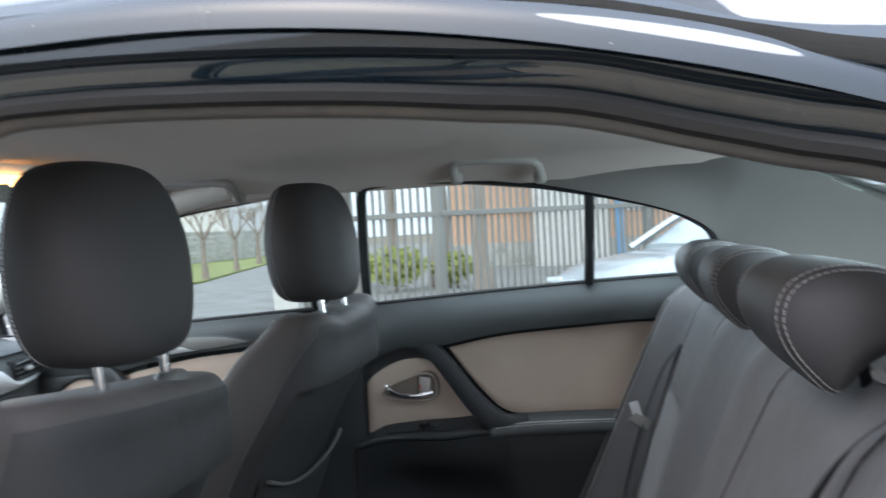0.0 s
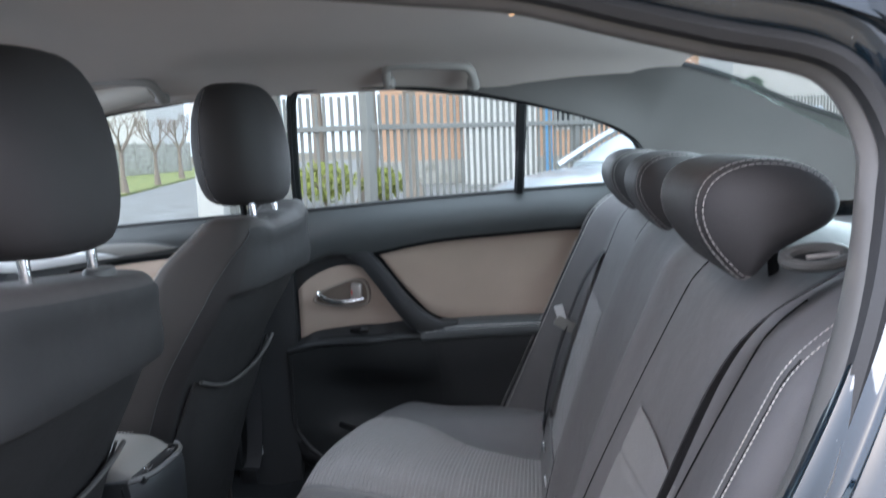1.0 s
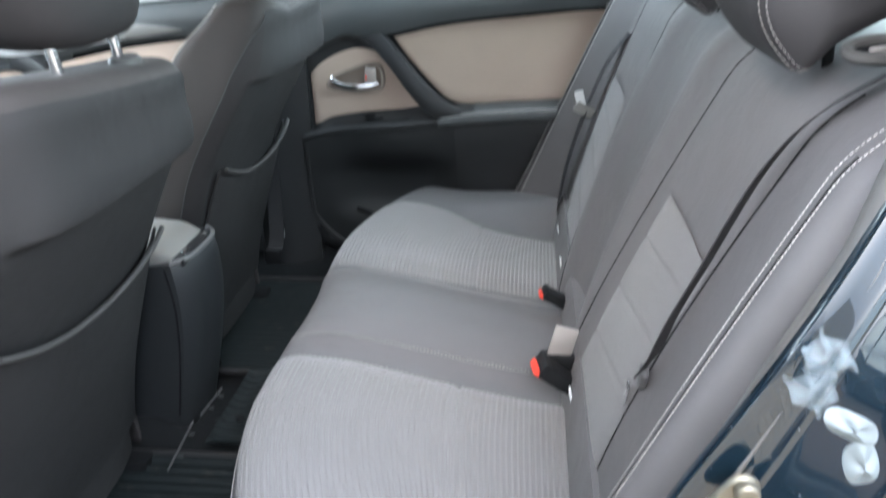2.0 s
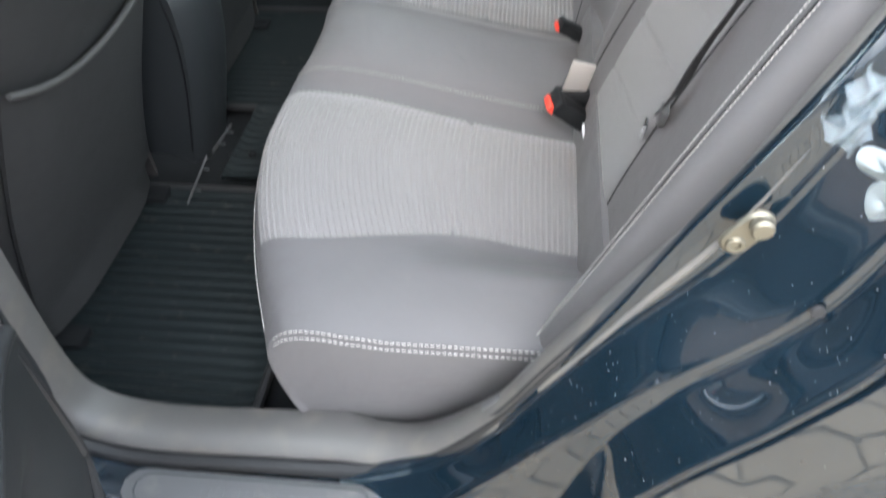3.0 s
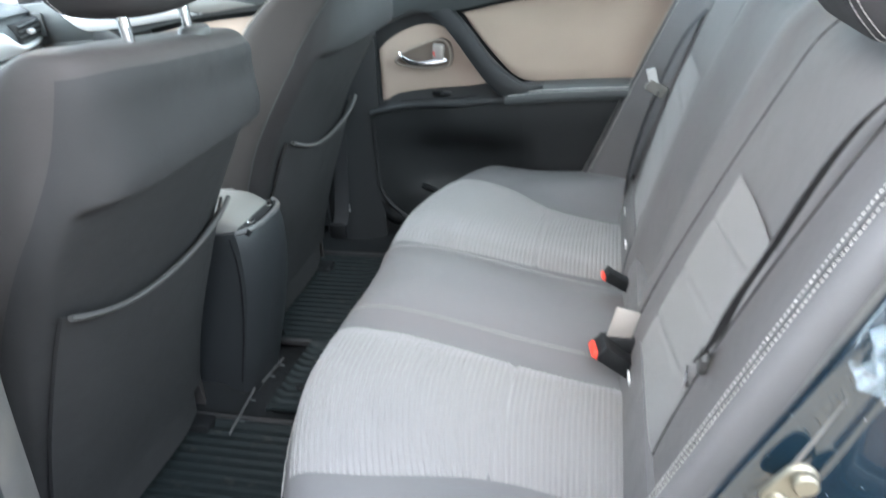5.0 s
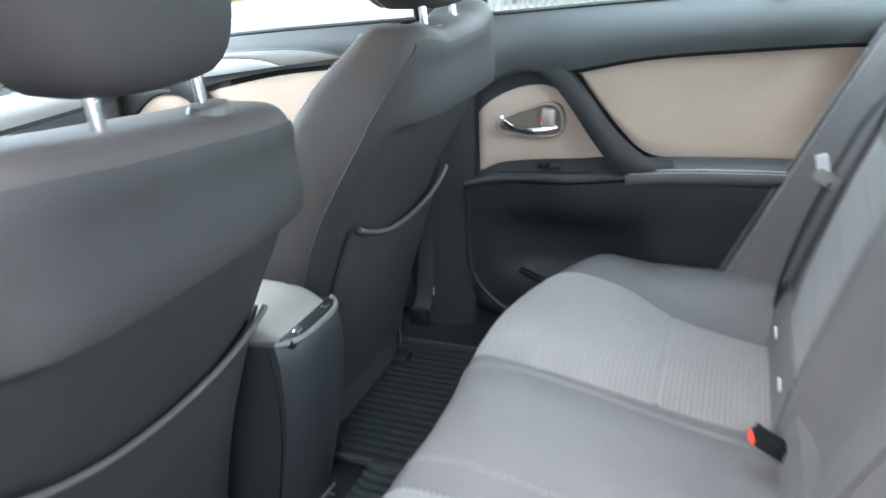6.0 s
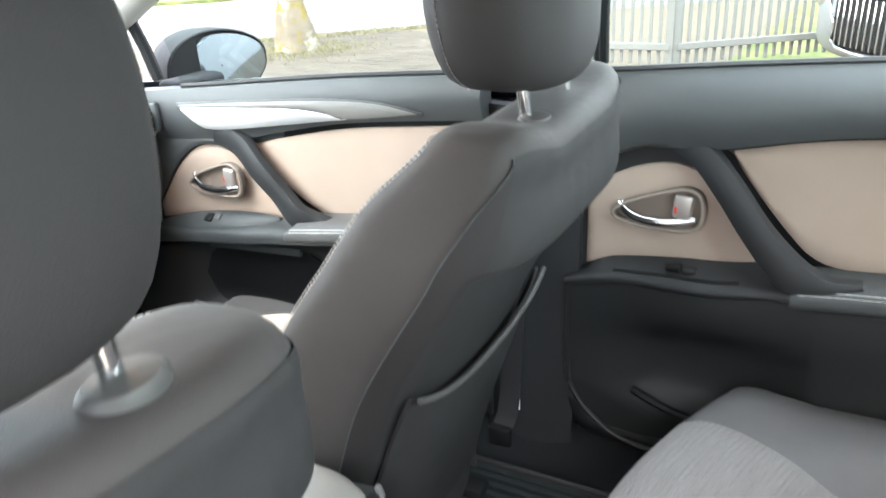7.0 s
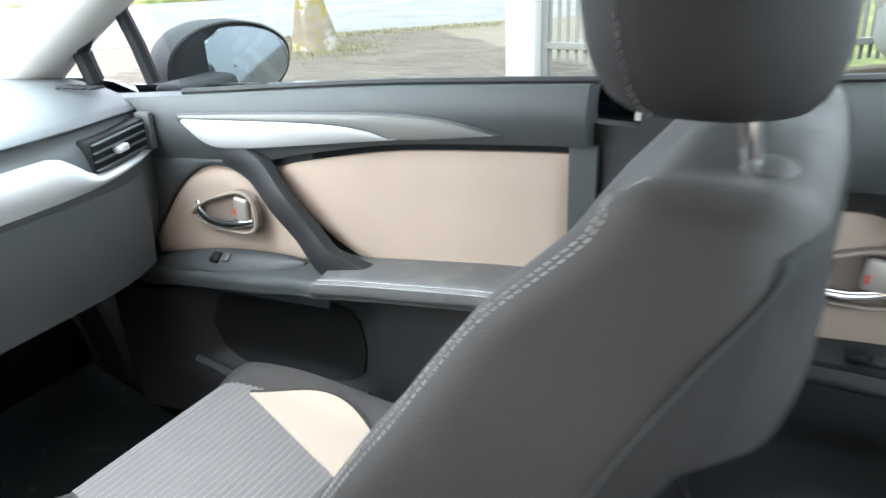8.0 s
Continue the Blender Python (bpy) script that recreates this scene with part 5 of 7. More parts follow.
def front_seat(yc, dx, label):
    before = set(bpy.data.objects)
    seat = thing("front_seat", (-1.1, yc, 0.25), label, "car seat", "front seats")
    back = part("backrest", loft([seat_ring(z, yc, k) for z, k in TOPS], None, False), M_LEATHER, seat, "dark leather backrest")
    # vinyl shell wrapped round the rear
    rows = [[seat_pt(z, yc, a, k, 0.0016) for a in np.linspace(radians(-80 if yc < 0 else -52), radians(80), 49)] for z, k in TOPS if z < 1.05]
    part("back_panel", grid(rows)[0], M_BACKCLOTH, seat, "smooth grey vinyl back panel")
    # side strip between the back panel and a curved seam, on the side facing the console; darker leather paints its
    # shade
    if yc > 0:
        rows, seam = [], []
        for z, k in TOPS:
            if 0.30 < z < 1.045:
                w = 0.014 + 0.048 * ease((1.06 - z) / 0.16)
                px = max(0.02, 1 - 2 * w / THICK(z))
                a1 = max(radians(53), math.acos(px ** (1 / 0.48)))
                rows.append([seat_pt(z, yc, -a, k, 0.0022) for a in np.linspace(radians(51), a1, 9)])
                seam.append(seat_pt(z, yc, -a1, k, 0.0024))
        part("shaded_strip", grid(rows)[0], M_HEAD, seat, "side strip of the seat back, coloured dark for shade")
        part("strip_seam", tube(seam, 0.0008, 5), M_PLASTIC, back, "thin grey seam")
    # sagging map pocket with piped lip
    lipz = lambda y: 0.752 - 0.050 * (1 - y * y) - 0.006 * y
    rows = []
    for y in np.linspace(-1, 1, 21):
        z1 = lipz(y)
        rows.append([(XREAR(z) - 0.008 + 0.017 * math.sin(math.pi * min(1.0, (z - 0.34) / (z1 - 0.34) * 0.8)) * (1 - y ** 4) - 0.014 * y ** 6, yc + y * 0.222, z) for z in np.linspace(0.34, z1, 12)])
    pocket = part("map_pocket", slab(rows, (-0.006, 0, 0)), M_BACKCLOTH, seat, "soft map pocket on the seat back")
    lipp = [(XREAR(lipz(y)) + 0.005 - 0.016 * y ** 4, yc + y * 0.222, lipz(y)) for y in np.linspace(-1, 1, 25)]
    part("pocket_piping", tube(lipp, 0.0046, 8), M_COLLAR, pocket, "grey piping along the pocket")
    # front edge stitching on both wings
    for s in (-1, 1):
        for d in (0.05, 0.16):
            path = [seat_pt(z, yc, math.pi - s * (0.98 + d), k, 0.0026) for z, k in TOPS if 0.45 < z < 1.05]
            z1, k1 = [q for q in TOPS if q[0] < 1.06][-1]
            path += [seat_pt(z1, yc, math.pi - s * (0.98 + d) * (1 - q), k1 - 0.4 * (d - 0.05), 0.0026) for q in (0.15, 0.32, 0.5, 0.7, 0.9)]
            part("stitching", stitches(path, (-0.6, s, 0), 0.0046, 0.0022, 0.0011), M_THREAD, back)
    # headrest
    hx, hy, hz = (-0.680, yc + 0.006, 1.239) if yc > 0 else (-0.686, yc, 1.231)
    rings = []
    for k in np.linspace(-1, 1, 21):
        h = hz + 0.134 * math.sin(k * math.pi / 2)
        r = max(0.02, math.cos(k * math.pi / 2)) ** (0.34 if k < 0 else 0.40)
        w = 0.135 * r * (1.0 - 0.10 * max(0.0, k))
        d = 0.092 * r * (1 - 0.13 * k)
        rings.append([(hx + 0.012 * k * -1 + d * math.copysign(abs(math.cos(a)) ** 0.8, math.cos(a)), hy + w * math.copysign(abs(math.sin(a)) ** 0.75, math.sin(a)), h) for a in np.linspace(0, 2 * math.pi, 33)[:-1]])
    head = part("headrest", loft(rings), M_HEAD, seat, "rounded black leather headrest")
    for i in (10, 22):
        seam = [Vector(r[i]) + Vector((0, 0.0008 * (1 if i < 16 else -1), 0)) for r in rings[2:-3]]
        part("stitching", stitches(seam, (0, 1, 0), 0.0042, 0.0022, 0.0009), M_THREAD, head)
    for s in (-1, 1):
        y = yc + s * 0.071
        post = part("post", tube([(-0.643 + (0.016 if yc > 0 else 0.0), y, 1.01), (-0.655 + (0.012 if yc > 0 else 0.0), y, 1.16)], 0.0075, 12), M_CHROME, head, "chrome headrest post")
        part("post_collar", moved(loft([[(0.019 * k * math.cos(a), 0.029 * k * math.sin(a), h) for a in np.linspace(0, 2 * math.pi, 25)[:-1]] for k, h in ((1.12, -0.03), (1.06, 0.006), (1.0, 0.014), (0.86, 0.018), (0.40, 0.019))]), Matrix.Translation((-0.640 + (0.016 if yc > 0 else 0.0), y, 1.049 + (0.016 if yc > 0 else 0.0))) @ Matrix.Rotation(radians(5), 4, "Y")), M_COLLAR, post, "dark grey plastic post collar")
    # cushion with rounded front corners
    rows = []
    for u in np.linspace(0, 1, 41):
        x = -0.88 - 0.605 * u
        hw = 0.255 * (1 - 0.30 * max(0.0, (u - 0.66) / 0.34) ** 2.2)
        row = []
        for y in np.linspace(-1, 1, 31):
            z = 0.49 + 0.078 * u - 0.10 * max(0.0, (u - 0.86) / 0.14) ** 2.2
            z += 0.045 * math.exp(-((abs(y) - 0.84) / 0.13) ** 2) * (1 - 0.7 * u) - 0.16 * max(0.0, (abs(y) - 0.88) / 0.12) ** 2
            row.append((x, yc + y * hw, z))
        rows.append(row)
    cush = part("cushion", slab(rows, (0, 0, -0.14)), M_LEATHER, seat, "dark leather seat cushion")
    rows = []
    for i, u in enumerate(np.linspace(0.02, 0.93, 208)):
        x = -0.88 - 0.605 * u
        hw = 0.255 * (1 - 0.30 * max(0.0, (u - 0.66) / 0.34) ** 2.2)
        row = []
        for y in np.linspace(-0.66, 0.66, 15):
            z = 0.49 + 0.078 * u - 0.10 * max(0.0, (u - 0.86) / 0.14) ** 2.2 + 0.045 * math.exp(-((abs(y) - 0.84) / 0.13) ** 2) * (1 - 0.7 * u)
            rib = (0.001, 0.001, -0.001, -0.001)[i % 4] - 0.004 * math.exp(-((x + 1.14) / 0.006) ** 2)
            row.append((x, yc + y * hw, z + 0.004 + rib - 0.003 * (abs(y) / 0.66) ** 8))
        rows.append(row)
    part("ribbed_insert", grid(rows)[0], M_RIB, cush, "grey ribbed cloth seat insert")
    if yc > 0:
        rows = []
        for k in np.linspace(0, 1, 20):
            x = -1.100 - 0.268 * k
            row = []
            for v in np.linspace(0, 1, 10):
                y = (0.046 + 0.093 * k + max(0.002, 0.082 * (1 - k) + 0.24 * k * (1 - k)) * v) / 0.255
                u = (-0.88 - x) / 0.605
                z = 0.49 + 0.078 * u + 0.045 * math.exp(-((abs(y) - 0.84) / 0.13) ** 2) * (1 - 0.7 * u) - 0.16 * max(0.0, (abs(y) - 0.88) / 0.12) ** 2
                row.append((x, yc + y * 0.255, z + 0.0075))
            rows.append(row)
        rim = [Vector(r[-1]) for r in rows]
        part("piping", tube(rim, 0.0025, 6), M_LEATHER, cush)
        part("cream_patch", slab(rows, (0, 0, -0.004)), M_CREAM, cush, "cream patch on the cushion's wing")
    part("seat_base", rbox((-1.17, yc, 0.30), (0.56, 0.42, 0.10), 0.02, 3), M_BLACK, seat)
    for s in (-1, 1):
        part("seat_rail", rbox((-1.16, yc + s * 0.19, 0.245), (0.66, 0.045, 0.03), 0.006, 2), M_BLACK, seat)
    for o in set(bpy.data.objects) - before:
        if o.type == "MESH":
            o.data.transform(Matrix.Translation((dx, 0, 0)))
    return seat


front_seat(-0.36, 0.027, "dark leather driver's seat with headrest and map pocket")
front_seat(0.36, 0.034, "dark leather front passenger seat with cream cushion patch")

# ---- rear bench ----
bench = thing("rear_bench", (-0.2, 0.0, 0.25), "rear bench seat in dark leather with grey ribbed cloth", "car seat")
CUSH = spline([(-0.355, 0.305, 0), (-0.405, 0.345, 0), (-0.460, 0.405, 0), (-0.498, 0.455, 0), (-0.508, 0.490, 0), (-0.492, 0.516, 0), (-0.455, 0.527, 0), (-0.38, 0.522, 0), (-0.28, 0.502, 0), (-0.15, 0.472, 0), (0.0, 0.445, 0), (0.10, 0.44, 0)], 6)


def even(pts, n):
    """The same line in n even steps."""
    acc = [0.0]
    for a, b in zip(pts, pts[1:]):
        acc.append(acc[-1] + (b - a).length)
    out = []
    for d in np.linspace(0, acc[-1], n):
        i = min(max(int(np.searchsorted(acc, d)) - 1, 0), len(pts) - 2)
        out.append(pts[i].lerp(pts[i + 1], (d - acc[i]) / max(acc[i + 1] - acc[i], 1e-9)))
    return out


CUSH = even(CUSH, 160)


def cush_at(s, y):
    """The bench's surface at s along its profile (0 at the lower front, 1 at the back)."""
    f = s * (len(CUSH) - 1)
    i = min(int(f), len(CUSH) - 2)
    q = CUSH[i].lerp(CUSH[i + 1], f - i)
    e = max(0.0, (abs(y) - 0.615) / 0.095)
    c = max(0.0, (abs(y) - 0.30) / 0.41)
    w = max(0.0, min(1.0, (abs(y) - 0.50) / 0.11))
    w = w * w * (3 - 2 * w)
    top = max(0.0, min(1.0, (s - 0.26) / 0.14))
    z = q.y + top * (w * max(0.0, 0.520 - q.y) + 0.022 * math.exp(-(y / 0.13) ** 4) - 0.012 * math.exp(-((abs(y) - 0.18) / 0.03) ** 2))
    x = q.x + 0.13 * c ** 1.6 * (1 - max(0.0, min(1.0, (q.x + 0.3) / 0.3))) * max(0.0, min(1.0, (q.y - 0.30) / 0.2)) + 0.012 * math.exp(-(y / 0.12) ** 4)
    z -= 0.016 * top * e ** 2.2
    return Vector((x, y, z))


ys = list(np.linspace(-0.71, -0.60, 9)) + list(np.linspace(-0.59, 0.59, 61)) + list(np.linspace(0.60, 0.71, 9))
rows = [[cush_at(s, y) for s in np.linspace(0, 1, 56)] for y in ys]
bm = grid(rows)[0]
for sgn in (-1, 1):
    edge = [cush_at(s, sgn * 0.71) for s in np.linspace(0, 1, 56)]
    foot = [Vector((max(q.x * 0.9 - 0.02, -0.36) if k > 14 else -0.352, sgn * 0.700, 0.302)) for k, q in enumerate(edge)]
    side = [[q.lerp(f, k) + Vector((0, sgn * 0.010 * math.sin(math.pi * k) ** 0.6, 0)) for q, f in zip(edge, foot)] for k in (0, 0.04, 0.12, 0.3, 0.6, 0.85, 1.0)]
    grid(side, bm)
cushion = part("cushion", bm, M_BENCH, bench, "dark leather bench cushion")
S0, S1 = 0.30, 0.985
for sgn in (-1, 1):
    rows = []
    for i, s in enumerate(np.linspace(S0, S1, 260)):
        row = []
        k = (s - S0) / (S1 - S0)
        y0 = 0.175 + 0.02 * k + 0.10 * max(0.0, 0.25 - k) ** 1.5
        y1 = 0.560 - 0.075 * ease((k - 0.08) / 0.55)
        for v in np.linspace(0, 1, 19):
            q = cush_at(s, sgn * (y0 + (y1 - y0) * v))
            rim = (2 * v - 1) ** 10 + max(0.0, 1 - k / 0.02) + max(0.0, (k - 0.985) / 0.015)
            groove = math.exp(-((q.x + 0.175) / 0.004) ** 2)
            row.append(q + Vector((0, 0, 0.0050 + (0.0009, 0.0009, -0.0009, -0.0009)[i % 4] - 0.004 * min(1.0, rim) - 0.0035 * groove)))
        rows.append(row)
    part("ribbed_insert", grid(rows)[0], M_RIB, cushion, "grey ribbed cloth insert")
    edge = []
    for s in np.linspace(S0 + 0.01, S1, 60):
        edge.append(cush_at(s, sgn * 0.128) + Vector((0, 0, 0.0015)))
    for d in (0.0, 0.007):
        part("stitching", stitches([q + Vector((0, d * sgn, 0)) for q in edge], (0, 0, 1), 0.0045, 0.0022, 0.0010), M_SEAM, cushion)
# side and front twin stitching
for sgn in (-1, 1):
    for d in (0.0, 0.010):
        path = [cush_at(s, sgn * 0.708) + Vector((0, sgn * (0.004 + d * 0.3), -0.002 - d)) for s in np.linspace(0.285, 0.90, 60)]
        part("stitching", stitches(path, (0, sgn, 0.3), 0.0048, 0.0024, 0.0013), M_THREAD, cushion)
piping = [cush_at(0.27, y) + Vector((-0.002, 0, 0)) for y in np.linspace(-0.69, 0.69, 90)]
part("stitching", stitches(piping, (-1, 0, 0), 0.0048, 0.0024, 0.0011), M_THREAD, cushion)
part("bench_base", rbox((-0.14, 0, 0.265), (0.44, 1.38, 0.09), 0.015, 2), M_CARPET, bench)

# seat back: x over height z, with wings at the sides
def back_at(v, y):
    """The seat back's front at v (0 foot, 1 top)."""
    z = 0.42 + 0.60 * v
    x = 0.022 + 0.02 * v + 0.165 * v ** 1.5
    wing = math.exp(-((abs(y) - 0.69) / 0.055) ** 2)
    x -= wing * (0.008 + 0.105 * math.exp(-v / 0.42))
    if y > 0:
        x -= 0.047 * ease((y - 0.60) / 0.09)
    x -= 0.020 * math.exp(-((abs(y) - 0.15) / 0.05) ** 2)
    x += 0.014 * math.exp(-(y / 0.08) ** 2)
    x += 0.05 * max(0.0, (abs(y) - 0.705) / 0.025) ** 2
    x += 0.05 * max(0.0, (v - 1.0) / 0.13) ** 2
    return Vector((x, y, z))


ys = list(np.linspace(-0.73, -0.58, 17)) + list(np.linspace(-0.57, 0.57, 69)) + list(np.linspace(0.58, 0.73, 17))
rows = []
for y in ys:
    col = [back_at(v, y) for v in np.linspace(0, 1.13, 40)]
    t = col[-1]
    col += [t + Vector((0.03, 0, 0.012)), t + Vector((0.08, 0, 0.012)), t + Vector((0.12, 0, 0.0)), Vector((t.x + 0.13, y, 0.95)), Vector((0.28, y, 0.45))]
    rows.append(col)
back = part("backrest", grid(rows)[0], M_BENCH, bench, "dark leather rear backrest")
for sgn in (-1, 1):
    # paler cloth panel low on each back
    rows = []
    for v in np.linspace(0.10, 0.74, 90):
        y0 = 0.178 + 0.135 * v
        y1 = 0.44 + 0.16 * v - 0.06 * v * v
        row = []
        for k in np.linspace(0, 1, 17):
            y = y0 + (y1 - y0) * k
            vv = v + 0.012 * math.sin(math.pi * k) * v
            q = back_at(vv, sgn * y)
            line = max(math.exp(-((vv - c) / 0.0045) ** 2) for c in (0.31 + 0.10 * k, 0.47 + 0.08 * k, 0.62 + 0.05 * k))
            row.append(q + Vector((-0.005 + 0.003 * line + 0.004 * abs(2 * k - 1) ** 8, 0, 0)))
        rows.append(row)
    part("cloth_panel", grid(rows)[0], M_CLOTH, back, "grey quilted cloth back panel")
    # outer side wing seam
    for d in (0.0, 0.013):
        path = [back_at(v, sgn * (0.670 + d * 1.5)) + Vector((-0.0035, 0, 0)) for v in np.linspace(0.08, 1.10, 90)]
        part("stitching", stitches(path, (-1, sgn * 0.6, 0.3), 0.0036, 0.0018, 0.0010), M_THREAD, back)
    part("seam", tube([back_at(v, sgn * 0.680) for v in np.linspace(0.08, 1.04, 60)], 0.0018, 5), M_BLACK, back)
    seam = [back_at(v, sgn * (0.452 + 0.11 * v)) + Vector((0.0005, 0, 0)) for v in np.linspace(0.02, 1.08, 40)]
    part("seam", tube(seam, 0.0018, 5), M_BLACK, back)
    seam = [back_at(v, sgn * (0.14 + 0.11 * v)) + Vector((0.0005, 0, 0)) for v in np.linspace(0.02, 1.08, 40)]
    part("seam", tube(seam, 0.0018, 5), M_BLACK, back)
for sgn, y in ((1, 0.450), (1, 0.262), (-1, 0.243)):
    part("anchor_label", rbox((0.0165, sgn * y, 0.496), (0.004, 0.016, 0.024), 0.0015, 1, None, Matrix.Rotation(radians(-8), 4, "Y")), M_WHITE, back, "small white anchor label")
part("foot_pad", slab([[(0.004 + 0.024 * k + 0.02 * max(0.0, k - 0.8), y, 0.43 + 0.11 * k) for y in np.linspace(-0.60, 0.60, 21)] for k in np.linspace(0, 1, 9)], (0.03, 0, 0)), M_BENCH, back)


def rear_headrest(yc, w, label):
    h = thing("rear_headrest", (0.28, yc, 1.03), label, "headrest", "rear headrests")
    side = spline([(0.212, 1.072, 0), (0.190, 1.088, 0), (0.168, 1.118, 0), (0.160, 1.150, 0), (0.172, 1.180, 0), (0.205, 1.196, 0), (0.250, 1.195, 0), (0.284, 1.180, 0), (0.302, 1.155, 0), (0.294, 1.132, 0), (0.268, 1.116, 0), (0.238, 1.098, 0)], 4, True)
    c = Vector((0.225, 1.14, 0))
    rings = []
    for k in np.linspace(-1, 1, 23):
        r = max(0.03, 1 - abs(k) ** 9) ** 0.5
        rings.append([(c.x + (q.x - c.x) * (0.25 + 0.75 * r), yc + k * w, c.y + (q.y - c.y) * (0.25 + 0.75 * r)) for q in side])
    pad = part("pad", loft(rings), M_RHEAD, h, "black leather headrest pad")
    for kk in (-0.78, 0.78):
        for d in (0.0, 0.085):
            k = kk + d * (1 if kk > 0 else -1)
            r = max(0.03, 1 - abs(k) ** 9) ** 0.5
            path = [Vector((c.x + (q.x - c.x) * (0.25 + 0.75 * r) * 1.004, yc + k * w, c.y + (q.y - c.y) * (0.25 + 0.75 * r) * 1.006)) for q in side[0:32]]
            part("stitching", stitches(path, (0, 0, 1), 0.0052, 0.0018, 0.0012, None, (c.x, c.y)), M_SEAM, pad)
    for s in (-1, 1):
        part("post", tube([(0.262, yc + s * 0.05, 0.98), (0.250, yc + s * 0.05, 1.13)], 0.006, 10), M_BLACK, h)
    return h


rear_headrest(-0.40, 0.13, "black leather rear headrest with pale twin stitching")
rear_headrest(0.0, 0.095, "narrow black leather middle headrest with pale stitching")
rear_headrest(0.40, 0.13, "black leather rear headrest with pale twin stitching")
bez = thing("belt_guide", (0.36, -0.52, 1.03), "grey plastic belt outlet on the seat shoulder", "belt guide")
GM = Matrix.Translation((0.262, -0.548, 1.104)) @ Matrix.Rotation(radians(22), 4, "X") @ Matrix.Rotation(radians(-6), 4, "Y")
part("guide", moved(tube([(0.028 * math.cos(a), 0.016 * math.sin(a), 0) for a in np.linspace(0, 2 * math.pi, 25)[:-1]], 0.006, 8, closed=True), GM), M_COLLAR, bez, "grey oval belt outlet")
part("slot", moved(rbox((0, 0, -0.004), (0.046, 0.022, 0.008), 0.003, 2), GM), M_BLACK, bez)
part("slot_lip", moved(rbox((0.005, -0.002, 0.002), (0.030, 0.006, 0.004), 0.002, 2), GM), M_GRAB, bez)


# ---- belts ----
def webbing(pts, w=0.046, side=(0, 1, 0), t=0.0016):
    rows = []
    p = spline(pts, 6)
    for i, q in enumerate(p):
        d = (p[min(i + 1, len(p) - 1)] - p[max(i - 1, 0)]).normalized()
        s = Vector(side)
        s = (s - d * s.dot(d)).normalized() * w / 2
        rows.append([q - s, q, q + s])
    n = (p[1] - p[0]).cross(Vector(side)).normalized() * t
    return slab(rows, n)


def buckle(x, y, z, tilt, yaw, label, size=1.0):
    b = thing("belt_buckle", (x, y, 0.46), label, "belt buckle", "rear belt buckles")
    m = Matrix.Translation((x, y, z)) @ Matrix.Rotation(radians(yaw), 4, "Z") @ Matrix.Rotation(radians(tilt), 4, "Y") @ Matrix.Diagonal((size, size, size, 1))
    part("housing", moved(rbox((0, 0, 0.006), (0.030, 0.046, 0.074), 0.005, 2), m), M_BLACK, b)
    part("collar", moved(rbox((0.004, 0, 0.040), (0.024, 0.050, 0.012), 0.003, 2), m), M_BLACK, b)
    part("release", moved(rbox((-0.009, 0, 0.0445), (0.013, 0.040, 0.014), 0.003, 2), m), M_RED, b, "red release button")
    return b


buckle(0.002, 0.085, 0.500, -58, 8, "black belt buckle with red button on the bench", 0.72)
buckle(0.000, -0.195, 0.500, -52, 10, "black belt buckle with red button and metal tongue")
tong = thing("belt_tongue", (-0.01, -0.165, 0.50), "steel belt tongue beside the buckle on the bench", "belt tongue")
part("plate", rbox((0.004, -0.175, 0.552), (0.040, 0.005, 0.066), 0.002, 2, None, Matrix.Rotation(radians(14), 4, "Y")), M_SATIN, tong, "bright steel plate")
part("slot_cover", rbox((-0.002, -0.172, 0.515), (0.066, 0.022, 0.034), 0.006, 2), M_BLACK, tong)
near_belt = thing("seat_belt", (0.05, -0.47, 0.55), "black seat belt lying over the near backrest", "seat belt")
p0 = [back_at(v, y) + Vector((-0.020, -0.002, 0.003)) for v, y in ((1.13, -0.585), (1.05, -0.575), (0.94, -0.553), (0.76, -0.549), (0.66, -0.543), (0.58, -0.545), (0.525, -0.532))]
part("webbing", webbing(p0, 0.025, (0.7, 0.75, 0.2)), M_WEB, near_belt)
part("tongue", rbox(back_at(0.505, -0.520) + Vector((-0.010, 0, 0)), (0.011, 0.022, 0.036), 0.005, 2, None, Matrix.Rotation(radians(28), 4, "X")), M_TRIM, near_belt, "grey plastic belt tongue")
part("tongue_blade", rbox(back_at(0.425, -0.490) + Vector((-0.008, 0, 0)), (0.003, 0.014, 0.062), 0.002, 1, None, Matrix.Rotation(radians(32), 4, "X")), M_CHROME, near_belt)
far_belt = thing("seat_belt", (0.06, 0.52, 0.50), "black seat belt hanging before the far backrest", "seat belt")
part("webbing", webbing([(0.30, 0.60, 1.04), (0.21, 0.59, 0.98), (0.135, 0.575, 0.90), (0.085, 0.565, 0.79), (0.055, 0.565, 0.70), (0.03, 0.57, 0.60), (0.015, 0.58, 0.50)], 0.040, (0, 1, 0)), M_WEB, far_belt)
part("webbing", webbing([(0.078, 0.548, 0.77), (0.052, 0.545, 0.69), (0.03, 0.552, 0.60), (0.014, 0.565, 0.50)], 0.03, (0, 1, 0)), M_WEB, far_belt)
part("tongue", rbox((0.074, 0.548, 0.775), (0.050, 0.014, 0.030), 0.005, 2, None, Matrix.Rotation(radians(30), 4, "Y")), M_CONSOLE, far_belt, "grey plastic belt tongue")
part("tongue_blade", rbox((0.064, 0.544, 0.800), (0.022, 0.004, 0.045), 0.002, 1, None, Matrix.Rotation(radians(-15), 4, "Y")), M_SILVER, far_belt)
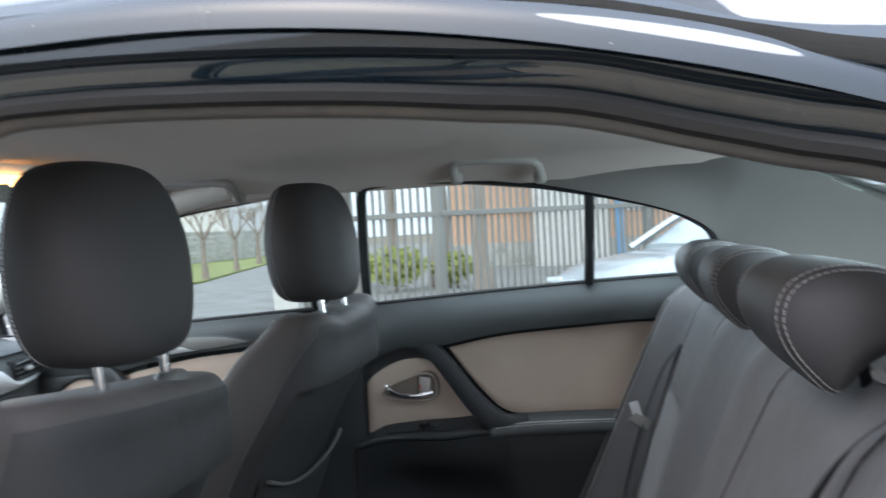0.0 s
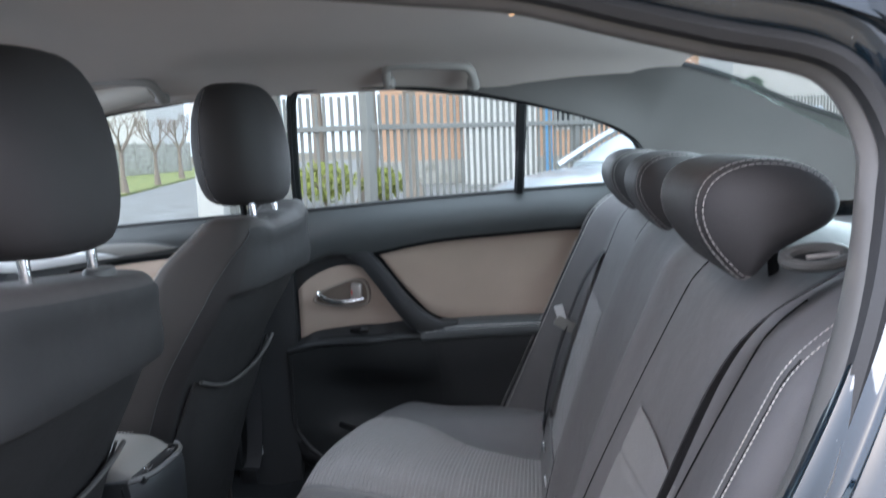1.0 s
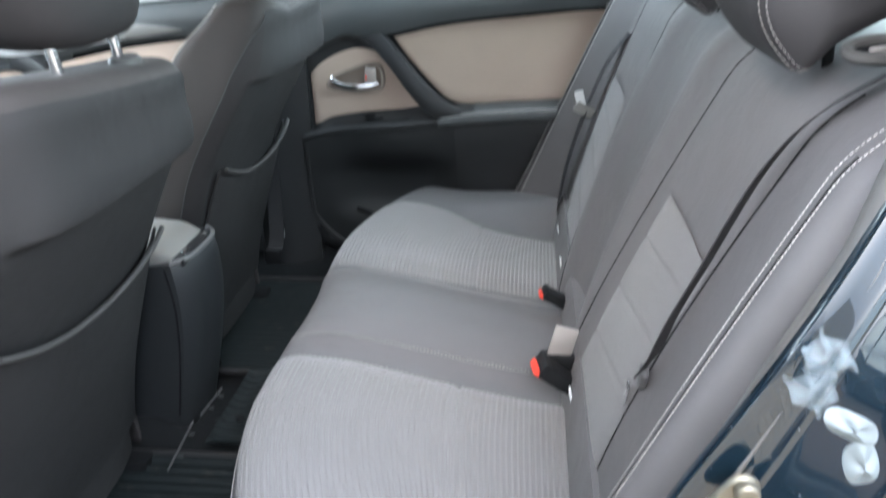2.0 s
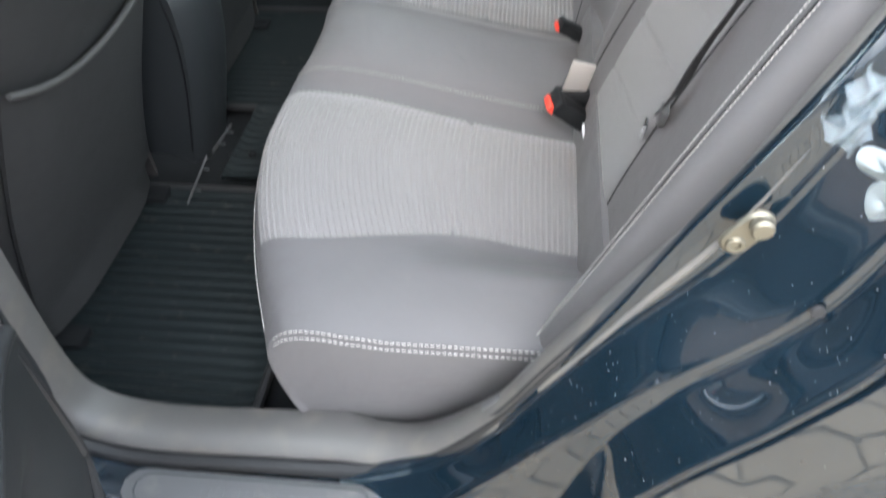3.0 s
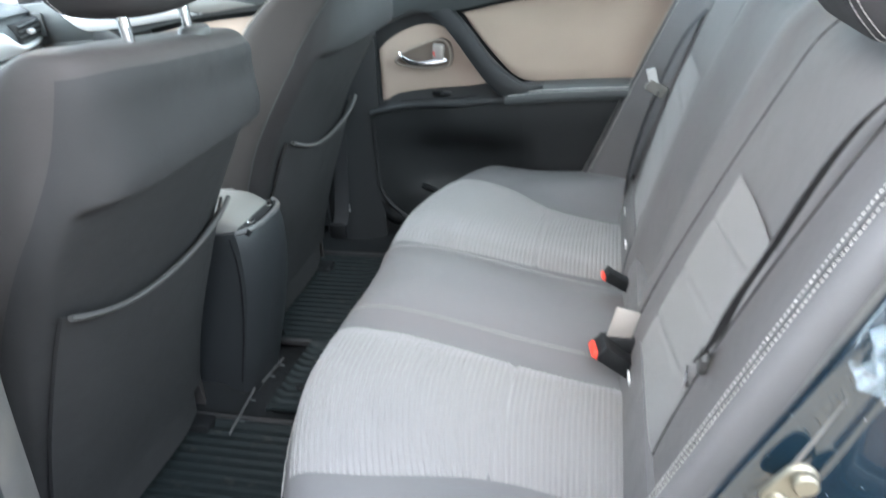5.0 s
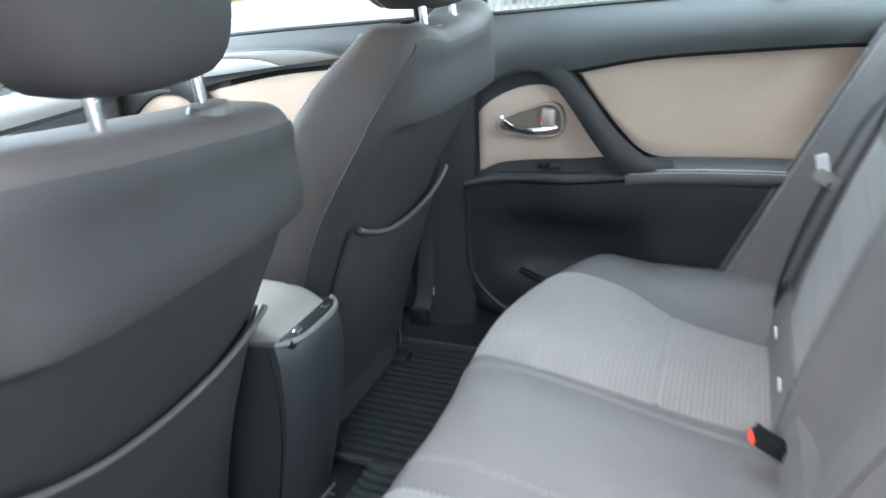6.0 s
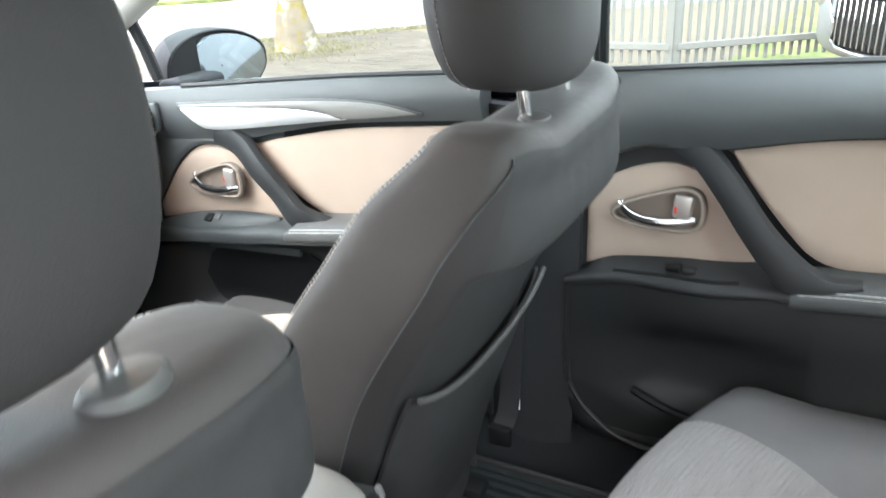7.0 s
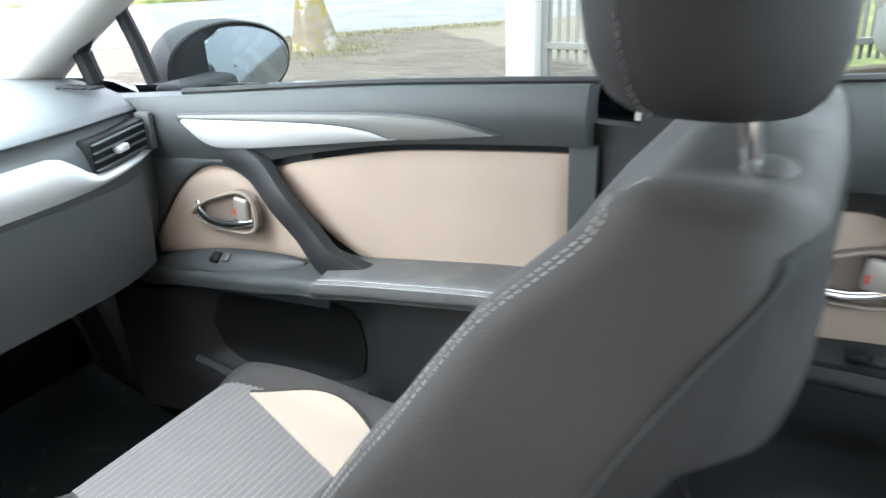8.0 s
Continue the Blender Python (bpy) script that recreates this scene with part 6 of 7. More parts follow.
pil_belt = thing("seat_belt", (-0.80, 0.66, 0.30), "black front seat belt running down the centre pillar", "seat belt")
part("webbing", webbing([(-0.745, 0.700, 1.12), (-0.765, 0.700, 0.95), (-0.785, 0.690, 0.65), (-0.79, 0.665, 0.40), (-0.80, 0.64, 0.33)], 0.044, (1, 0, 0)), M_WEB, pil_belt)
part("anchor", rbox((-0.80, 0.635, 0.325), (0.050, 0.018, 0.045), 0.006, 2), M_BLACK, pil_belt)
part("anchor_pin", rbox((-0.772, 0.668, 0.388), (0.006, 0.004, 0.026), 0.001, 1), M_WHITE, pil_belt)

# ---- centre console ----
cons = thing("centre_console", (-0.80, 0.0, 0.25), "dark centre console with a pale grey armrest lid", "console")
rows = []
for z, x0, hw in ((0.24, -0.752, 0.080), (0.33, -0.730, 0.084), (0.42, -0.708, 0.088), (0.50, -0.692, 0.091), (0.56, -0.686, 0.093), (0.615, -0.686, 0.094), (0.640, -0.690, 0.092), (0.648, -0.696, 0.090)):
    ring = []
    for a in np.linspace(-1, 1, 13):
        ring.append((x0 - 0.030 * abs(a) ** 4, hw * a, z))
    ring += [(-1.15, hw * 0.95, z * 0.9 + 0.02), (-1.15, -hw * 0.95, z * 0.9 + 0.02)]
    rows.append(ring)
part("body", loft(rows), M_CONSBODY, cons, "dark grey console body")
rows = []
for u in np.linspace(0, 1, 20):
    x = -0.722 - 0.30 * u
    e = 1 - max(0.0, 1 - u / 0.20) ** 2.2 * 0.75
    ring = []
    for a in np.linspace(0, 2 * math.pi, 29)[:-1]:
        c, s = math.cos(a), math.sin(a)
        ring.append((x, 0.079 * math.copysign(abs(c) ** 0.5, c) * (0.82 + 0.18 * e), 0.656 + 0.034 * math.copysign(abs(s) ** 0.6, s) * e - 0.010 * (1 - u)))
    rows.append(ring)
lid = part("armrest_lid", loft(rows), M_CONSOLE, cons, "pale grey leather armrest lid")
for s in (-1, 1):
    part("stitching", stitches([(-0.790 - 0.21 * u, s * 0.056, 0.6825 + 0.006 * u) for u in np.linspace(0, 1, 20)], (0, 0, 1)), M_THREAD, lid)
part("hinge_recess", rbox((-0.712, 0.0, 0.646), (0.026, 0.155, 0.016), 0.004, 2), M_BLACK, cons)
for y in (-0.045, 0.045):
    part("hinge", rbox((-0.708, y, 0.656), (0.010, 0.020, 0.008), 0.003, 2), M_CHROME, cons)
# paler tube paints the light caught along the box's rim
part("body_rim", tube([(-0.692 - 0.030 * abs(a) ** 4, 0.090 * a, 0.650) for a in np.linspace(-1, 1, 21)], 0.005, 6), M_TRIM, cons, "rim of the console box, pale for the light it catches")
part("console_seam", tube(spline([(-0.732, -0.0945, 0.640), (-0.726, -0.0945, 0.56), (-0.738, -0.092, 0.45), (-0.770, -0.086, 0.30)], 5), 0.002, 5), M_BLACK, cons)

# ---- rubber mats ----
def rib_mat(x0, x1, y0, y1, z, label):
    mt = thing("floor_mat", ((x0 + x1) / 2, (y0 + y1) / 2, z), label, "floor mat", "rubber mats")
    rows = []
    for y in np.linspace(y0, y1, int((y1 - y0) / 0.003)):
        ph = (y / 0.024) % 1.0
        rib = 0.0055 * ease(ph / 0.2) * ease((0.62 - ph) / 0.2) + 0.012 * (max(0.0, 1 - (y - y0) / 0.02) + max(0.0, 1 - (y1 - y) / 0.02))
        rows.append([(x, y, z + (0.012 if i in (0, 14) else rib) + 0.002 * noise.noise((x * 6, y * 6, 0))) for i, x in enumerate(np.linspace(x0, x1, 15))])
    part("ribbed_sheet", slab(rows, (0, 0, -0.006)), M_MAT, mt, "ribbed black rubber")
    if y1 - y0 < 0.3:
        return mt
    rimp = spline([(x0, y0, z + 0.008), (x1, y0, z + 0.008), (x1, y1, z + 0.008), (x0, y1, z + 0.008)], 1, True)
    part("raised_rim", tube(rimp, 0.011, 8, closed=True), M_RUBBER, mt)
    return mt


rib_mat(-0.93, -0.47, -0.69, -0.15, 0.243, "ribbed black rubber mat on the car floor")
rib_mat(-0.90, -0.47, 0.15, 0.63, 0.243, "ribbed black rubber mat on the far floor")
rib_mat(-0.70, -0.47, -0.135, 0.135, 0.262, "small ribbed rubber mat over the floor tunnel")
for x, y in ((-0.70, -0.06), (-0.66, -0.045)):
    part("mat_peg", disc((x, y, 0.262), (0, 0, 1), 0.009, 0.010, 14), M_BLACK, car)
clip = thing("mat_clip", (-0.74, -0.12, 0.25), "clear scuffed plastic strip along the mat edge", "clip")
for a, b in (((-0.749, -0.205, 0.259), (-0.751, -0.072, 0.276)), ((-0.744, -0.052, 0.276), (-0.738, 0.052, 0.272))):
    a, b = Vector(a), Vector(b)
    st = part("strip", tube([a.lerp(b, k) for k in (0, 0.5, 1)], 0.0024, 6), M_TRIM, clip, "scuffed clear strip")
    for k in (0.3, 0.75):
        part("tooth", rbox(a.lerp(b, k) + Vector((0.009, 0, -0.003)), (0.012, 0.005, 0.003), 0.001, 1), M_PLASTIC, st)

# ---- dashboard ----
dash = thing("dashboard", (-1.7, 0.0, 0.60), "dark grey dashboard with silver strip and air vents", "dashboard")
D_OUT = 0.045
D_SEC = [(-2.10, 1.005), (-1.95, 1.020), (-1.80, 1.018), (-1.70, 1.004), (-1.655, 0.990), (-1.640, 0.981), (-1.636, 0.976), (-1.645, 0.970), (-1.640, 0.955), (-1.630, 0.940), (-1.622, 0.910), (-1.624, 0.875), (-1.630, 0.80), (-1.650, 0.74), (-1.72, 0.66), (-1.85, 0.60), (-2.0, 0.55)]
def dash_dx(y):
    return -0.10 * max(0.0, (abs(y) - 0.45) / 0.25) ** 2 + 0.02 * math.cos(y * 3)
rows = [[(x + dash_dx(y) + D_OUT, y, z - 0.02 * max(0.0, (abs(y) - 0.5) / 0.2) ** 2) for x, z in [(q.x, q.y) for q in spline([(a, b, 0) for a, b in D_SEC], 3)]] for y in np.linspace(-0.69, 0.675, 50)]
part("dash_shell", grid(rows)[0], M_PLASTIC, dash, "dark grey dashboard shell")
rows = []
for y in np.linspace(-0.1, 0.668, 40):
    k = ease((y - 0.415) / 0.085)
    hi, lo = 0.946 - 0.046 * k, 0.880 + 0.008 * ease((y - 0.40) / 0.25)
    rows.append([(-1.628 + D_OUT + dash_dx(y) + 0.016 * math.sin(math.pi * (0.15 + 0.7 * j / 5)), y, hi + (lo - hi) * j / 5) for j in range(6)])
part("silver_strip", slab(rows, (-0.012, 0, 0)), M_SILVER, dash, "bright silver dash strip")
VM = Matrix.Translation((-1.622, 0.552, 0.930)) @ Matrix.Rotation(radians(20), 4, "Z")
vent = part("air_vent", moved(rbox((0, 0, 0), (0.05, 0.165, 0.054), 0.006, 2), VM), M_BLACK, dash, "black louvred air vent")
for i in range(4):
    part("louvre", moved(rbox((0.024, -0.004, -0.021 + 0.0135 * i), (0.012, 0.150, 0.003), 0.001, 1), VM), M_PLASTIC, vent)
part("vent_tab", moved(rbox((0.031, -0.012, -0.002), (0.014, 0.030, 0.012), 0.003, 2), VM), M_SILVER, vent, "silver vent tab")
part("vent_end", moved(rbox((0.020, 0.088, 0.002), (0.03, 0.018, 0.066), 0.005, 2), VM), M_PLASTIC, vent)
part("glove_box", slab([[(-1.618 + D_OUT + dash_dx(y) - 0.25 * max(0.0, 0.80 - z) ** 1.5, y, z) for z in np.linspace(0.70, 0.868, 8)] for y in np.linspace(0.12, 0.60, 16)], (-0.01, 0, 0)), M_PLASTIC, dash, "dark grey glove box lid")
for k in range(5):
    part("demist_slot", rbox((-1.728 + 0.012 * k, 0.572 + 0.006 * k, 1.016 - 0.001 * k), (0.007, 0.030, 0.005), 0.002, 1, None, Matrix.Rotation(radians(-25), 4, "Z")), M_BLACK, dash)
part("footwell_mat", slab([[(x, y, 0.245 + 0.28 * max(0.0, -1.62 - x)) for y in np.linspace(0.12, 0.66, 8)] for x in np.linspace(-2.0, -1.38, 8)], (0, 0, -0.008)), M_MAT, dash)

# ---- roof fittings ----
def grab(x, s, label):
    """A folded handle: an arched grip lying on the lining between two mounts."""
    g = thing("grab_handle", (x, 0.57 * s, 1.38), label, "grab handle", "grab handles")
    c = Vector((x, 0.535 * s, 1.393))
    u, v, n = Vector((1, 0, -0.06)), Vector((0, -0.72 * s, 0.69)), Vector((0, -0.69 * s, -0.72))
    arch = spline([(-0.104, -0.034, 0), (-0.104, -0.005, 0), (-0.098, 0.020, 0), (-0.078, 0.031, 0), (0.0, 0.034, 0), (0.078, 0.031, 0), (0.098, 0.020, 0), (0.104, -0.005, 0), (0.104, -0.034, 0)], 5)
    part("grip", tube([c + u * q.x + v * q.y + n * 0.012 for q in arch], 0.0115, 10), M_GRAB, g)
    for d in (-0.102, 0.102):
        part("mount", rbox(c + u * d + v * -0.030 + n * 0.004, (0.030, 0.034, 0.030), 0.009, 3), M_GRAB, g)
    return g


dome2 = thing("dome_lamp", (0.0, -0.27, 1.40), "small warm lit rear roof lamp", "lamp")
part("lamp_housing", rbox((0.0, -0.275, 1.402), (0.07, 0.06, 0.02), 0.008, 3), M_PILLAR, dome2)
part("lens", rbox((0.0, -0.275, 1.389), (0.05, 0.04, 0.006), 0.002, 2), M_DOME, dome2, "glowing warm lens")
grab(-0.235, 1, "pale grey folded grab handle above the rear window")
grab(-1.02, 1, "pale grey folded grab handle above the front window")
dome = thing("dome_lamp", (-1.12, 0.0, 1.40), "warm lit map lamp in the front overhead console", "lamp")
part("lamp_housing", rbox((-1.15, 0.0, 1.412), (0.16, 0.22, 0.03), 0.012, 3), M_PILLAR, dome)
part("lens", rbox((-1.10, -0.055, 1.390), (0.09, 0.06, 0.012), 0.003, 2), M_DOME, dome, "glowing amber-white lens")
part("lens", rbox((-1.10, 0.055, 1.390), (0.09, 0.06, 0.012), 0.003, 2), M_DOME, dome, "glowing amber-white lens")

# ---- street: gate post, fence, tree, house, parked car ----
post = thing("gate_post", (-3.2, 6.05, 0.0), "white rendered gate post beside the driveway", "gate post")
part("shaft", rbox((-3.2, 6.05, 1.0), (0.28, 0.28, 2.1), 0.02, 2), M_PLASTER, post)
part("cap", rbox((-3.2, 6.05, 2.08), (0.34, 0.34, 0.08), 0.02, 2), M_CONCRETE, post)

fence = thing("palisade_fence", (-1.0, 6.6, 0.0), "grey steel picket fence on a low concrete base", "fence")
gate = thing("sliding_gate", (-2.3, 6.1, 0.0), "grey steel picket gate beside the white post", "gate")
pk = bpy.data.meshes.new("picket")
bmp = rbox((0, 0, 0.93), (0.032, 0.020, 1.62), 0.004, 1)
bmp.to_mesh(pk)
bmp.free()
pk.materials.append(M_STEEL)


def picket_run(root, a, b, posts):
    a, b = Vector(a), Vector(b)
    d, n = (b - a).normalized(), (b - a).length
    turn = Matrix.Rotation(math.atan2(d.y, d.x), 4, "Z")
    for z in (0.27, 1.42):
        part("rail", rbox(a.lerp(b, 0.5) + Vector((d.y * 0.03, -d.x * 0.03, z)), (n, 0.04, 0.055), 0.004, 1, None, turn), M_STEEL, root)
    for i in range(int(n / 0.08)):
        o = new("picket", pk)
        o.parent = root
        o.matrix_parent_inverse = Matrix.Translation(-root.location)
        o.location = a + d * (0.04 + i * 0.08) + Vector((0, 0, 0.008 * math.sin(i * 1.7)))
        o.rotation_euler = (0, 0, math.atan2(d.y, d.x))
    for i in range(posts):
        part("fence_post", rbox(a.lerp(b, i / max(posts - 1, 1)) + Vector((0, 0, 0.9)), (0.07, 0.07, 1.8), 0.006, 1, None, turn), M_STEEL, root)
    return a.lerp(b, 0.5), n, turn


picket_run(gate, (-3.03, 6.10, 0), (-1.62, 6.10, 0), 2)
mid_f, len_f, turn_f = picket_run(fence, (-1.58, 6.12, 0), (9.0, 14.3, 0), 6)
part("base_wall", rbox(mid_f + Vector((0, 0, 0.01)), (len_f, 0.12, 0.09), 0.01, 1, None, turn_f), M_DARKPAVER, fence, "low concrete fence base")


def branch(bm, a, d, length, r, depth, rng, lean=0.5):
    b = a + d * length
    tube([a, a.lerp(b, 0.5) + Vector((rng.uniform(-1, 1), rng.uniform(-1, 1), 0)) * length * 0.04, b], [r, r * 0.85, r * 0.65], 6 if depth > 1 else 4, bm)
    if depth <= 0:
        return
    for k in range(rng.choice((2, 3))):
        v = (d + Vector((rng.uniform(-1, 1), rng.uniform(-1, 1), rng.uniform(-0.1, 0.8))) * lean).normalized()
        branch(bm, b, v, length * rng.uniform(0.55, 0.8), r * 0.62, depth - 1, rng, lean)


def bare_tree(at, h, r, label, seed, depth=5):
    t = thing("tree", at, label, "tree", "street trees")
    rng = random.Random(seed)
    base = Vector(at)
    rings = []
    for z, k in ((-0.05, 1.9), (0.08, 1.7), (0.2, 1.55), (0.38, 1.35), (0.55, 1.05), (0.8, 0.95), (1.3, 0.9), (h * 0.4, 0.8)):
        rings.append([base + Vector((r * k * math.cos(a) * (1 + 0.14 * math.sin(3 * a + z * 5)), r * k * math.sin(a) * (1 + 0.12 * math.sin(5 * a + z * 3)), z)) for a in np.linspace(0, 2 * math.pi, 21)[:-1]])
    part("trunk", loft(rings), M_BARK if at[1] < 10 else M_FAR, t, "rough bark trunk with a mossy flared foot")
    bm = bmesh.new()
    top = base + Vector((0, 0, h * 0.4 - 0.1))
    for k in range(5):
        a = k * 1.256 + rng.uniform(-0.3, 0.3)
        branch(bm, top, Vector((math.cos(a) * 0.7, math.sin(a) * 0.7, rng.uniform(0.7, 1.2))).normalized(), h * 0.17, r * 0.55, depth - 1, rng, 0.6)
    part("crown", bm, M_FAR, t, "bare leafless branches")
    return t


bare_tree((-6.25, 6.95, 0.0), 6.5, 0.15, "bare street tree with a mossy flared trunk", 3, 4)
bare_tree((-13.2, 21.9, 0.06), 3.5, 0.075, "bare pruned tree on the grass verge", 5, 5)
bare_tree((-15.0, 27.6, 0.06), 3.4, 0.075, "bare pruned tree on the grass verge", 8, 5)
bare_tree((-17.4, 34.7, 0.06), 3.9, 0.09, "bare pruned tree farther along the verge", 11, 5)
bare_tree((-3.6, 15.5, 0.0), 8.0, 0.22, "bare tree behind the steel fence", 14, 5)

# lane line and dry tufts by the tree
line_a, line_b = Vector((-10.6, 9.5, 0)), Vector((-8.4, 12.6, 0))
lane = (line_b - line_a).normalized() * 0.07
structure("lane_line", flat([(line_a.x + lane.y, line_a.y - lane.x), (line_b.x + lane.y, line_b.y - lane.x), (line_b.x - lane.y, line_b.y + lane.x), (line_a.x - lane.y, line_a.y + lane.x)], -0.001, 0.003), M_WHITE, "worn white lane line on the asphalt", "road marking", smooth=False)
tv, tf = [], []
trng = random.Random(21)
for i in range(2600):
    u = trng.random()
    if i % 2:
        c = Vector((-6.25 + trng.gauss(0, 0.45), 6.95 + trng.gauss(0, 0.40), 0.0))
    else:
        c = Vector((-7.4 + 2.6 * u + trng.gauss(0, 0.10), 7.4 + 2.5 * u + trng.gauss(0, 0.12), 0.0))
    a = trng.uniform(0, 6.28)
    h = trng.uniform(0.015, 0.06)
    w = Vector((math.cos(a), math.sin(a), 0)) * 0.008
    tip = c + Vector((trng.gauss(0, 0.02), trng.gauss(0, 0.02), h))
    k = len(tv)
    tv += [c - w, c + w, tip, c + Vector((w.y, -w.x, 0))]
    tf += [(k, k + 1, k + 2), (k + 1, k + 3, k + 2), (k + 3, k, k + 2)]
tm = bpy.data.meshes.new("dry_grass")
tm.from_pydata(tv, [], tf)
M_DRY = mat("dry_grass", (0.21, 0.19, 0.11), 0.95, vary=0.4, vscale=5)
tm.materials.append(M_DRY)
tagged(new("dry_grass", tm), "sparse dry grass tufts round the tree foot", "grass", "", "stuff")

structure("grass_yard", flat([(-1.3, 6.5), (9.2, 14.6), (9.2, 22.5), (6.2, 19.8), (-0.9, 13.4)], 0.002, 0.012), M_GRASS, "patchy grass behind the steel fence", "grass", smooth=False)

# concrete plank fence and red post over the road
pf = thing("plank_fence", (-22, 33, 0.06), "weathered concrete plank fence across the street", "fence")
pa, pb = Vector((-24.0, 27.0, 0)), Vector((-25.0, 52.0, 0))
pd = (pb - pa).normalized()
pt = Matrix.Rotation(math.atan2(pd.y, pd.x), 4, "Z")
for k in range(6):
    part("plank_row", rbox(pa.lerp(pb, 0.5) + Vector((0, 0, 0.22 + 0.33 * k)), ((pb - pa).length, 0.07, 0.31), 0.02, 1, None, pt), M_CONCRETE, pf)
for k in range(13):
    part("fence_post", rbox(pa.lerp(pb, k / 12) + Vector((0, 0, 1.05)), (0.16, 0.16, 2.2), 0.01, 1), M_CONCRETE, pf)
rpst = thing("brick_post", (-20.6, 31.5, 0.06), "red brick gate post across the street", "gate post")
part("shaft", rbox((-20.6, 31.5, 1.35), (0.9, 0.9, 2.6), 0.03, 1), mat("red_brick", (0.52, 0.10, 0.045), 0.9, vary=0.2), rpst)

# brick house with pale eaves
house = thing("house", (2.0, 24.0, 0.0), "orange brick house with a tiled roof and white trims", "house")
part("wall", rbox((0.2, 27.0, 2.0), (10.0, 8.0, 4.4), 0.02, 1), M_BRICK, house, "orange brick walls")
part("eaves", rbox((0.2, 27.0, 4.3), (10.8, 9.0, 0.22), 0.02, 1), M_PLASTER, house)
part("plinth", rbox((0.2, 27.0, 0.35), (10.1, 8.1, 0.8), 0.02, 1), M_CONCRETE, house)
roof = [[(x, 27.0 + s * 4.7, 4.4 + 2.6 * (1 - abs(s))) for s in np.linspace(-1, 1, 9)] for x in (-5.3, 0.2, 5.7)]
part("roof", slab(roof, (0, 0, 0.12)), M_ROOF, house)
part("porch_wall", rbox((-0.9, 22.4, 1.9), (2.2, 1.4, 4.4), 0.02, 1), M_PLASTER, house, "white rendered porch")
for x in (1.4, 3.6):
    w = part("window", rbox((x, 22.98, 2.2), (1.3, 0.08, 1.3), 0.02, 1), M_PLASTER, house)
    part("pane", rbox((x, 22.93, 2.2), (1.1, 0.04, 1.1), 0.01, 1), M_DARKGLASS, w)
# pale house and evergreens behind the car
pale = thing("pale_house", (16, 34, 0), "pale rendered house with a grey roof behind the evergreens", "house")
part("wall", rbox((17, 38, 3), (16, 8, 6.2), 0.05, 1), M_PLASTER, pale)
part("roof", slab([[(x, 38 + s * 4.6, 6.1 + 2.4 * (1 - abs(s))) for s in np.linspace(-1, 1, 7)] for x in (8.6, 17, 25.4)], (0, 0, 0.15)), M_CONCRETE, pale)
for x in (11.5, 14.0, 18.5, 22.0):
    part("window", rbox((x, 33.95, 4.6), (0.9, 0.1, 1.0), 0.02, 1), M_DARKGLASS, pale)


def evergreen(at, h, r, seed):
    t = thing("evergreen_tree", at, "dense dark green conifer behind the fence", "tree", "evergreens")
    rng = random.Random(seed)
    base = Vector(at)
    part("trunk", tube([base, base + Vector((0, 0, h * 0.9))], [0.14, 0.03], 8), M_BARK, t)
    verts, faces = [], []
    for i in range(1500):
        u = rng.random() ** 0.8
        z = h * (0.08 + 0.92 * u)
        rad = r * (1 - u) ** 0.8 * rng.uniform(0.55, 1.05) + 0.05
        a = rng.uniform(0, 2 * math.pi)
        c = base + Vector((rad * math.cos(a), rad * math.sin(a), z))
        d = Vector((math.cos(a), math.sin(a), rng.uniform(-0.9, 0.1))).normalized() * rng.uniform(0.15, 0.32)
        s = Vector((-math.sin(a), math.cos(a), rng.uniform(-0.3, 0.3))) * rng.uniform(0.04, 0.09)
        k = len(verts)
        verts += [c - d * 0.4, c + s, c + d, c - s, c + Vector((0, 0, 0.05))]
        faces += [(k, k + 1, k + 4), (k + 1, k + 2, k + 4), (k + 2, k + 3, k + 4), (k + 3, k, k + 4)]
    bm = bmesh.new()
    vs = [bm.verts.new(v) for v in verts]
    for f in faces:
        bm.faces.new([vs[i] for i in f])
    part("crown", bm, M_LEAF, t, "dense green needle clumps", smooth=False)
    return t


for i, (x, y, h, r) in enumerate(((7.4, 15.8, 2.6, 1.0), (8.6, 17.0, 2.9, 1.2), (9.6, 16.2, 2.3, 1.1), (10.8, 18.5, 3.2, 1.3), (7.2, 24.5, 3.0, 1.1))):
    evergreen((x, y, 0.0), h, r, 40 + i)


def bush(at, r, h, seed):
    t = thing("bush", at, "yellow-green bush growing behind the steel fence", "bush", "bushes")
    rng = random.Random(seed)
    base = Vector(at)
    for k in range(4):
        a = rng.uniform(0, 6.28)
        part("stem", tube([base, base + Vector((math.cos(a) * r * 0.4, math.sin(a) * r * 0.4, h * 0.7))], [0.03, 0.012], 5), M_BARK, t)
    bm = bmesh.new()
    for i in range(700):
        d = Vector((rng.gauss(0, 1), rng.gauss(0, 1), rng.gauss(0, 1))).normalized() * rng.uniform(0.5, 1.0)
        c = base + Vector((d.x * r, d.y * r, h * 0.55 + d.z * h * 0.45))
        u = Vector((rng.gauss(0, 1), rng.gauss(0, 1), rng.gauss(0, 1))).normalized()
        s = u.orthogonal().normalized() * 0.035
        v = [bm.verts.new(q) for q in (c - u * 0.07, c + s, c + u * 0.07, c - s)]
        bm.faces.new(v)
    part("foliage", bm, M_BUSH, t, "small yellow-green leaves", smooth=False)


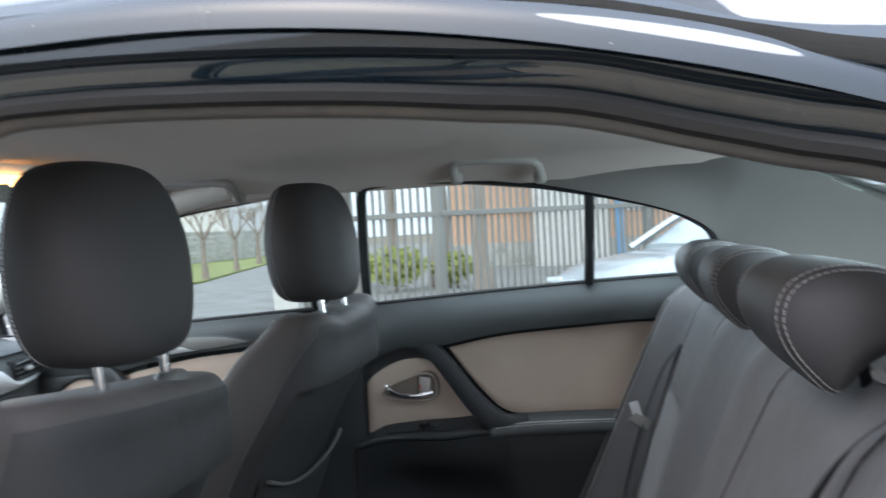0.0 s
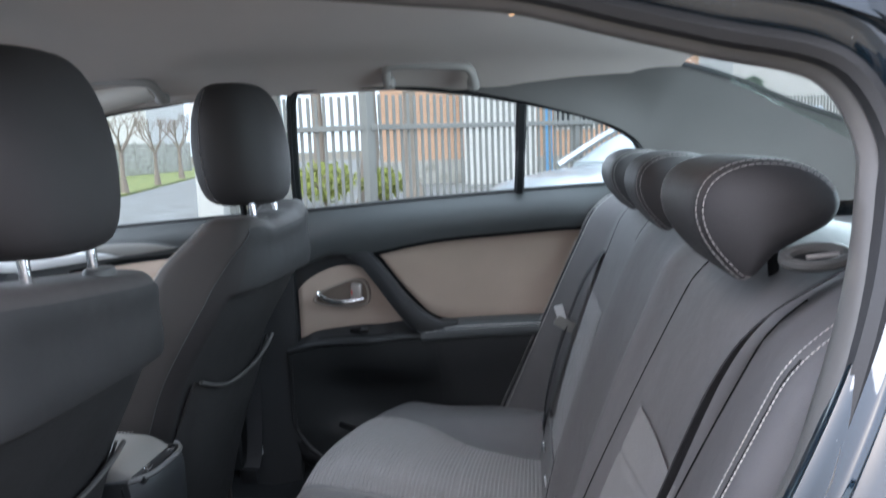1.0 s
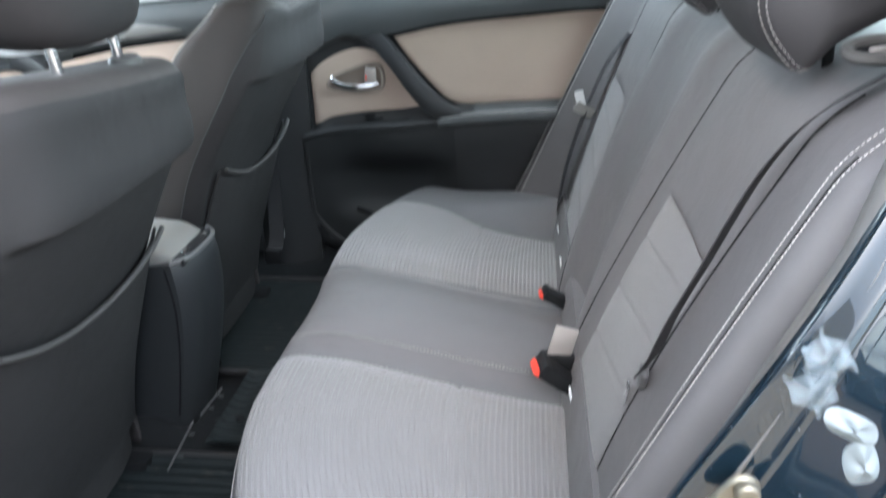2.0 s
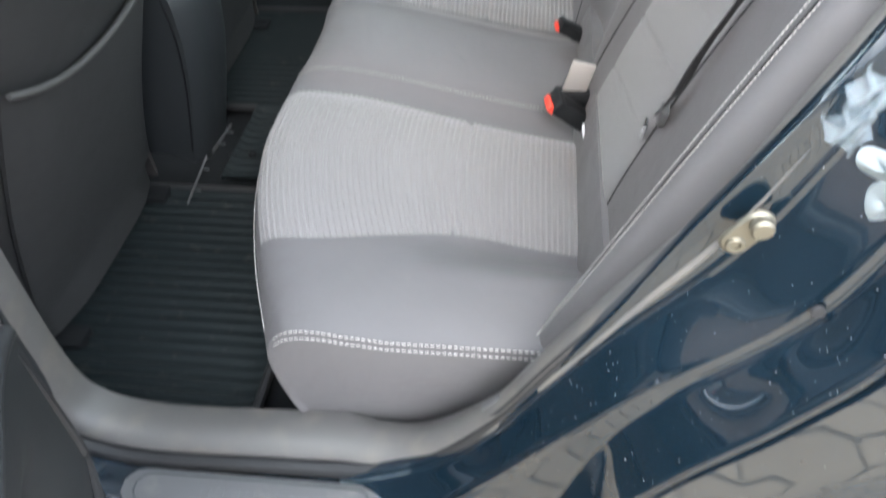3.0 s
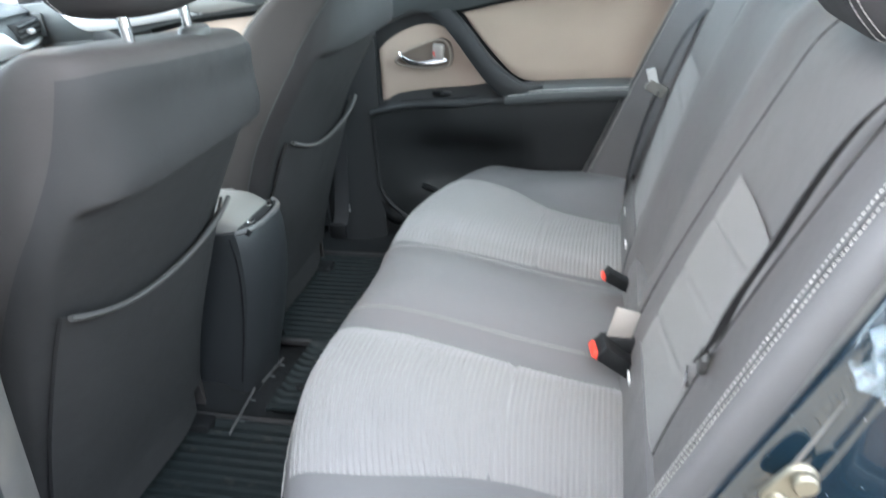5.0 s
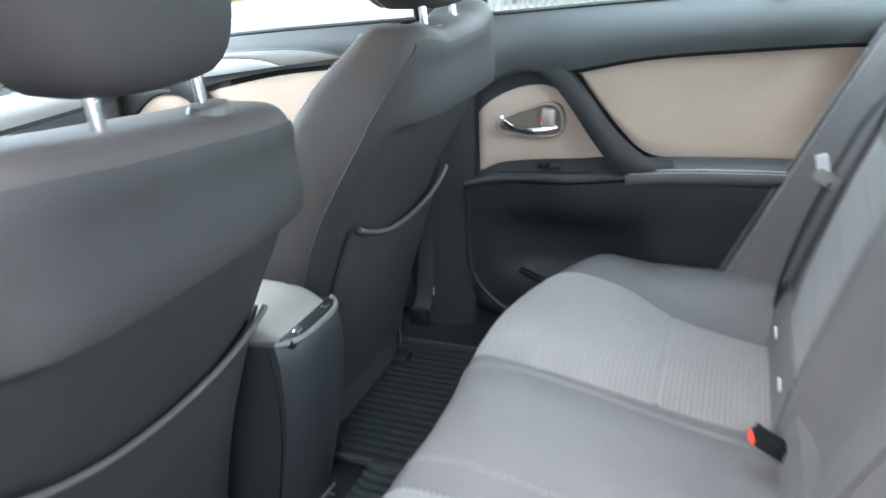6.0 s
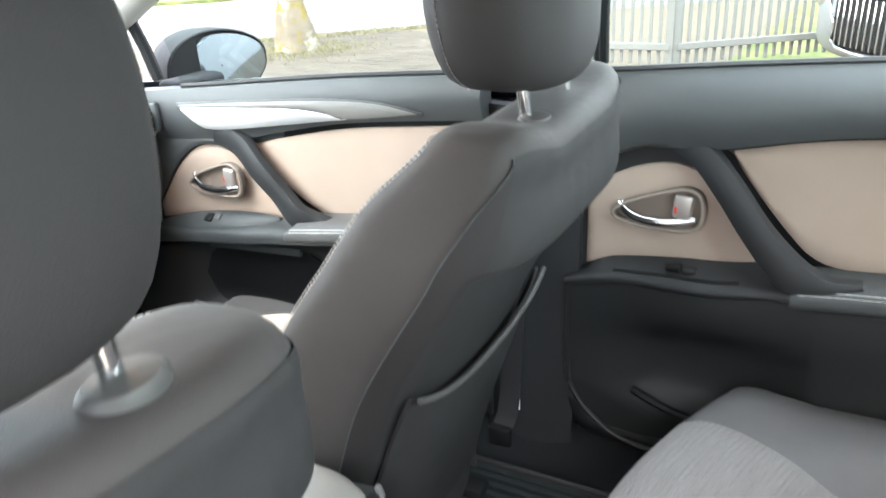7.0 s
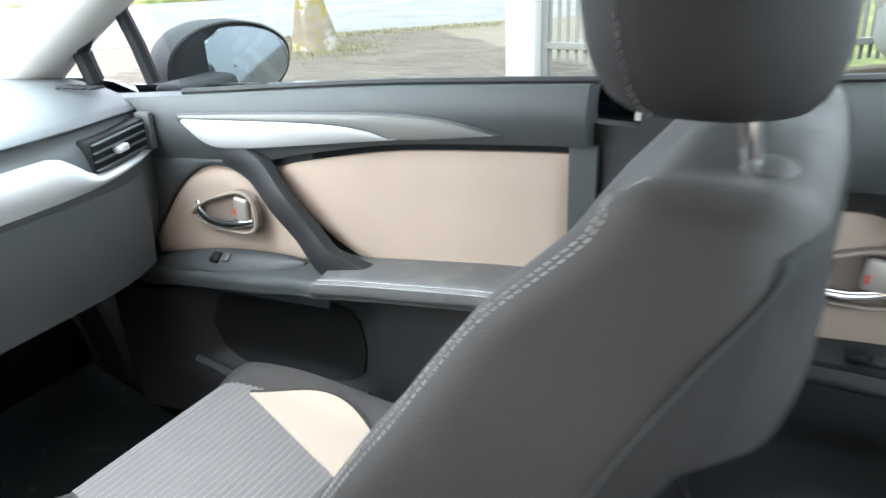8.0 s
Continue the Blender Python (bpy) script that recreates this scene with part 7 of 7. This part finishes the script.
bush((-4.3, 14.2, 0), 0.7, 1.0, 61)
bush((-3.2, 14.8, 0), 0.5, 0.8, 62)
bush((-5.6, 15.6, 0), 0.6, 0.9, 63)
bare_tree((-7.2, 24.0, 0.0), 8.5, 0.20, "bare tree behind the steel fence", 17, 5)
bare_tree((-2.3, 13.2, 0.0), 6.5, 0.14, "slim bare tree behind the steel fence", 19, 5)
bin_b = thing("blue_shed_door", (0.42, 17.0, 0.0), "bright blue painted panel behind the fence", "panel")
part("panel", rbox((0.42, 17.0, 1.5), (0.22, 0.08, 3.0), 0.02, 1), M_BLUE, bin_b)
wallw = thing("white_building", (-28, 62, 0), "pale rendered buildings far along the street", "building")
part("wall", rbox((-44, 70, 4), (17, 8, 8), 0.05, 1), M_PLASTER, wallw)
part("roof", rbox((-44, 70, 8.2), (18, 9, 0.5), 0.05, 1), M_CONCRETE, wallw)

# parked silver car, nose towards the yard
pcar = thing("parked_car", (1.1, 7.8, 0.0), "silver car with a chrome slatted grille parked by the fence", "car")
PM = Matrix.Translation((-0.16, 5.58, 0.0)) @ Matrix.Rotation(radians(-58), 4, "Z")
def car_ring(y, w, z0, z1, r=0.5):
    return [(w * math.copysign(abs(math.cos(a)) ** r, math.cos(a)), y, (z0 + z1) / 2 + (z1 - z0) / 2 * math.copysign(abs(math.sin(a)) ** r, math.sin(a))) for a in np.linspace(0, 2 * math.pi, 37)[:-1]]
body = [car_ring(*q) for q in ((0.0, 0.62, 0.30, 0.68), (0.06, 0.80, 0.24, 0.76), (0.25, 0.88, 0.20, 0.86), (0.7, 0.91, 0.20, 0.93), (1.2, 0.92, 0.20, 0.98), (2.2, 0.92, 0.20, 1.0), (3.4, 0.92, 0.20, 1.02), (4.2, 0.90, 0.22, 1.0), (4.6, 0.84, 0.28, 0.95), (4.7, 0.7, 0.35, 0.85))]
part("body", moved(loft(body), PM), M_GREYCAR, pcar, "silver metallic body")
cab = [car_ring(*q) for q in ((1.15, 0.70, 0.90, 1.0), (1.5, 0.72, 0.90, 1.22), (1.95, 0.68, 0.90, 1.42), (2.5, 0.66, 0.9, 1.46), (3.2, 0.66, 0.9, 1.42), (3.8, 0.68, 0.9, 1.2), (4.2, 0.70, 0.9, 1.0))]
part("cabin_glass", moved(loft(cab), PM), M_PALEGLASS, pcar, "cabin glass coloured pale for the sky's reflection")
for s in (-1, 1):
    part("roof_pillar", moved(tube([(s * 0.76, 1.0, 0.96), (s * 0.72, 1.45, 1.2), (s * 0.66, 1.92, 1.42), (s * 0.63, 2.5, 1.47), (s * 0.64, 3.2, 1.43)], 0.04, 6), PM), M_GREYCAR, pcar)
    part("headlamp", moved(rbox((s * 0.66, 0.10, 0.66), (0.34, 0.16, 0.16), 0.05, 3), PM), M_CHROME, pcar)
    for y in (0.85, 3.7):
        wh = part("wheel", moved(disc((s * 0.80, y, 0.31), (s, 0, 0), 0.31, 0.13, 28), PM), M_TYRE, pcar)
        part("rim", moved(disc((s * 0.885, y, 0.31), (s, 0, 0), 0.2, 0.05, 20), PM), M_ALLOY, wh)
part("roof_skin", moved(slab([[(x, y, 1.475 - 0.05 * (x / 0.65) ** 2 - 0.05 * ((y - 2.5) / 0.8) ** 2) for x in np.linspace(-0.65, 0.65, 9)] for y in np.linspace(1.8, 3.3, 9)], (0, 0, -0.02)), PM), M_GREYCAR, pcar)
gr = part("grille", moved(rbox((0, -0.005, 0.52), (0.82, 0.05, 0.38), 0.05, 3), PM), M_BLACK, pcar, "black grille")
for k in range(11):
    part("grille_bar", moved(rbox((-0.36 + 0.072 * k, -0.035, 0.52), (0.016, 0.02, 0.34), 0.004, 1), PM), M_CHROME, gr)
part("grille_frame", moved(tube(spline([(-0.41, -0.03, 0.70), (0.41, -0.03, 0.70), (0.42, -0.03, 0.50), (0.34, -0.03, 0.33), (-0.34, -0.03, 0.33), (-0.42, -0.03, 0.50)], 3, True), 0.014, 6, closed=True), PM), M_CHROME, gr)

# ---- paving ----
PL, PW = 0.22, 0.11


def zig(x):
    return 0.011 * (abs(((x / 0.11) % 1.0) - 0.5) * 4 - 1)


def paver_outline(g=0.0025):
    xs = np.linspace(-PL / 2 + g, PL / 2 - g, 9)
    low = [(x, -PW / 2 + g + zig(x)) for x in xs]
    high = [(x, PW / 2 - g + zig(x)) for x in xs[::-1]]
    return low + high


def paver_faces(cx, cy, z, tilt, verts, faces):
    o = paver_outline()
    n = len(o)
    k = len(verts)
    e = 0.94
    for sc, h in ((1.0, -0.03), (1.0, -0.005), (e, 0.0)):
        for x, y in o:
            verts.append((cx + x * sc, cy + y * sc, z + h + tilt * x))
    for a in (0, n):
        for i in range(n):
            j = (i + 1) % n
            faces.append((k + a + i, k + a + j, k + a + n + j, k + a + n + i))
    faces.append(tuple(range(k + 2 * n, k + 3 * n)))


def random_tone(m):
    """Varies a material's colour from piece to piece."""
    nt = m.node_tree
    mul = [q for q in nt.nodes if q.type == "MIX_RGB"][0]
    info = nt.nodes.new("ShaderNodeObjectInfo")
    geo = nt.nodes.new("ShaderNodeNewGeometry")
    add = nt.nodes.new("ShaderNodeMath")
    add.operation = "ADD"
    nt.links.new(info.outputs["Random"], add.inputs[0])
    nt.links.new(geo.outputs["Random Per Island"], add.inputs[1])
    rng = nt.nodes.new("ShaderNodeMapRange")
    rng.inputs["From Max"].default_value = 2.0
    rng.inputs["To Min"].default_value = 0.72
    rng.inputs["To Max"].default_value = 1.22
    nt.links.new(add.outputs[0], rng.inputs["Value"])
    m2 = nt.nodes.new("ShaderNodeMixRGB")
    m2.blend_type = "MULTIPLY"
    m2.inputs[0].default_value = 1.0
    nt.links.new(mul.outputs[0], m2.inputs[1])
    nt.links.new(rng.outputs[0], m2.inputs[2])
    nt.links.new(m2.outputs[0], nt.nodes["Principled BSDF"].inputs["Base Color"])


random_tone(M_PAVER)
yard = structure("pavement", flat([(-7.5, -6.0), (6.5, -6.0), (6.5, 6.2), (-1.5, 6.2), (-5.9, 9.0), (-7.5, 7.4)], -0.006, 0.006), M_JOINT, "beige interlocking zigzag paving of the yard", "pavement", smooth=False)
pv, pf_ = [], []
paver_faces(0, 0, 0, 0, pv, pf_)
pmesh = bpy.data.meshes.new("paver")
pmesh.from_pydata(pv, [], pf_)
pmesh.materials.append(M_PAVER)
verts, faces, dark_v, dark_f = [], [], [], []
prng = random.Random(7)
for r in range(-54, 80):
    cy = r * PW
    for c in range(-34, 30):
        cx = c * PL + (PL / 2 if r % 2 else 0)
        if cx < -7.3 or cx > 6.3 or cy < -5.9:
            continue
        if cy > 6.1 and cy > 6.1 + (-2.0 - cx) * 0.72:
            continue
        if cy > 7.3 + (cx + 7.5) * 0.95:
            continue
        dz = prng.uniform(-0.002, 0.002)
        if -1.45 < cx < 1.55 and -2.95 < cy < -0.95:
            o = new("paver", pmesh)
            o.location = (cx, cy, dz)
            o.parent = yard
        else:
            # pavers past the car take the copy darkened against daylight
            old = cy > 1.6
            paver_faces(cx, cy, dz, prng.uniform(-0.01, 0.01), dark_v if old else verts, dark_f if old else faces)
rest = bpy.data.meshes.new("pavers")
rest.from_pydata(verts, [], faces)
rest.materials.append(M_PAVER)
ro = new("pavers", rest)
ro.parent = yard
tagged(ro, "", "", "", "stuff")
random_tone(M_DARKPAVER)
# far pavers in one mesh, their colour darkened to hold the daylight down
rest = bpy.data.meshes.new("weathered_pavers")
rest.from_pydata(dark_v, [], dark_f)
rest.materials.append(M_DARKPAVER)
ro = new("weathered_pavers", rest)
ro.parent = yard
tagged(ro, "", "", "", "stuff")
